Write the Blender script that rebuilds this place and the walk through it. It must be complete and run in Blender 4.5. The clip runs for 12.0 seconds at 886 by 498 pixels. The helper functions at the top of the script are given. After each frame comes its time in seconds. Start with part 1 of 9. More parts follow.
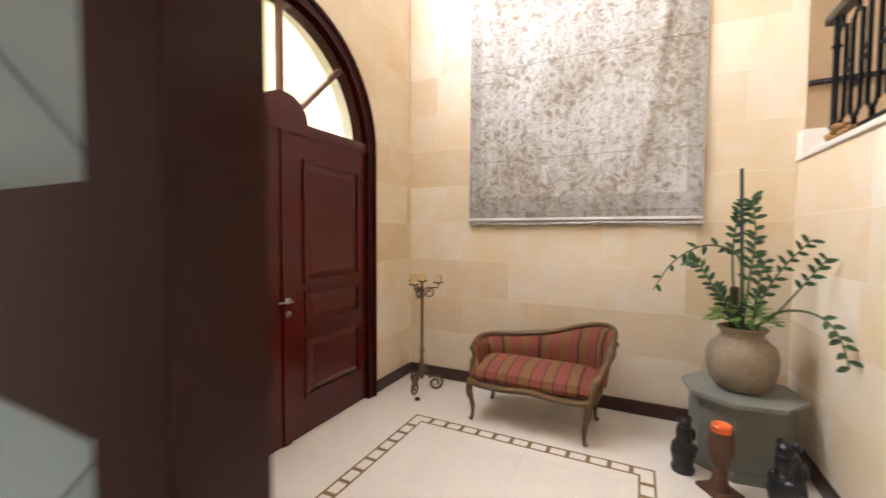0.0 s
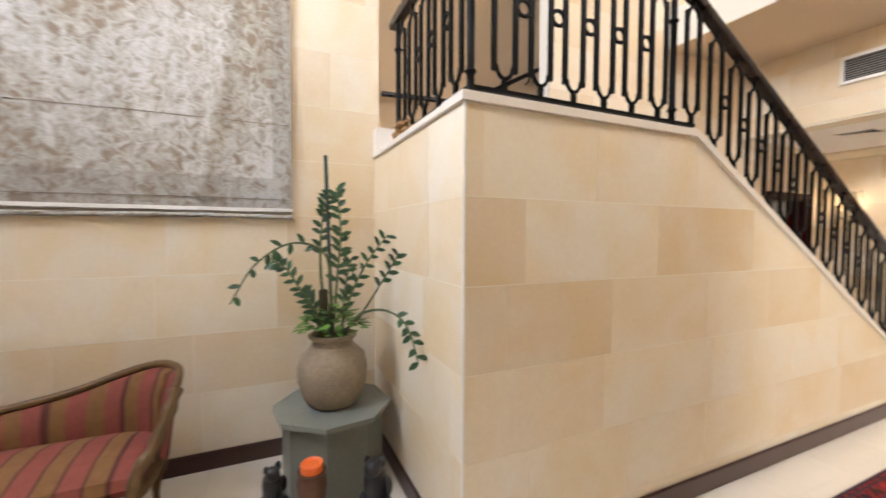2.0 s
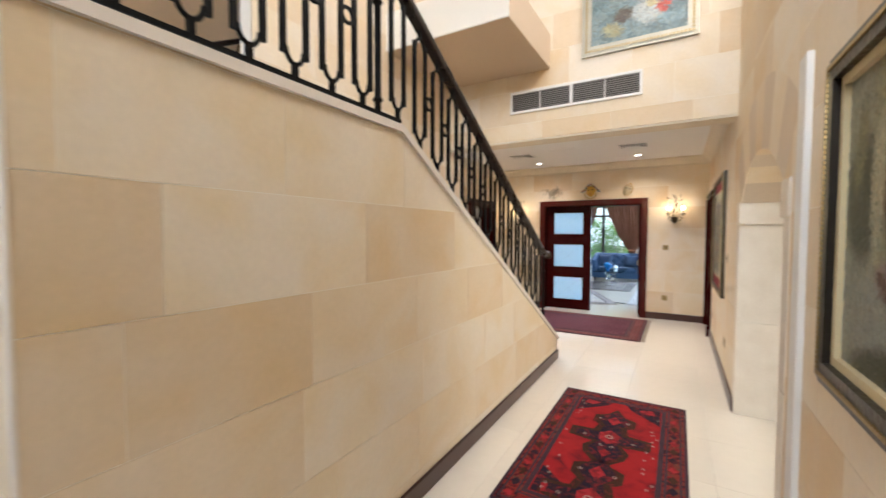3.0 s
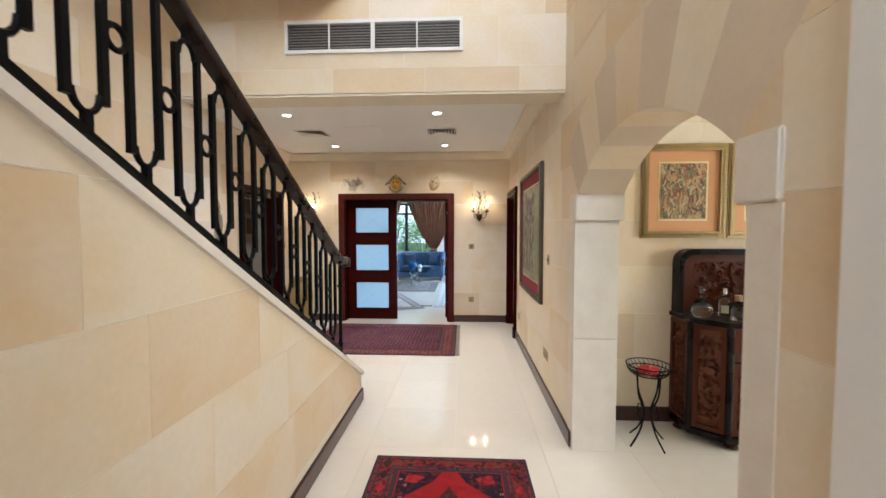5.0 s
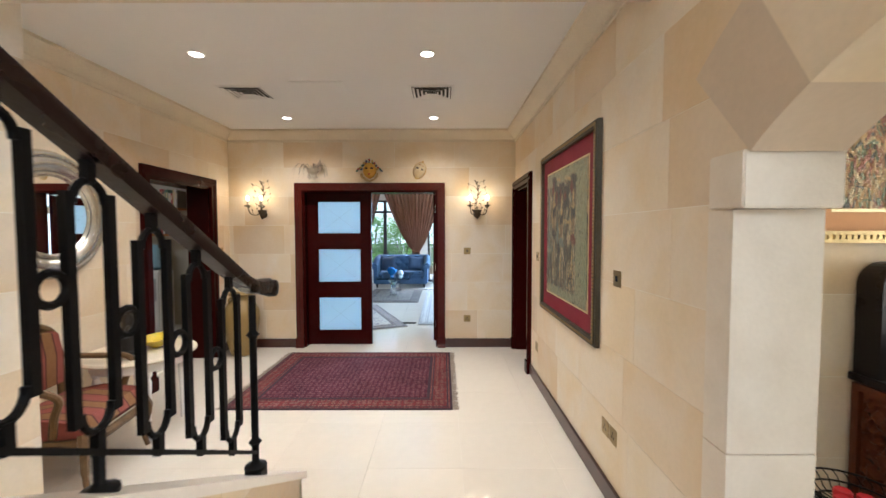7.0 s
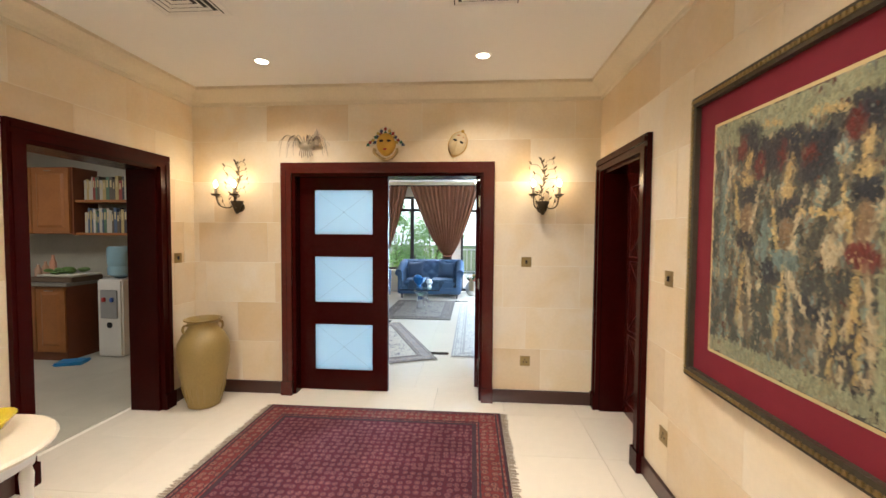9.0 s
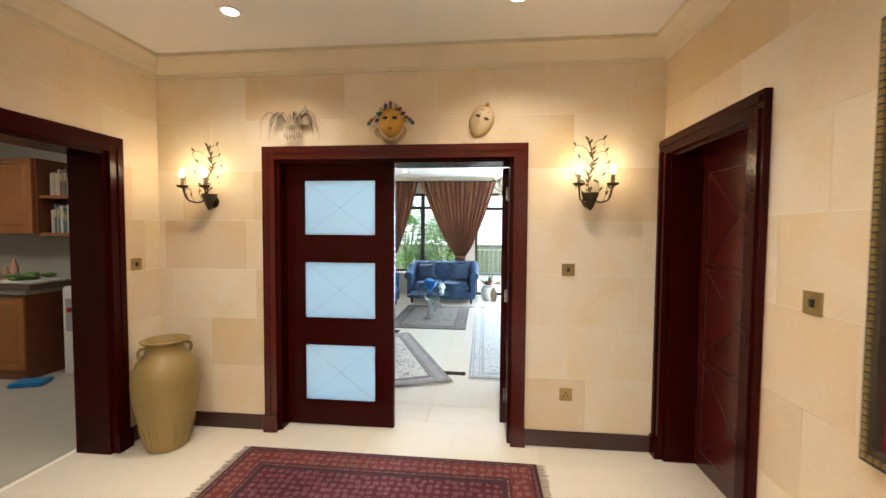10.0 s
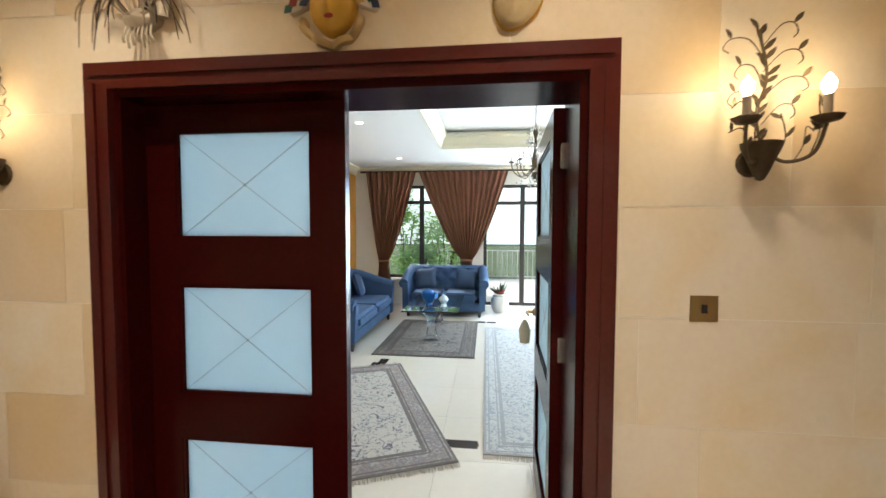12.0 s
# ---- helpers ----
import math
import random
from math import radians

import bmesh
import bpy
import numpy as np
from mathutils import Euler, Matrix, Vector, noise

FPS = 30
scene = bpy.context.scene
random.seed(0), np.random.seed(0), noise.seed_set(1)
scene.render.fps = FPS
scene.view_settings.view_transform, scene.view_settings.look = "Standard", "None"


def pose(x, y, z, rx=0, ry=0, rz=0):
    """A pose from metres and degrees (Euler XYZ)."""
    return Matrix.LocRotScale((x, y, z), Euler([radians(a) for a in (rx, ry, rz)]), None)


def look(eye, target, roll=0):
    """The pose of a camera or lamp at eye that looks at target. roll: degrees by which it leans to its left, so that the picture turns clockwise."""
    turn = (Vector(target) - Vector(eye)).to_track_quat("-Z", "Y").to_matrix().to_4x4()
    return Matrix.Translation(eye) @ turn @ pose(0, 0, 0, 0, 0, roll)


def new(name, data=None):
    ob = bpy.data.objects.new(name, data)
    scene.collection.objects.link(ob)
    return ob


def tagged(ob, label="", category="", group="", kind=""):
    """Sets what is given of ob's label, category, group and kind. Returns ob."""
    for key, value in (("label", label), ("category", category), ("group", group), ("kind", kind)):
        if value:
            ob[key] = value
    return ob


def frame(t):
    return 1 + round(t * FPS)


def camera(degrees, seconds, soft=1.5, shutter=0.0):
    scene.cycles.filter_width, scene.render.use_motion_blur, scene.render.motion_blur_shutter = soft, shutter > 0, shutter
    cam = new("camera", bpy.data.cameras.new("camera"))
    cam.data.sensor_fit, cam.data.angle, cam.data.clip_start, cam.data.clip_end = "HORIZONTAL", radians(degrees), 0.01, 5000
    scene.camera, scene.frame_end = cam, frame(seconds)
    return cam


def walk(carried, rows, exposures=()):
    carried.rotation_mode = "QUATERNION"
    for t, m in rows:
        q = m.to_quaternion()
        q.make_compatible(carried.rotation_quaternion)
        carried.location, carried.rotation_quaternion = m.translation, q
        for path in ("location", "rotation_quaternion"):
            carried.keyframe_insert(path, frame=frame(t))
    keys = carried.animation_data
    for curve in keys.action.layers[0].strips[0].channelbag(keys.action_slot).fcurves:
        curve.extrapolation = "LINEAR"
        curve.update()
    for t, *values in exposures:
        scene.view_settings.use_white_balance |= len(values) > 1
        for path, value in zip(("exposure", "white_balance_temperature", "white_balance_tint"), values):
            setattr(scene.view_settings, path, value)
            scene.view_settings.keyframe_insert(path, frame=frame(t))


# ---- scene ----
cam = camera(96.3, 12.0, shutter=0.28)
METRES, EYE, TILT, LEAN, TURN = 8.0, 1.5, 0.0, 0.0, 26.2
ROWS = [
    (0.0, 0.0, 0.0, 0.0, 0.01, -2.47, -0.26),
    (0.5, 0.0123, 0.0227, 0.0017, -14.58, -2.35, -0.13),
    (1.0, 0.0228, 0.0513, 0.0004, -27.03, -2.6, -0.33),
    (1.5, 0.0438, 0.0692, -0.0018, -37.26, -2.6, -0.32),
    (2.0, 0.0739, 0.0759, -0.0026, -50.5, -2.33, -0.25),
    (2.5, 0.1057, 0.0745, -0.0023, -67.94, -2.23, -0.13),
    (3.0, 0.138, 0.0702, -0.0011, -85.52, -2.29, -0.12),
    (3.5, 0.1766, 0.058, -0.0024, -98.76, -2.17, 0.1),
    (5.5, 0.3467, 0.0253, -0.0003, -114.31, -2.56, -0.11),
    (6.0, 0.3898, 0.0125, -0.001, -115.33, -2.46, -0.05),
    (6.5, 0.4313, -0.0051, -0.001, -115.86, -2.44, 0.14),
    (7.0, 0.4736, -0.0259, -0.0005, -116.16, -2.48, 0.1),
    (9.0, 0.6612, -0.0954, -0.0003, -111.92, -2.3, -0.42),
    (9.5, 0.7007, -0.1043, -0.0005, -110.91, -2.37, -0.46),
    (10.0, 0.7464, -0.1207, 0.0007, -110.48, -2.44, -0.38),
    (10.5, 0.7949, -0.1358, 0.0004, -110.08, -2.47, -0.4),
    (11.0, 0.8333, -0.1491, 0.0003, -110.03, -2.58, -0.29),
    (11.5, 0.8731, -0.1684, 0.0003, -110.17, -2.56, -0.23),
    (12.0, 0.9136, -0.1865, 0.0002, -109.92, -2.58, -0.16),
]
walk(cam, [(t, pose(0, 0, EYE, TILT, LEAN, TURN) @ pose(METRES * x, METRES * y, METRES * z, 90 + pitch, roll, yaw)) for t, x, y, z, yaw, pitch, roll in ROWS],
     [(0.0, 0.53, 5950, 18), (1.0, 0.45, 5900, 15), (2.0, 0.42, 5650, 15), (3.0, 0.21, 5550, 13), (5.5, 0.06, 5230, 11), (7.0, 0.10, 5350, 11), (9.0, 0.36, 6000, 11), (10.0, 0.28, 6200, 11), (11.0, 0.11, 6350, 10), (12.0, -0.10, 6300, 10)])

# world, sun and the large lights
world = bpy.data.worlds.new("sky")
scene.world = world
world.use_nodes = True
_nt = world.node_tree
_sky = _nt.nodes.new("ShaderNodeTexSky")
_sky.sky_type = 'NISHITA'
_sky.sun_disc = False
_sky.sun_elevation = radians(48)
_sky.sun_rotation = radians(60)
_nt.nodes["Background"].inputs["Strength"].default_value = 0.15
_nt.links.new(_sky.outputs["Color"], _nt.nodes["Background"].inputs["Color"])


def sun_lamp():
    d = bpy.data.lights.new("sun", 'SUN')
    d.energy, d.angle, d.color = 5.0, radians(0.5), (1.0, 0.95, 0.87)
    o = new("sun", d)
    a, e = radians(60), radians(48)
    way = Vector((math.sin(a) * math.cos(e), math.cos(a) * math.cos(e), math.sin(e)))
    o.matrix_basis = look(way * 30, (0, 0, 0))


def window_light(name, eye, target, sx, sy, energy, color):
    d = bpy.data.lights.new(name, 'AREA')
    d.shape, d.size, d.size_y, d.energy, d.color = 'RECTANGLE', sx, sy, energy, color
    o = new(name, d)
    o.matrix_basis = look(eye, target)
    return o


def downlight_lamp(x, y, z, energy, color=(1.0, 0.85, 0.66)):
    d = bpy.data.lights.new("downlight_lamp", 'SPOT')
    d.energy, d.spot_size, d.spot_blend, d.shadow_soft_size, d.color = energy, radians(140), 1.0, 0.04, color
    o = new("downlight_lamp", d)
    o.matrix_basis = look((x, y, z), (x, y, 0.0001))
    return o


def bulb_lamp(x, y, z, energy, color=(1.0, 0.76, 0.48)):
    d = bpy.data.lights.new("bulb_lamp", 'POINT')
    d.energy, d.shadow_soft_size, d.color = energy, 0.012, color
    o = new("bulb_lamp", d)
    o.location = (x, y, z)
    return o


sun_lamp()
# sky light in the tall window over the front door, the fanlight and the garden doors
window_light("foyer_window_light", (-2.30, 1.9, 4.6), (1.0, 1.9, 2.4), 2.1, 1.5, 140, (0.88, 0.94, 1.0))
# unseen warm fill lamp, added to brighten the front wall of the stair
window_light("stair_fill_light", (3.5, 0.42, 4.6), (3.6, 3.0, 1.0), 2.7, 1.25, 70, (1.0, 0.88, 0.70))
# unseen fill lamp in the vestibule, added to lift the entry door leaf
window_light("vestibule_fill", (-0.6, -1.4, 2.78), (-0.599, -1.4, 0.0), 0.6, 0.6, 11, (1.0, 0.93, 0.84))
window_light("fanlight_light", (-3.1, 1.9, 4.3), (-1.2, 1.9, 1.2), 1.6, 0.6, 60, (1.0, 0.93, 0.78))
window_light("garden_door_light", (15.30, -0.45, 1.3), (8.0, 1.6, 1.0), 1.9, 2.3, 480, (0.66, 0.83, 1.0))
# fill lamp added under the kitchen ceiling, out of view, to brighten the units
window_light("kitchen_fill", (8.2, 6.3, 2.57), (8.201, 6.3, 0.0), 1.2, 0.6, 18, (1.0, 0.93, 0.82))
window_light("dining_window_light", (3.75, -3.1, 1.4), (4.4, 0.0, 1.1), 1.9, 1.7, 88, (1.0, 0.89, 0.68))
for lx, ly in ((6.40, 3.26), (6.40, 1.60), (8.0, 3.24), (8.0, 1.59)):
    downlight_lamp(lx, ly, 2.755, 112 if lx < 7 else 56)

# ---- materials ----
MATS = {}


def mat(name, color, rough=0.6, metal=0.0, var=0.12, scale=6.0, fine=60.0, bump=0.05, rand=0.0, color2=None, coat=0.0, spec=0.5):
    """A surface with variation at two scales, fine relief and, with rand, a tone for each piece."""
    if name in MATS:
        return MATS[name]
    m = bpy.data.materials.new(name)
    m.use_nodes = True
    n, l = m.node_tree.nodes, m.node_tree.links
    b = n["Principled BSDF"]
    tc = n.new("ShaderNodeTexCoord")
    big, small = n.new("ShaderNodeTexNoise"), n.new("ShaderNodeTexNoise")
    big.inputs["Scale"].default_value, big.inputs["Detail"].default_value = scale, 4
    small.inputs["Scale"].default_value, small.inputs["Detail"].default_value = fine, 3
    l.new(tc.outputs["Object"], big.inputs["Vector"])
    l.new(tc.outputs["Object"], small.inputs["Vector"])
    mix = n.new("ShaderNodeMix")
    mix.data_type = 'RGBA'
    c2 = color2 or tuple(c * (1 - var) for c in color)
    mix.inputs["A"].default_value = (*color, 1)
    mix.inputs["B"].default_value = (*c2, 1)
    l.new(big.outputs["Fac"], mix.inputs["Factor"])
    hsv = n.new("ShaderNodeHueSaturation")
    add = n.new("ShaderNodeMath")
    add.operation = 'MULTIPLY_ADD'
    add.inputs[1].default_value = var
    add.inputs[2].default_value = 1 - var / 2
    l.new(small.outputs["Fac"], add.inputs[0])
    last = add.outputs[0]
    if rand:
        oi = n.new("ShaderNodeObjectInfo")
        r = n.new("ShaderNodeMath")
        r.operation = 'MULTIPLY_ADD'
        r.inputs[1].default_value, r.inputs[2].default_value = rand, 1 - rand / 2
        l.new(oi.outputs["Random"], r.inputs[0])
        mul = n.new("ShaderNodeMath")
        mul.operation = 'MULTIPLY'
        l.new(last, mul.inputs[0])
        l.new(r.outputs[0], mul.inputs[1])
        last = mul.outputs[0]
    l.new(last, hsv.inputs["Value"])
    l.new(mix.outputs["Result"], hsv.inputs["Color"])
    l.new(hsv.outputs["Color"], b.inputs["Base Color"])
    rr = n.new("ShaderNodeMath")
    rr.operation = 'MULTIPLY_ADD'
    rr.inputs[1].default_value, rr.inputs[2].default_value = 0.25 * rough, rough * 0.87
    l.new(big.outputs["Fac"], rr.inputs[0])
    l.new(rr.outputs[0], b.inputs["Roughness"])
    b.inputs["Metallic"].default_value = metal
    b.inputs["Coat Weight"].default_value = coat
    b.inputs["Coat Roughness"].default_value = 0.12
    b.inputs["Specular IOR Level"].default_value = spec
    if bump:
        bp = n.new("ShaderNodeBump")
        bp.inputs["Strength"].default_value, bp.inputs["Distance"].default_value = bump, 0.01
        l.new(small.outputs["Fac"], bp.inputs["Height"])
        l.new(bp.outputs["Normal"], b.inputs["Normal"])
    MATS[name] = m
    return m


def glow(name, color, strength):
    m = bpy.data.materials.new(name)
    m.use_nodes = True
    b = m.node_tree.nodes["Principled BSDF"]
    b.inputs["Base Color"].default_value = (*color, 1)
    b.inputs["Emission Color"].default_value = (*color, 1)
    b.inputs["Emission Strength"].default_value = strength
    return m


def glass(name, color=(0.95, 0.98, 0.97), rough=0.0, ior=1.45):
    m = bpy.data.materials.new(name)
    m.use_nodes = True
    b = m.node_tree.nodes["Principled BSDF"]
    b.inputs["Base Color"].default_value = (*color, 1)
    b.inputs["Transmission Weight"].default_value = 1.0
    b.inputs["Roughness"].default_value = rough
    b.inputs["IOR"].default_value = ior
    return m


def stone_mat():
    """Honed limestone: each slab has its own tone between cream and tan, with soft veins."""
    m = bpy.data.materials.new("limestone")
    m.use_nodes = True
    n, l = m.node_tree.nodes, m.node_tree.links
    b = n["Principled BSDF"]
    oi = n.new("ShaderNodeObjectInfo")
    ramp = n.new("ShaderNodeValToRGB")
    e = ramp.color_ramp.elements
    e[0].position, e[0].color = 0.0, (0.80, 0.715, 0.585, 1)
    e[1].position, e[1].color = 1.0, (0.70, 0.57, 0.40, 1)
    k = e.new(0.5)
    k.color = (0.78, 0.68, 0.53, 1)
    k = e.new(0.8)
    k.color = (0.745, 0.622, 0.46, 1)
    l.new(oi.outputs["Random"], ramp.inputs["Fac"])
    tc = n.new("ShaderNodeTexCoord")
    big, small = n.new("ShaderNodeTexNoise"), n.new("ShaderNodeTexNoise")
    big.inputs["Scale"].default_value, big.inputs["Detail"].default_value, big.inputs["Distortion"].default_value = 2.6, 6, 0.6
    small.inputs["Scale"].default_value, small.inputs["Detail"].default_value = 45, 5
    off = n.new("ShaderNodeVectorMath")
    off.operation = 'MULTIPLY_ADD'
    off.inputs[1].default_value = (1, 1, 1)
    l.new(tc.outputs["Object"], off.inputs[0])
    sc = n.new("ShaderNodeCombineXYZ")
    mm = n.new("ShaderNodeMath")
    mm.operation = 'MULTIPLY'
    mm.inputs[1].default_value = 37.0
    l.new(oi.outputs["Random"], mm.inputs[0])
    for s in ("X", "Y", "Z"):
        l.new(mm.outputs[0], sc.inputs[s])
    l.new(sc.outputs[0], off.inputs[2])
    l.new(off.outputs[0], big.inputs["Vector"])
    l.new(off.outputs[0], small.inputs["Vector"])
    a1 = n.new("ShaderNodeMath")
    a1.operation = 'MULTIPLY_ADD'
    a1.inputs[1].default_value, a1.inputs[2].default_value = 0.16, 0.86
    l.new(big.outputs["Fac"], a1.inputs[0])
    a2 = n.new("ShaderNodeMath")
    a2.operation = 'MULTIPLY_ADD'
    a2.inputs[1].default_value = 0.12
    l.new(small.outputs["Fac"], a2.inputs[0])
    l.new(a1.outputs[0], a2.inputs[2])
    hsv = n.new("ShaderNodeHueSaturation")
    l.new(a2.outputs[0], hsv.inputs["Value"])
    tan = n.new("ShaderNodeMix")
    tan.data_type, tan.blend_type = 'RGBA', 'MULTIPLY'
    tan.inputs["B"].default_value = (0.92, 0.85, 0.70, 1)
    patch = n.new("ShaderNodeMapRange")
    patch.inputs["From Min"].default_value, patch.inputs["From Max"].default_value = 0.36, 0.68
    l.new(big.outputs["Fac"], patch.inputs["Value"])
    l.new(patch.outputs["Result"], tan.inputs["Factor"])
    l.new(ramp.outputs["Color"], tan.inputs["A"])
    l.new(tan.outputs["Result"], hsv.inputs["Color"])
    l.new(hsv.outputs["Color"], b.inputs["Base Color"])
    b.inputs["Roughness"].default_value = 0.55
    b.inputs["Specular IOR Level"].default_value = 0.35
    bp = n.new("ShaderNodeBump")
    bp.inputs["Strength"].default_value, bp.inputs["Distance"].default_value = 0.06, 0.01
    l.new(small.outputs["Fac"], bp.inputs["Height"])
    l.new(bp.outputs["Normal"], b.inputs["Normal"])
    return m


STONE = stone_mat()
GROUT = mat("grout", (0.90, 0.86, 0.77), 0.8, var=0.1)
PLASTER = mat("plaster", (0.80, 0.75, 0.66), 0.75, var=0.05, scale=1.5, bump=0.03)
CEIL = mat("ceiling_paint", (0.84, 0.82, 0.78), 0.8, var=0.04, scale=1.2, fine=120, bump=0.02)
CORNICE = mat("cornice_stone", (0.76, 0.67, 0.51), 0.6, var=0.14, scale=4)
MARBLE = mat("cream_marble", (0.80, 0.735, 0.63), 0.055, var=0.07, scale=1.6, fine=14, bump=0.0, rand=0.04)
MAHOG = mat("mahogany", (0.036, 0.0030, 0.0024), 0.22, var=0.4, scale=3, fine=40, bump=0.02, coat=0.02, spec=0.10)
MAHOG_RED = mat("red_mahogany", (0.085, 0.0065, 0.005), 0.24, var=0.35, scale=3, fine=40, bump=0.02, coat=0.12, spec=0.4)
BASEWOOD = mat("baseboard_wood", (0.055, 0.018, 0.013), 0.3, var=0.3, coat=0.2)
IRON = mat("wrought_iron", (0.004, 0.0038, 0.0038), 0.45, var=0.3, fine=90, bump=0.06, spec=0.10)
RAILWOOD = mat("rail_wood", (0.012, 0.0045, 0.0035), 0.28, var=0.4, coat=0.10, spec=0.22)
CASEWOOD = mat("casing_mahogany", (0.085, 0.011, 0.008), 0.24, var=0.35, scale=3, fine=40, bump=0.02, coat=0.2, spec=0.4)
PALESTONE = mat("pale_limestone", (0.83, 0.775, 0.675), 0.5, var=0.10, scale=7, fine=60, bump=0.08, rand=0.05, color2=(0.66, 0.575, 0.46))
WHITE = mat("white_paint", (0.80, 0.78, 0.74), 0.45, var=0.05)
BLACK = mat("black_gap", (0.01, 0.01, 0.01), 0.7)
BRASS = mat("brass", (0.55, 0.36, 0.13), 0.28, metal=1.0, var=0.2)
CHROME = mat("satin_steel", (0.62, 0.61, 0.59), 0.25, metal=1.0, var=0.1)
CLEAR = glass("clear_glass")


# ---- mesh helpers ----
def finish(name, bm, material, parent=None, smooth=False, label=""):
    me = bpy.data.meshes.new(name)
    bmesh.ops.recalc_face_normals(bm, faces=bm.faces)
    bm.to_mesh(me)
    bm.free()
    for mm in (material if isinstance(material, (list, tuple)) else [material]):
        me.materials.append(mm)
    if smooth:
        for p in me.polygons:
            p.use_smooth = True
        me.set_sharp_from_angle(angle=radians(40))
    ob = new(name, me)
    if parent:
        ob.parent = parent
    if label:
        ob["label"] = label
    return ob


def part(name, bm, material, parent, label="", smooth=False):
    return finish(name, bm, material, parent, smooth, label)


def thing(name, x, y, z, rz=0.0, label="", category="", group="", kind=""):
    ob = new(name)
    ob.empty_display_size = 0.1
    ob.matrix_basis = pose(x, y, z, 0, 0, rz)
    return tagged(ob, label, category, group, kind)


def bevel(bm, width, seg=2, geom=None):
    bmesh.ops.bevel(bm, geom=geom or bm.edges[:], offset=width, segments=seg, affect='EDGES', clamp_overlap=True)


def box(x0, x1, y0, y1, z0, z1, bev=0.0, bm=None, seg=2):
    t = bmesh.new()
    vs = [t.verts.new((x, y, z)) for x in (x0, x1) for y in (y0, y1) for z in (z0, z1)]
    for f in ((0, 1, 3, 2), (4, 6, 7, 5), (0, 4, 5, 1), (2, 3, 7, 6), (0, 2, 6, 4), (1, 5, 7, 3)):
        t.faces.new([vs[i] for i in f])
    if bev:
        bevel(t, bev, seg)
    return merge(bm, t)


def merge(bm, t, m=None):
    if m is not None:
        bmesh.ops.transform(t, matrix=m, verts=t.verts)
    if bm is None:
        return t
    me = bpy.data.meshes.new("tmp")
    t.to_mesh(me)
    t.free()
    bm.from_mesh(me)
    bpy.data.meshes.remove(me)
    return bm


def lathe(profile, seg=24, bm=None, m=None, wobble=0.0):
    t = bmesh.new()
    rings = []
    for r, z in profile:
        if r < 1e-5:
            rings.append([t.verts.new((0, 0, z))])
        else:
            rings.append([t.verts.new((r * (1 + wobble * noise.noise((3 * math.cos(a), 3 * math.sin(a), 5 * z))) * math.cos(a),
                                       r * (1 + wobble * noise.noise((3 * math.cos(a), 3 * math.sin(a), 5 * z))) * math.sin(a), z))
                          for a in (2 * math.pi * i / seg for i in range(seg))])
    for a, b in zip(rings, rings[1:]):
        for i in range(seg):
            j = (i + 1) % seg
            q = [a[i % len(a)], a[j % len(a)], b[j % len(b)], b[i % len(b)]]
            q = list(dict.fromkeys(q))
            if len(q) > 2:
                t.faces.new(q)
    for ring, flip in ((rings[0], True), (rings[-1], False)):
        if len(ring) > 2:
            t.faces.new(ring)
    return merge(bm, t, m)


def tube(pts, r, seg=8, bm=None, m=None, closed=False, flat=1.0):
    """A rod along pts; r may be a list, flat squeezes it."""
    t = bmesh.new()
    pts = [Vector(p) for p in pts]
    n = len(pts)
    rs = r if isinstance(r, (list, tuple)) else [r] * n
    rings, last = [], None
    for i, p in enumerate(pts):
        a = pts[i - 1] if (i or closed) else p
        b = pts[(i + 1) % n] if (i < n - 1 or closed) else p
        d = (b - a).normalized()
        if last is None:
            up = Vector((0, 0, 1)) if abs(d.z) < 0.9 else Vector((1, 0, 0))
            u = d.cross(up).normalized()
        else:
            u = (last - d * last.dot(d)).normalized()
        last = u
        v = d.cross(u)
        rings.append([t.verts.new(p + rs[i] * (math.cos(k) * u + flat * math.sin(k) * v)) for k in (2 * math.pi * (j + 0.5) / seg for j in range(seg))])
    pairs = list(zip(rings, rings[1:])) + ([(rings[-1], rings[0])] if closed else [])
    for a, b in pairs:
        for i in range(seg):
            j = (i + 1) % seg
            t.faces.new((a[i], a[j], b[j], b[i]))
    if not closed:
        t.faces.new(rings[0][::-1])
        t.faces.new(rings[-1])
    return merge(bm, t, m)


def ball(c, r, sc=(1, 1, 1), bm=None, u=12, v=8):
    t = bmesh.new()
    bmesh.ops.create_uvsphere(t, u_segments=u, v_segments=v, radius=r)
    return merge(bm, t, Matrix.Translation(c) @ Matrix.Diagonal((*sc, 1)))


def prism(poly, at, d0, d1, bm=None):
    """A plate from a 2D outline; at(u, v, d) gives the place."""
    t = bmesh.new()
    a = [t.verts.new(at(u, v, d0)) for u, v in poly]
    b = [t.verts.new(at(u, v, d1)) for u, v in poly]
    t.faces.new(a[::-1])
    t.faces.new(b)
    for i in range(len(poly)):
        j = (i + 1) % len(poly)
        t.faces.new((a[i], a[j], b[j], b[i]))
    return merge(bm, t)


def spline(pts, n=8):
    """A smooth line through pts."""
    P = [Vector(p) for p in pts]
    out = []
    for i in range(len(P) - 1):
        p0, p1, p2, p3 = P[max(i - 1, 0)], P[i], P[i + 1], P[min(i + 2, len(P) - 1)]
        for k in range(n):
            s = k / n
            out.append(0.5 * ((2 * p1) + (p2 - p0) * s + (2 * p0 - 5 * p1 + 4 * p2 - p3) * s * s + (3 * p1 - p0 - 3 * p2 + p3) * s ** 3))
    out.append(P[-1])
    return out


# ---- walls with openings and slabs ----
def side(p, a, b):
    return (b[0] - a[0]) * (p[1] - a[1]) - (b[1] - a[1]) * (p[0] - a[0])


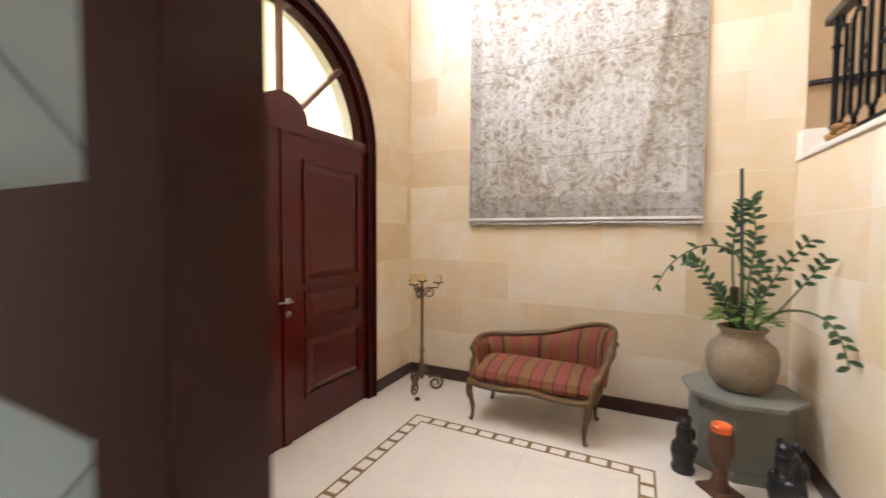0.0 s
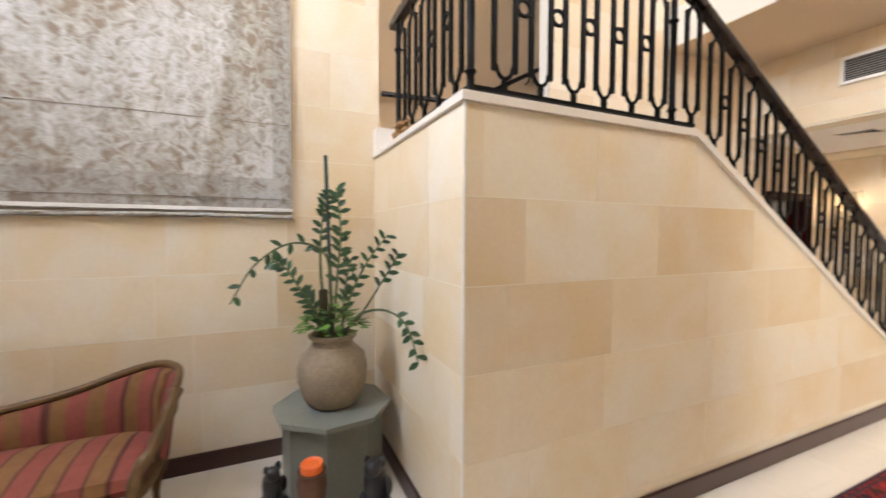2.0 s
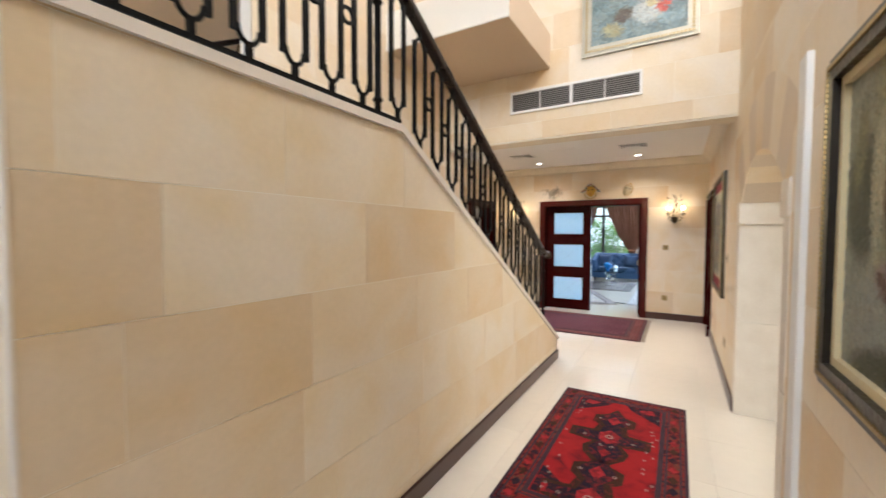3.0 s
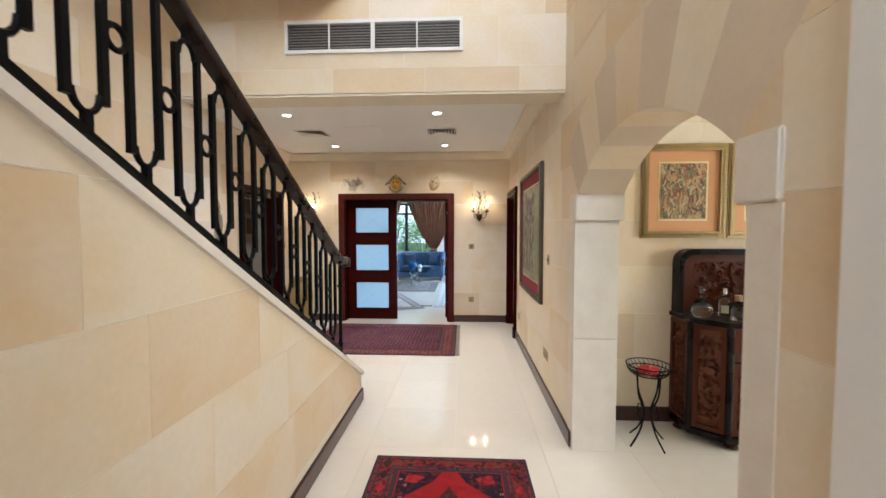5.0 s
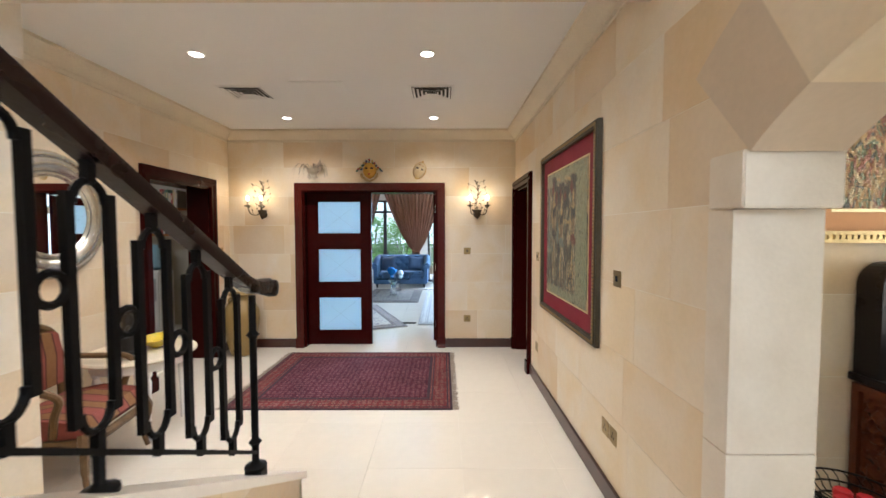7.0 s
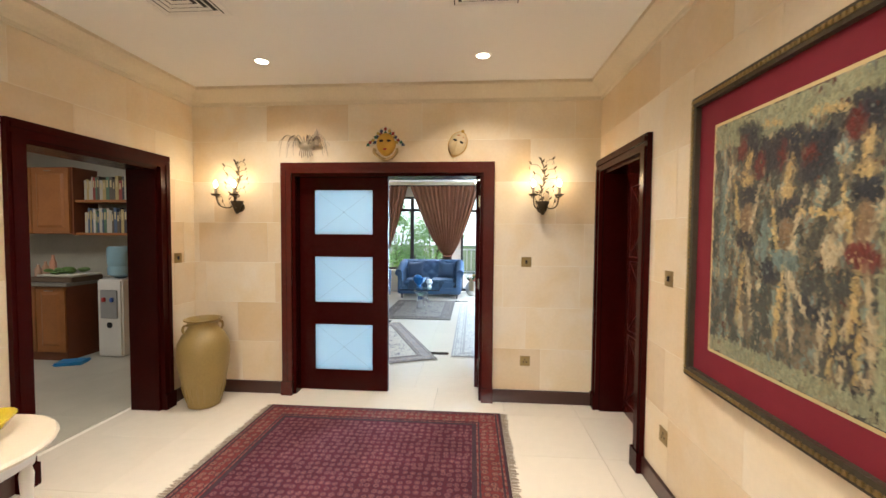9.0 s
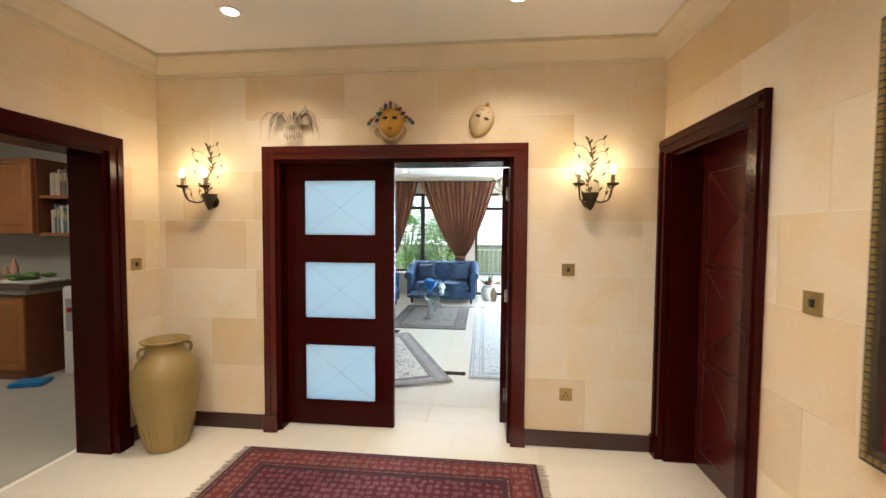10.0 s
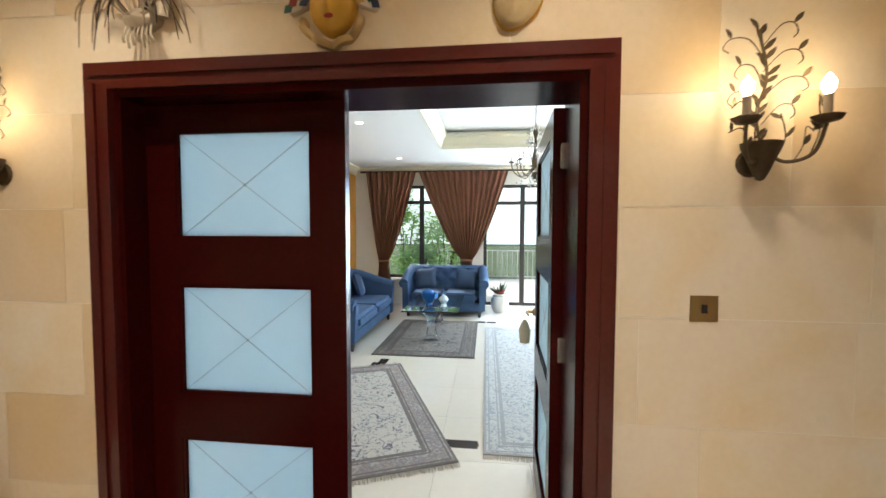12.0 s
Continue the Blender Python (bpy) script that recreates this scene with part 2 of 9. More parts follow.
def clip(poly, a, b, keep):
    """The part of a convex outline to the left (keep=1) or right (keep=-1) of the line a-b."""
    out = []
    for i, p in enumerate(poly):
        q = poly[(i + 1) % len(poly)]
        sp, sq = keep * side(p, a, b), keep * side(q, a, b)
        if sp >= -1e-9:
            out.append(p)
        if (sp > 1e-9 and sq < -1e-9) or (sp < -1e-9 and sq > 1e-9):
            k = sp / (sp - sq)
            out.append((p[0] + k * (q[0] - p[0]), p[1] + k * (q[1] - p[1])))
    return out


def area(poly):
    return abs(sum(p[0] * q[1] - q[0] * p[1] for p, q in zip(poly, poly[1:] + poly[:1]))) / 2


def cut(poly, holes):
    """Convex pieces of poly outside the convex holes (each counter-clockwise)."""
    todo = [poly]
    for h in holes:
        rest = []
        for p in todo:
            cur = p
            for i in range(len(h)):
                a, b = h[i], h[(i + 1) % len(h)]
                o = clip(cur, a, b, -1)
                if len(o) > 2 and area(o) > 1e-6:
                    rest.append(o)
                cur = clip(cur, a, b, 1)
                if len(cur) < 3 or area(cur) < 1e-7:
                    break
        todo = rest
    return todo


def rect(u0, u1, v0, v1):
    return [(u0, v0), (u1, v0), (u1, v1), (u0, v1)]


def wall(name, outline, at, thick, holes=(), material=None, label=""):
    """A wall of an outline with openings right through; its face at d = 0, its body behind."""
    bm = bmesh.new()
    for p in cut(outline, holes):
        prism(p, at, -thick, 0.0, bm)
    ob = finish(name, bm, material or PLASTER)
    return tagged(ob, label, "wall", kind="structure")


CLAD = []


def clad(parent, outline, at, holes=(), seed=1, z0=0.12, row=0.3667, width=0.66, depth=0.012):
    """Stone slabs in courses over a wall, each one a piece; laid at the end of the script."""
    bm = bmesh.new()
    for p in cut(outline, holes):
        prism(p, at, 0.0, depth - 0.0016, bm)
    finish("joint_bed", bm, GROUT, parent)
    CLAD.append((parent, outline, at, holes, seed, z0, row, width, depth))


def lay_slabs():
    shared = {}
    for parent, outline, at, holes, seed, z0, row, width, depth in CLAD:
        rng = random.Random(seed)
        us, vs = [p[0] for p in outline], [p[1] for p in outline]
        v = z0 - row * math.ceil((z0 - min(vs)) / row)
        while v < max(vs):
            u = min(us) - rng.uniform(0.05, width)
            while u < max(us):
                w = width * rng.choice((0.85, 1.0, 1.0, 1.15))
                slab = rect(u + 0.0012, u + w - 0.0012, v + 0.0012, v + row - 0.0012)
                for i in range(len(outline)):
                    slab = clip(slab, outline[i], outline[(i + 1) % len(outline)], 1)
                    if len(slab) < 3:
                        break
                u += w
                if len(slab) < 3 or area(slab) < 4e-4:
                    continue
                ps = cut(slab, holes)
                if not ps:
                    continue
                bm = bmesh.new()
                for p in ps:
                    prism(p, at, 0.0, depth, bm)
                bmesh.ops.remove_doubles(bm, verts=bm.verts, dist=1e-5)
                finish("slab", bm, STONE, parent)
            v += row


def X(x, sign):
    """A wall in the plane x, looking to sign; u runs along y."""
    return lambda u, v, d: (x + sign * d, u, v)


def Y(y, sign):
    return lambda u, v, d: (u, y + sign * d, v)

# ---- the large structure ----
TOP = 5.6


def floor_slab(name, x0, x1, y0, y1, label):
    ob = finish(name, box(x0, x1, y0, y1, -0.12, -0.006), GROUT)
    return tagged(ob, label, "floor", kind="structure")


FLOOR = floor_slab("floor", -2.5, 8.85, -3.2, 4.55, "polished cream marble tile floor of the entrance hall")
FLOOR_LIVING = floor_slab("floor_living", 8.85, 15.4, -3.2, 4.8, "polished pale marble floor of the living room")
FLOOR_KITCHEN = floor_slab("floor_kitchen", 6.0, 12.0, 4.55, 8.2, "grey-green stone tile floor of the kitchen")

ground = finish("ground", box(-400, 400, -400, 400, -0.6, -0.14), mat("lawn", (0.09, 0.14, 0.035), 0.9, var=0.4, scale=0.6, fine=30))
tagged(ground, "green lawn around the villa", "ground", kind="structure")

# west wall with the arched front door and a tall window over it
FD_Y, FD_R, FD_S = 1.96, 0.98, 2.20
arch = [(FD_Y - FD_R, FD_S)] + [(FD_Y + FD_R * math.cos(a), FD_S + FD_R * math.sin(a)) for a in (math.pi * (1 - i / 16) for i in range(1, 16))] + [(FD_Y + FD_R, FD_S)]
fd_holes = [rect(FD_Y - FD_R, FD_Y + FD_R, -0.2, FD_S), arch[::-1]]
hi_win = rect(0.85, 2.95, 3.75, 5.25)
W = X(-2.17, 1)
out = rect(0.2, 3.9, -0.12, TOP)
w_west = wall("wall_west", out, W, 0.30, fd_holes + [hi_win], GROUT, "limestone-clad wall around the arched front door")
clad(w_west, rect(0.56, 3.62, 0.0, TOP), W, fd_holes + [hi_win], 11, z0=0.12)

# north wall of the foyer, up to the stair recess
N = Y(3.62, -1)
w_north = wall("wall_north", rect(-2.17, 1.02, -0.12, TOP), N, 0.28, [], GROUT, "tall cream limestone wall in large slabs")
clad(w_north, rect(-2.158, 1.02, 0.0, TOP), N, [], 5, z0=0.12)

# side and front of the stair, cut along the flight
SX, SY = 1.0, 2.225
S1 = X(SX, -1)
w_side = wall("wall_stair_side", rect(SY, 3.62, -0.12, 2.0), S1, 0.14, [], GROUT, "pale limestone end wall under the stair landing")
clad(w_side, rect(SY, 3.608, 0.0, 2.0), S1, [], 8, z0=0.16)
S2 = Y(SY, -1)


def cap_z(x):
    return 2.037 if x < 2.385 else 2.037 - (x - 2.385) * 0.572


s_out = [(SX, -0.12), (5.46, -0.12), (5.46, cap_z(5.46) - 0.036), (2.385, 2.0), (SX, 2.0)]
w_stair = wall("wall_stair_front", s_out, S2, 0.14, [], GROUT, "limestone-clad wall under the staircase with a sloping top")
clad(w_stair, [(SX - 0.012, 0.0), (5.46, 0.0), (5.46, cap_z(5.46) - 0.036), (2.385, 2.0), (SX - 0.012, 2.0)], S2, [], 21, z0=0.16, width=0.72)
w_send = wall("wall_stair_end", rect(SY - 0.012, 2.365, -0.12, cap_z(5.47) - 0.036), X(5.462, 1), 0.02, [], STONE, "limestone end of the stair wall")

# middle wall between the two flights, full height
M1 = Y(3.50, -1)
w_mid = wall("wall_between_flights", rect(2.43, 5.42, -0.12, TOP), M1, 0.12, [], PLASTER, "cream wall between the two stair flights")
clad(w_mid, rect(2.43, 5.42, 0.0, TOP), M1, [], 31, z0=0.12)
w_mid2 = wall("wall_hall_return", rect(3.5, 4.30, -0.12, 2.9), X(5.42, 1), 0.02, [], GROUT, "limestone return beside the stairs")
clad(w_mid2, rect(3.5, 4.24, 0.0, 2.8), X(5.42, 1), [], 33)
TANPL = mat("tan_plaster", (0.74, 0.57, 0.37), 0.75, var=0.08, scale=1.5, bump=0.03)
w_rn = wall("wall_stair_north", rect(0.9, 5.42, -0.12, TOP), Y(4.62, -1), 0.2, [], TANPL, "tan plaster wall beside the upper flight")
w_rw = wall("wall_stair_west", rect(3.62, 4.62, -0.12, TOP), X(1.02, 1), 0.12, [], TANPL, "plaster end wall of the landing")
w_re = wall("wall_stair_east", rect(3.62, 4.62, -0.12, TOP), X(5.30, -1), 0.1, [], PLASTER, "plaster wall at the top of the flight")

# south wall: entry, big picture, arch to the dining room, inner door
AX0, AX1, AIX0, AIX1, AZ0, AZ1, ARISE = 3.13, 4.76, 3.19, 4.70, 1.567, 1.745, 0.28
AC = (AIX0 + AIX1) / 2
AH = (AIX1 - AIX0) / 2
AR = (AH * AH + ARISE * ARISE) / (2 * ARISE)
ACZ = AZ1 + ARISE - AR
A_HALF = math.asin(AH / AR)


def arc(rad, half, n=14):
    return [(AC + rad * math.sin(a), ACZ + rad * math.cos(a)) for a in (half - 2 * half * i / n for i in range(n + 1))]


arch_holes = [rect(AX0, AX1, -0.2, AZ1), [(AIX0, AZ1), (AIX1, AZ1)] + arc(AR, A_HALF)[1:-1]]
# the ring of arch stones over the opening
ring = [(AIX0, AZ1), (AIX1, AZ1)] + arc(AR + 0.40, A_HALF)
RD0, RD1 = 7.70, 8.50
door_hole = rect(RD0, RD1, -0.2, 2.02)
entry_hole = rect(-0.95, 0.65, -0.2, 2.1)
S = Y(0.555, 1)
# opening added out of view for the stair fill lamp
fill_opening = rect(2.1, 4.9, 3.95, 5.25)
w_south = wall("wall_south", rect(-2.47, 8.88, -0.12, TOP), S, 0.275, arch_holes + [door_hole, entry_hole, fill_opening], GROUT, "limestone-clad wall with an arch to the dining room")
clad(w_south, rect(1.0, 8.60, 0.0, 2.66), S, arch_holes + [ring, door_hole], 41, z0=0.12)
clad(w_south, rect(-2.158, 5.07, 2.66, TOP), S, [ring, fill_opening], 42, z0=0.12)
clad(w_south, rect(-2.158, 1.0, 0.0, 2.66), S, [entry_hole], 43, z0=0.12)

# dining room
w_de = wall("wall_dining_east", rect(-3.2, 0.28, -0.12, 2.75), X(5.23, -1), 0.2, [], PLASTER, "pale yellow dining room wall")
clad(w_de, rect(-3.2, 0.28, 0.0, 2.6), X(5.23, -1), [], 51, width=0.8)
w_ds = wall("wall_dining_south", rect(0.8, 5.23, -0.12, 2.9), Y(-3.0, 1), 0.2, [rect(2.75, 4.7, 0.5, 2.3)], PLASTER, "dining room wall with a window")
w_dw = wall("wall_dining_west", rect(-3.2, 0.28, -0.12, 2.9), X(0.9, 1), 0.1, [], PLASTER, "dining room end wall")
# vestibule behind the entry
w_vw = wall("wall_vestibule_west", rect(-3.2, 0.28, -0.12, 2.9), X(-2.2, 1), 0.2, [], PLASTER, "plain cream vestibule wall")
w_vs = wall("wall_vestibule_south", rect(-2.4, 0.8, -0.12, 2.9), Y(-3.0, 1), 0.2, [], PLASTER, "plain cream vestibule wall")
w_ve = wall("wall_vestibule_east", rect(-3.2, 0.28, -0.12, 2.9), X(0.8, -1), 0.1, [], PLASTER, "plain cream vestibule wall")

# hall: east wall with the double door, north wall with the kitchen opening
HX = 8.605
LD0, LD1 = 1.56, 3.29
ld_hole = rect(LD0, LD1, -0.2, 2.025)
E_ = X(HX, -1)
w_east = wall("wall_east", rect(0.28, 4.5, -0.12, 3.3), E_, 0.245, [ld_hole], GROUT, "limestone wall with the double door to the living room")
clad(w_east, rect(0.555, 4.24, 0.0, 2.66), E_, [ld_hole], 61, z0=0.115)
KD0, KD1 = 7.19, 8.17
kd_hole = rect(KD0, KD1, -0.2, 2.02)
K_ = Y(4.245, -1)
w_hn = wall("wall_hall_north", rect(5.42, 8.60, -0.12, 2.9), K_, 0.24, [kd_hole], GROUT, "limestone wall with the open kitchen doorway and round mirror")
clad(w_hn, rect(5.43, 8.593, 0.0, 2.66), K_, [kd_hole], 62, z0=0.115)

# the wall over the hall entrance, with the air vent, and the beam under it
w_beam = wall("wall_over_hall", rect(0.28, 3.5, 2.53, TOP), X(5.07, -1), 0.22, [], GROUT, "pale limestone wall above the hall entrance")
clad(w_beam, rect(0.567, 3.488, 2.535, TOP), X(5.07, -1), [], 71, z0=0.15, width=0.7)
beam_soffit = tagged(finish("beam_soffit", box(5.06, 5.30, 0.567, 3.5, 2.515, 2.53), CORNICE), "tan stone soffit of the beam", "beam", kind="structure")
# gallery slab over the stairs; beige puts the shade of underside and side into colour
SHADEPL = mat("shaded_plaster", (0.60, 0.47, 0.33), 0.75, var=0.06, scale=1.5, bump=0.03)
tagged(finish("ceiling_gallery", box(3.87, 5.07, 2.22, 3.49, 3.26, 3.62, 0.004), SHADEPL), "plastered gallery slab over the staircase, coloured beige for its shaded faces", "ceiling", kind="structure")

# thin pale sheet over the slab's front, coloured as the face in window light
tagged(finish("trim_gallery_front", box(3.855, 3.8685, 2.22, 3.49, 3.26, 3.62), PLASTER), "plastered front edge of the gallery slab, kept pale as its lit face", "trim", kind="structure")


def ceiling(name, x0, x1, y0, y1, z, label):
    ob = finish(name, box(x0, x1, y0, y1, z, z + 0.15), CEIL)
    return tagged(ob, label, "ceiling", kind="structure")


ceiling("ceiling_foyer", -2.5, 5.3, 0.2, 4.9, TOP, "high white foyer ceiling")
HZ = 2.775
ceiling("ceiling_hall", 5.25, 8.85, 0.28, 4.55, HZ, "white hall ceiling with downlights")
ceiling("ceiling_dining", 0.7, 5.35, -3.3, 0.4, 2.72, "dining room ceiling")
ceiling("ceiling_vestibule", -2.5, 0.9, -3.3, 0.3, 2.8, "vestibule ceiling")
ceiling("ceiling_kitchen", 6.0, 12.0, 4.5, 8.3, 2.6, "white kitchen ceiling")


def cornice(name, p, q, inward, z, label, material=None, drop=0.14, out_=0.12):
    """A moulded cornice from p to q, drawn into the room by the vector inward."""
    prof = [(0, 0), (0.012, 0), (0.012, 0.03), (0.022, 0.035), (0.035, 0.05), (0.05, 0.085), (0.085, 0.108), (0.105, 0.115), (0.105, 0.14), (0.0, 0.14)]
    prof = [(a * out_ / 0.105, b * drop / 0.14) for a, b in prof]
    p, q, n = Vector(p), Vector(q), Vector(inward)
    d = (q - p).normalized()
    bm = bmesh.new()
    a = [bm.verts.new((p.x + n.x * o + d.x * o * 0, p.y + n.y * o + d.y * o * 0, z - drop + h)) for o, h in prof]
    b = [bm.verts.new((q.x + n.x * o, q.y + n.y * o, z - drop + h)) for o, h in prof]
    for i in range(len(prof)):
        j = (i + 1) % len(prof)
        bm.faces.new((a[i], a[j], b[j], b[i]))
    bm.faces.new(a[::-1])
    bm.faces.new(b)
    ob = finish(name, bm, material or CORNICE, smooth=True)
    return tagged(ob, label, "cornice", kind="structure")


cornice("trim_1", (HX - 0.012, 0.56, 0), (HX - 0.012, 4.24, 0), (-1, 0, 0), HZ, "moulded cream stone cornice")
cornice("trim_2", (5.29, 0.567, 0), (HX - 0.02, 0.567, 0), (0, 1, 0), HZ - 0.001, "moulded cream stone cornice")
cornice("trim_3", (5.44, 4.233, 0), (HX - 0.02, 4.233, 0), (0, -1, 0), HZ - 0.001, "moulded cream stone cornice")
cornice("trim_4", (5.218, -3.0, 0), (5.218, 0.28, 0), (-1, 0, 0), 2.72, "moulded cornice of the dining room", PLASTER, 0.2, 0.13)


def baseboard(name, x0, x1, y0, y1, h=0.115):
    ob = finish(name, box(x0, x1, y0, y1, 0.0, h, 0.006), BASEWOOD)
    return tagged(ob, "dark wooden baseboard along the wall", "baseboard", kind="structure")


BT = 0.018
baseboard("baseboard_1", -2.158, -2.158 + BT, 3.0, 3.608)
baseboard("baseboard_2", -2.158 + BT, SX - 0.012, 3.608 - BT, 3.608)
baseboard("baseboard_3", SX - 0.012 - BT, SX - 0.012, SY - 0.012 - BT, 3.608 - BT)
baseboard("baseboard_4", SX - 0.012, 5.485, SY - 0.012 - BT, SY - 0.012)
baseboard("baseboard_5", AX1 + 0.02, 7.60, 0.567, 0.567 + BT)
baseboard("baseboard_6", HX - 0.012 - BT, HX - 0.012, 0.60, 1.47)
baseboard("baseboard_7", HX - 0.012 - BT, HX - 0.012, 3.38, 4.22)
baseboard("baseboard_8", 8.27, HX - 0.03, 4.233 - BT, 4.233)
baseboard("baseboard_9", 5.45, 7.09, 4.233 - BT, 4.233)
baseboard("baseboard_10", 5.218 - BT, 5.218, -3.0, 0.27)
baseboard("baseboard_11", 1.3, AX0 - 0.02, 0.567, 0.567 + BT)


# living room
LX, LN, LS = 15.15, 4.56, -2.2
w_ln = wall("wall_living_north", rect(8.85, LX + 0.2, -0.12, 3.3), Y(LN, -1), 0.2, [], mat("ochre_paint", (0.62, 0.27, 0.03), 0.7, var=0.1, scale=2), "ochre-painted living room wall")
w_ls = wall("wall_living_south", rect(8.85, LX + 0.2, -0.12, 3.3), Y(LS, 1), 0.2, [], PLASTER, "cream living room wall")
WINL, WINR = rect(2.35, 3.95, 0.55, 2.42), rect(-1.4, 1.95, 0.0, 2.42)
w_le = wall("wall_living_east", rect(LS, LN, -0.12, 3.3), X(LX, -1), 0.22, [WINL, WINR], PLASTER, "garden wall with a window and glazed doors")
bmc = bmesh.new()
for p in cut(rect(8.85, LX, LS, LN), [rect(10.2, 13.35, -1.0, 2.60)]):
    prism(p, lambda u, v, d: (u, v, 2.77 + d), 0.0, 0.12, bmc)
box(10.1, 13.45, -1.1, 2.70, 3.02, 3.1, 0, bmc)
for x0, x1, y0, y1 in ((10.1, 10.2, -1.1, 2.70), (13.35, 13.45, -1.1, 2.70), (10.2, 13.35, -1.1, -1.0), (10.2, 13.35, 2.60, 2.70)):
    box(x0, x1, y0, y1, 2.89, 3.02, 0, bmc)
tagged(finish("ceiling_living", bmc, CEIL), "white tray ceiling of the living room", "ceiling", kind="structure")
CREAM = mat("cream_moulding", (0.80, 0.73, 0.55), 0.5, var=0.06)
cornice("trim_5", (10.2, 2.60, 0), (13.35, 2.60, 0), (0, -1, 0), 2.98, "cream moulding round the ceiling tray", CREAM, 0.22, 0.10)
cornice("trim_6", (13.35, -1.0, 0), (13.35, 2.60, 0), (-1, 0, 0), 2.98, "cream moulding round the ceiling tray", CREAM, 0.22, 0.10)
cornice("trim_7", (LX, LS, 0), (LX, LN, 0), (-1, 0, 0), 2.77, "cream living room cornice", CREAM, 0.14, 0.14)
cornice("trim_8", (8.85, LN, 0), (LX, LN, 0), (0, -1, 0), 2.77, "cream living room cornice", CREAM, 0.14, 0.14)

# kitchen shell
w_kn = wall("wall_kitchen_north", rect(6.0, 12.0, -0.12, 2.7), Y(8.0, -1), 0.2, [], PLASTER, "kitchen wall")
w_kw = wall("wall_kitchen_west", rect(4.55, 8.0, -0.12, 2.7), X(6.2, 1), 0.2, [], PLASTER, "kitchen wall")
w_ke = wall("wall_kitchen_east", rect(4.55, 8.0, -0.12, 2.7), X(11.0, -1), 0.2, [], PLASTER, "kitchen wall")
w_ks = wall("wall_kitchen_south", rect(8.60, 11.0, -0.12, 2.7), Y(4.62, 1), 0.13, [], PLASTER, "kitchen wall")

# ---- doors ----
def frosted():
    m = bpy.data.materials.new("frosted_pane")
    m.use_nodes = True
    n, l = m.node_tree.nodes, m.node_tree.links
    n.remove(n["Principled BSDF"])
    tr, gl, mx = n.new("ShaderNodeBsdfTranslucent"), n.new("ShaderNodeBsdfGlossy"), n.new("ShaderNodeMixShader")
    tr.inputs["Color"].default_value = (0.60, 0.68, 0.705, 1)
    gl.inputs["Roughness"].default_value = 0.12
    mx.inputs[0].default_value = 0.09
    l.new(tr.outputs[0], mx.inputs[1])
    l.new(gl.outputs[0], mx.inputs[2])
    l.new(mx.outputs[0], n["Material Output"].inputs["Surface"])
    return m


FROSTED = frosted()
ETCH = mat("etched_line", (0.36, 0.38, 0.38), 0.5)


def casing(parent, w0, w1, top, at, width=0.095, proud=0.03, material=None):
    """A moulded casing round an opening: two jambs with plinths and a head."""
    material = material or CASEWOOD
    for a, b, nm in ((w0 - width, w0, "jamb"), (w1, w1 + width, "jamb")):
        bm = prism(rect(a, b, 0.0, top), at, 0.012, 0.012 + proud)
        c, d = (a + 0.02, a + 0.05) if a < w0 else (b - 0.05, b - 0.02)
        prism(rect(c, d, 0.12, top + 0.02), at, 0.012 + proud, 0.022 + proud, bm)
        prism(rect(a - 0.004, b + 0.004, 0.0, 0.13), at, 0.012, 0.03 + proud, bm)
        part(nm, bm, material, parent)
    bm = prism(rect(w0 - width, w1 + width, top, top + width), at, 0.012, 0.012 + proud)
    prism(rect(w0 - width + 0.02, w1 + width - 0.02, top + width - 0.05, top + width - 0.02), at, 0.012 + proud, 0.022 + proud, bm)
    part("head", bm, material, parent)


def lining(parent, w0, w1, top, at, depth, t=0.025, material=None):
    material = material or MAHOG
    for a, b in ((w0, w0 + t), (w1 - t, w1)):
        part("lining", prism(rect(a, b, 0.0, top - t), at, -depth, 0.012), material, parent)
    part("lining", prism(rect(w0, w1, top - t, top), at, -depth, 0.012), material, parent)


def pane_leaf(parent, name, w, h, glass_w, zs, thick=0.045, wood=None):
    """A leaf in its own plane: u along local x, thickness along y, three frosted panes with crossed lines."""
    wood = wood or MAHOG
    leaf = new(name)
    leaf.parent = parent
    m = (w - glass_w) / 2
    holes = [rect(m, w - m, a, b) for a, b in zs]
    bm = bmesh.new()
    for p in cut(rect(0, w, 0.008, h), holes):
        prism(p, lambda u, v, d: (u, d, v), -thick / 2, thick / 2, bm)
    bmesh.ops.remove_doubles(bm, verts=bm.verts, dist=1e-5)
    part("leaf_frame", bm, wood, leaf)
    for a, b in zs:
        part("glass_pane", box(m - 0.005, w - m + 0.005, -0.004, 0.004, a - 0.005, b + 0.005), FROSTED, leaf, "frosted glass pane with etched cross")
        bm = bmesh.new()
        for s in (-1, 1):
            y = s * 0.0065
            for p, q in (((m, a), (w - m, b)), ((m, b), (w - m, a))):
                tube([(p[0], y, p[1]), (q[0], y, q[1])], 0.0013, 4, bm)
            ball(((w / 2), y, (a + b) / 2), 0.007, (1, 0.4, 1), bm, 8, 6)
        part("etched_cross", bm, ETCH, leaf)
        bm = bmesh.new()
        for s in (-1, 1):
            for x0, x1, z0, z1 in ((m, w - m, a, a + 0.012), (m, w - m, b - 0.012, b), (m, m + 0.012, a + 0.012, b - 0.012), (w - m - 0.012, w - m, a + 0.012, b - 0.012)):
                box(x0, x1, min(s * 0.006, s * 0.019), max(s * 0.006, s * 0.019), z0, z1, 0, bm)
        part("glazing_bead", bm, wood, leaf)
    return leaf


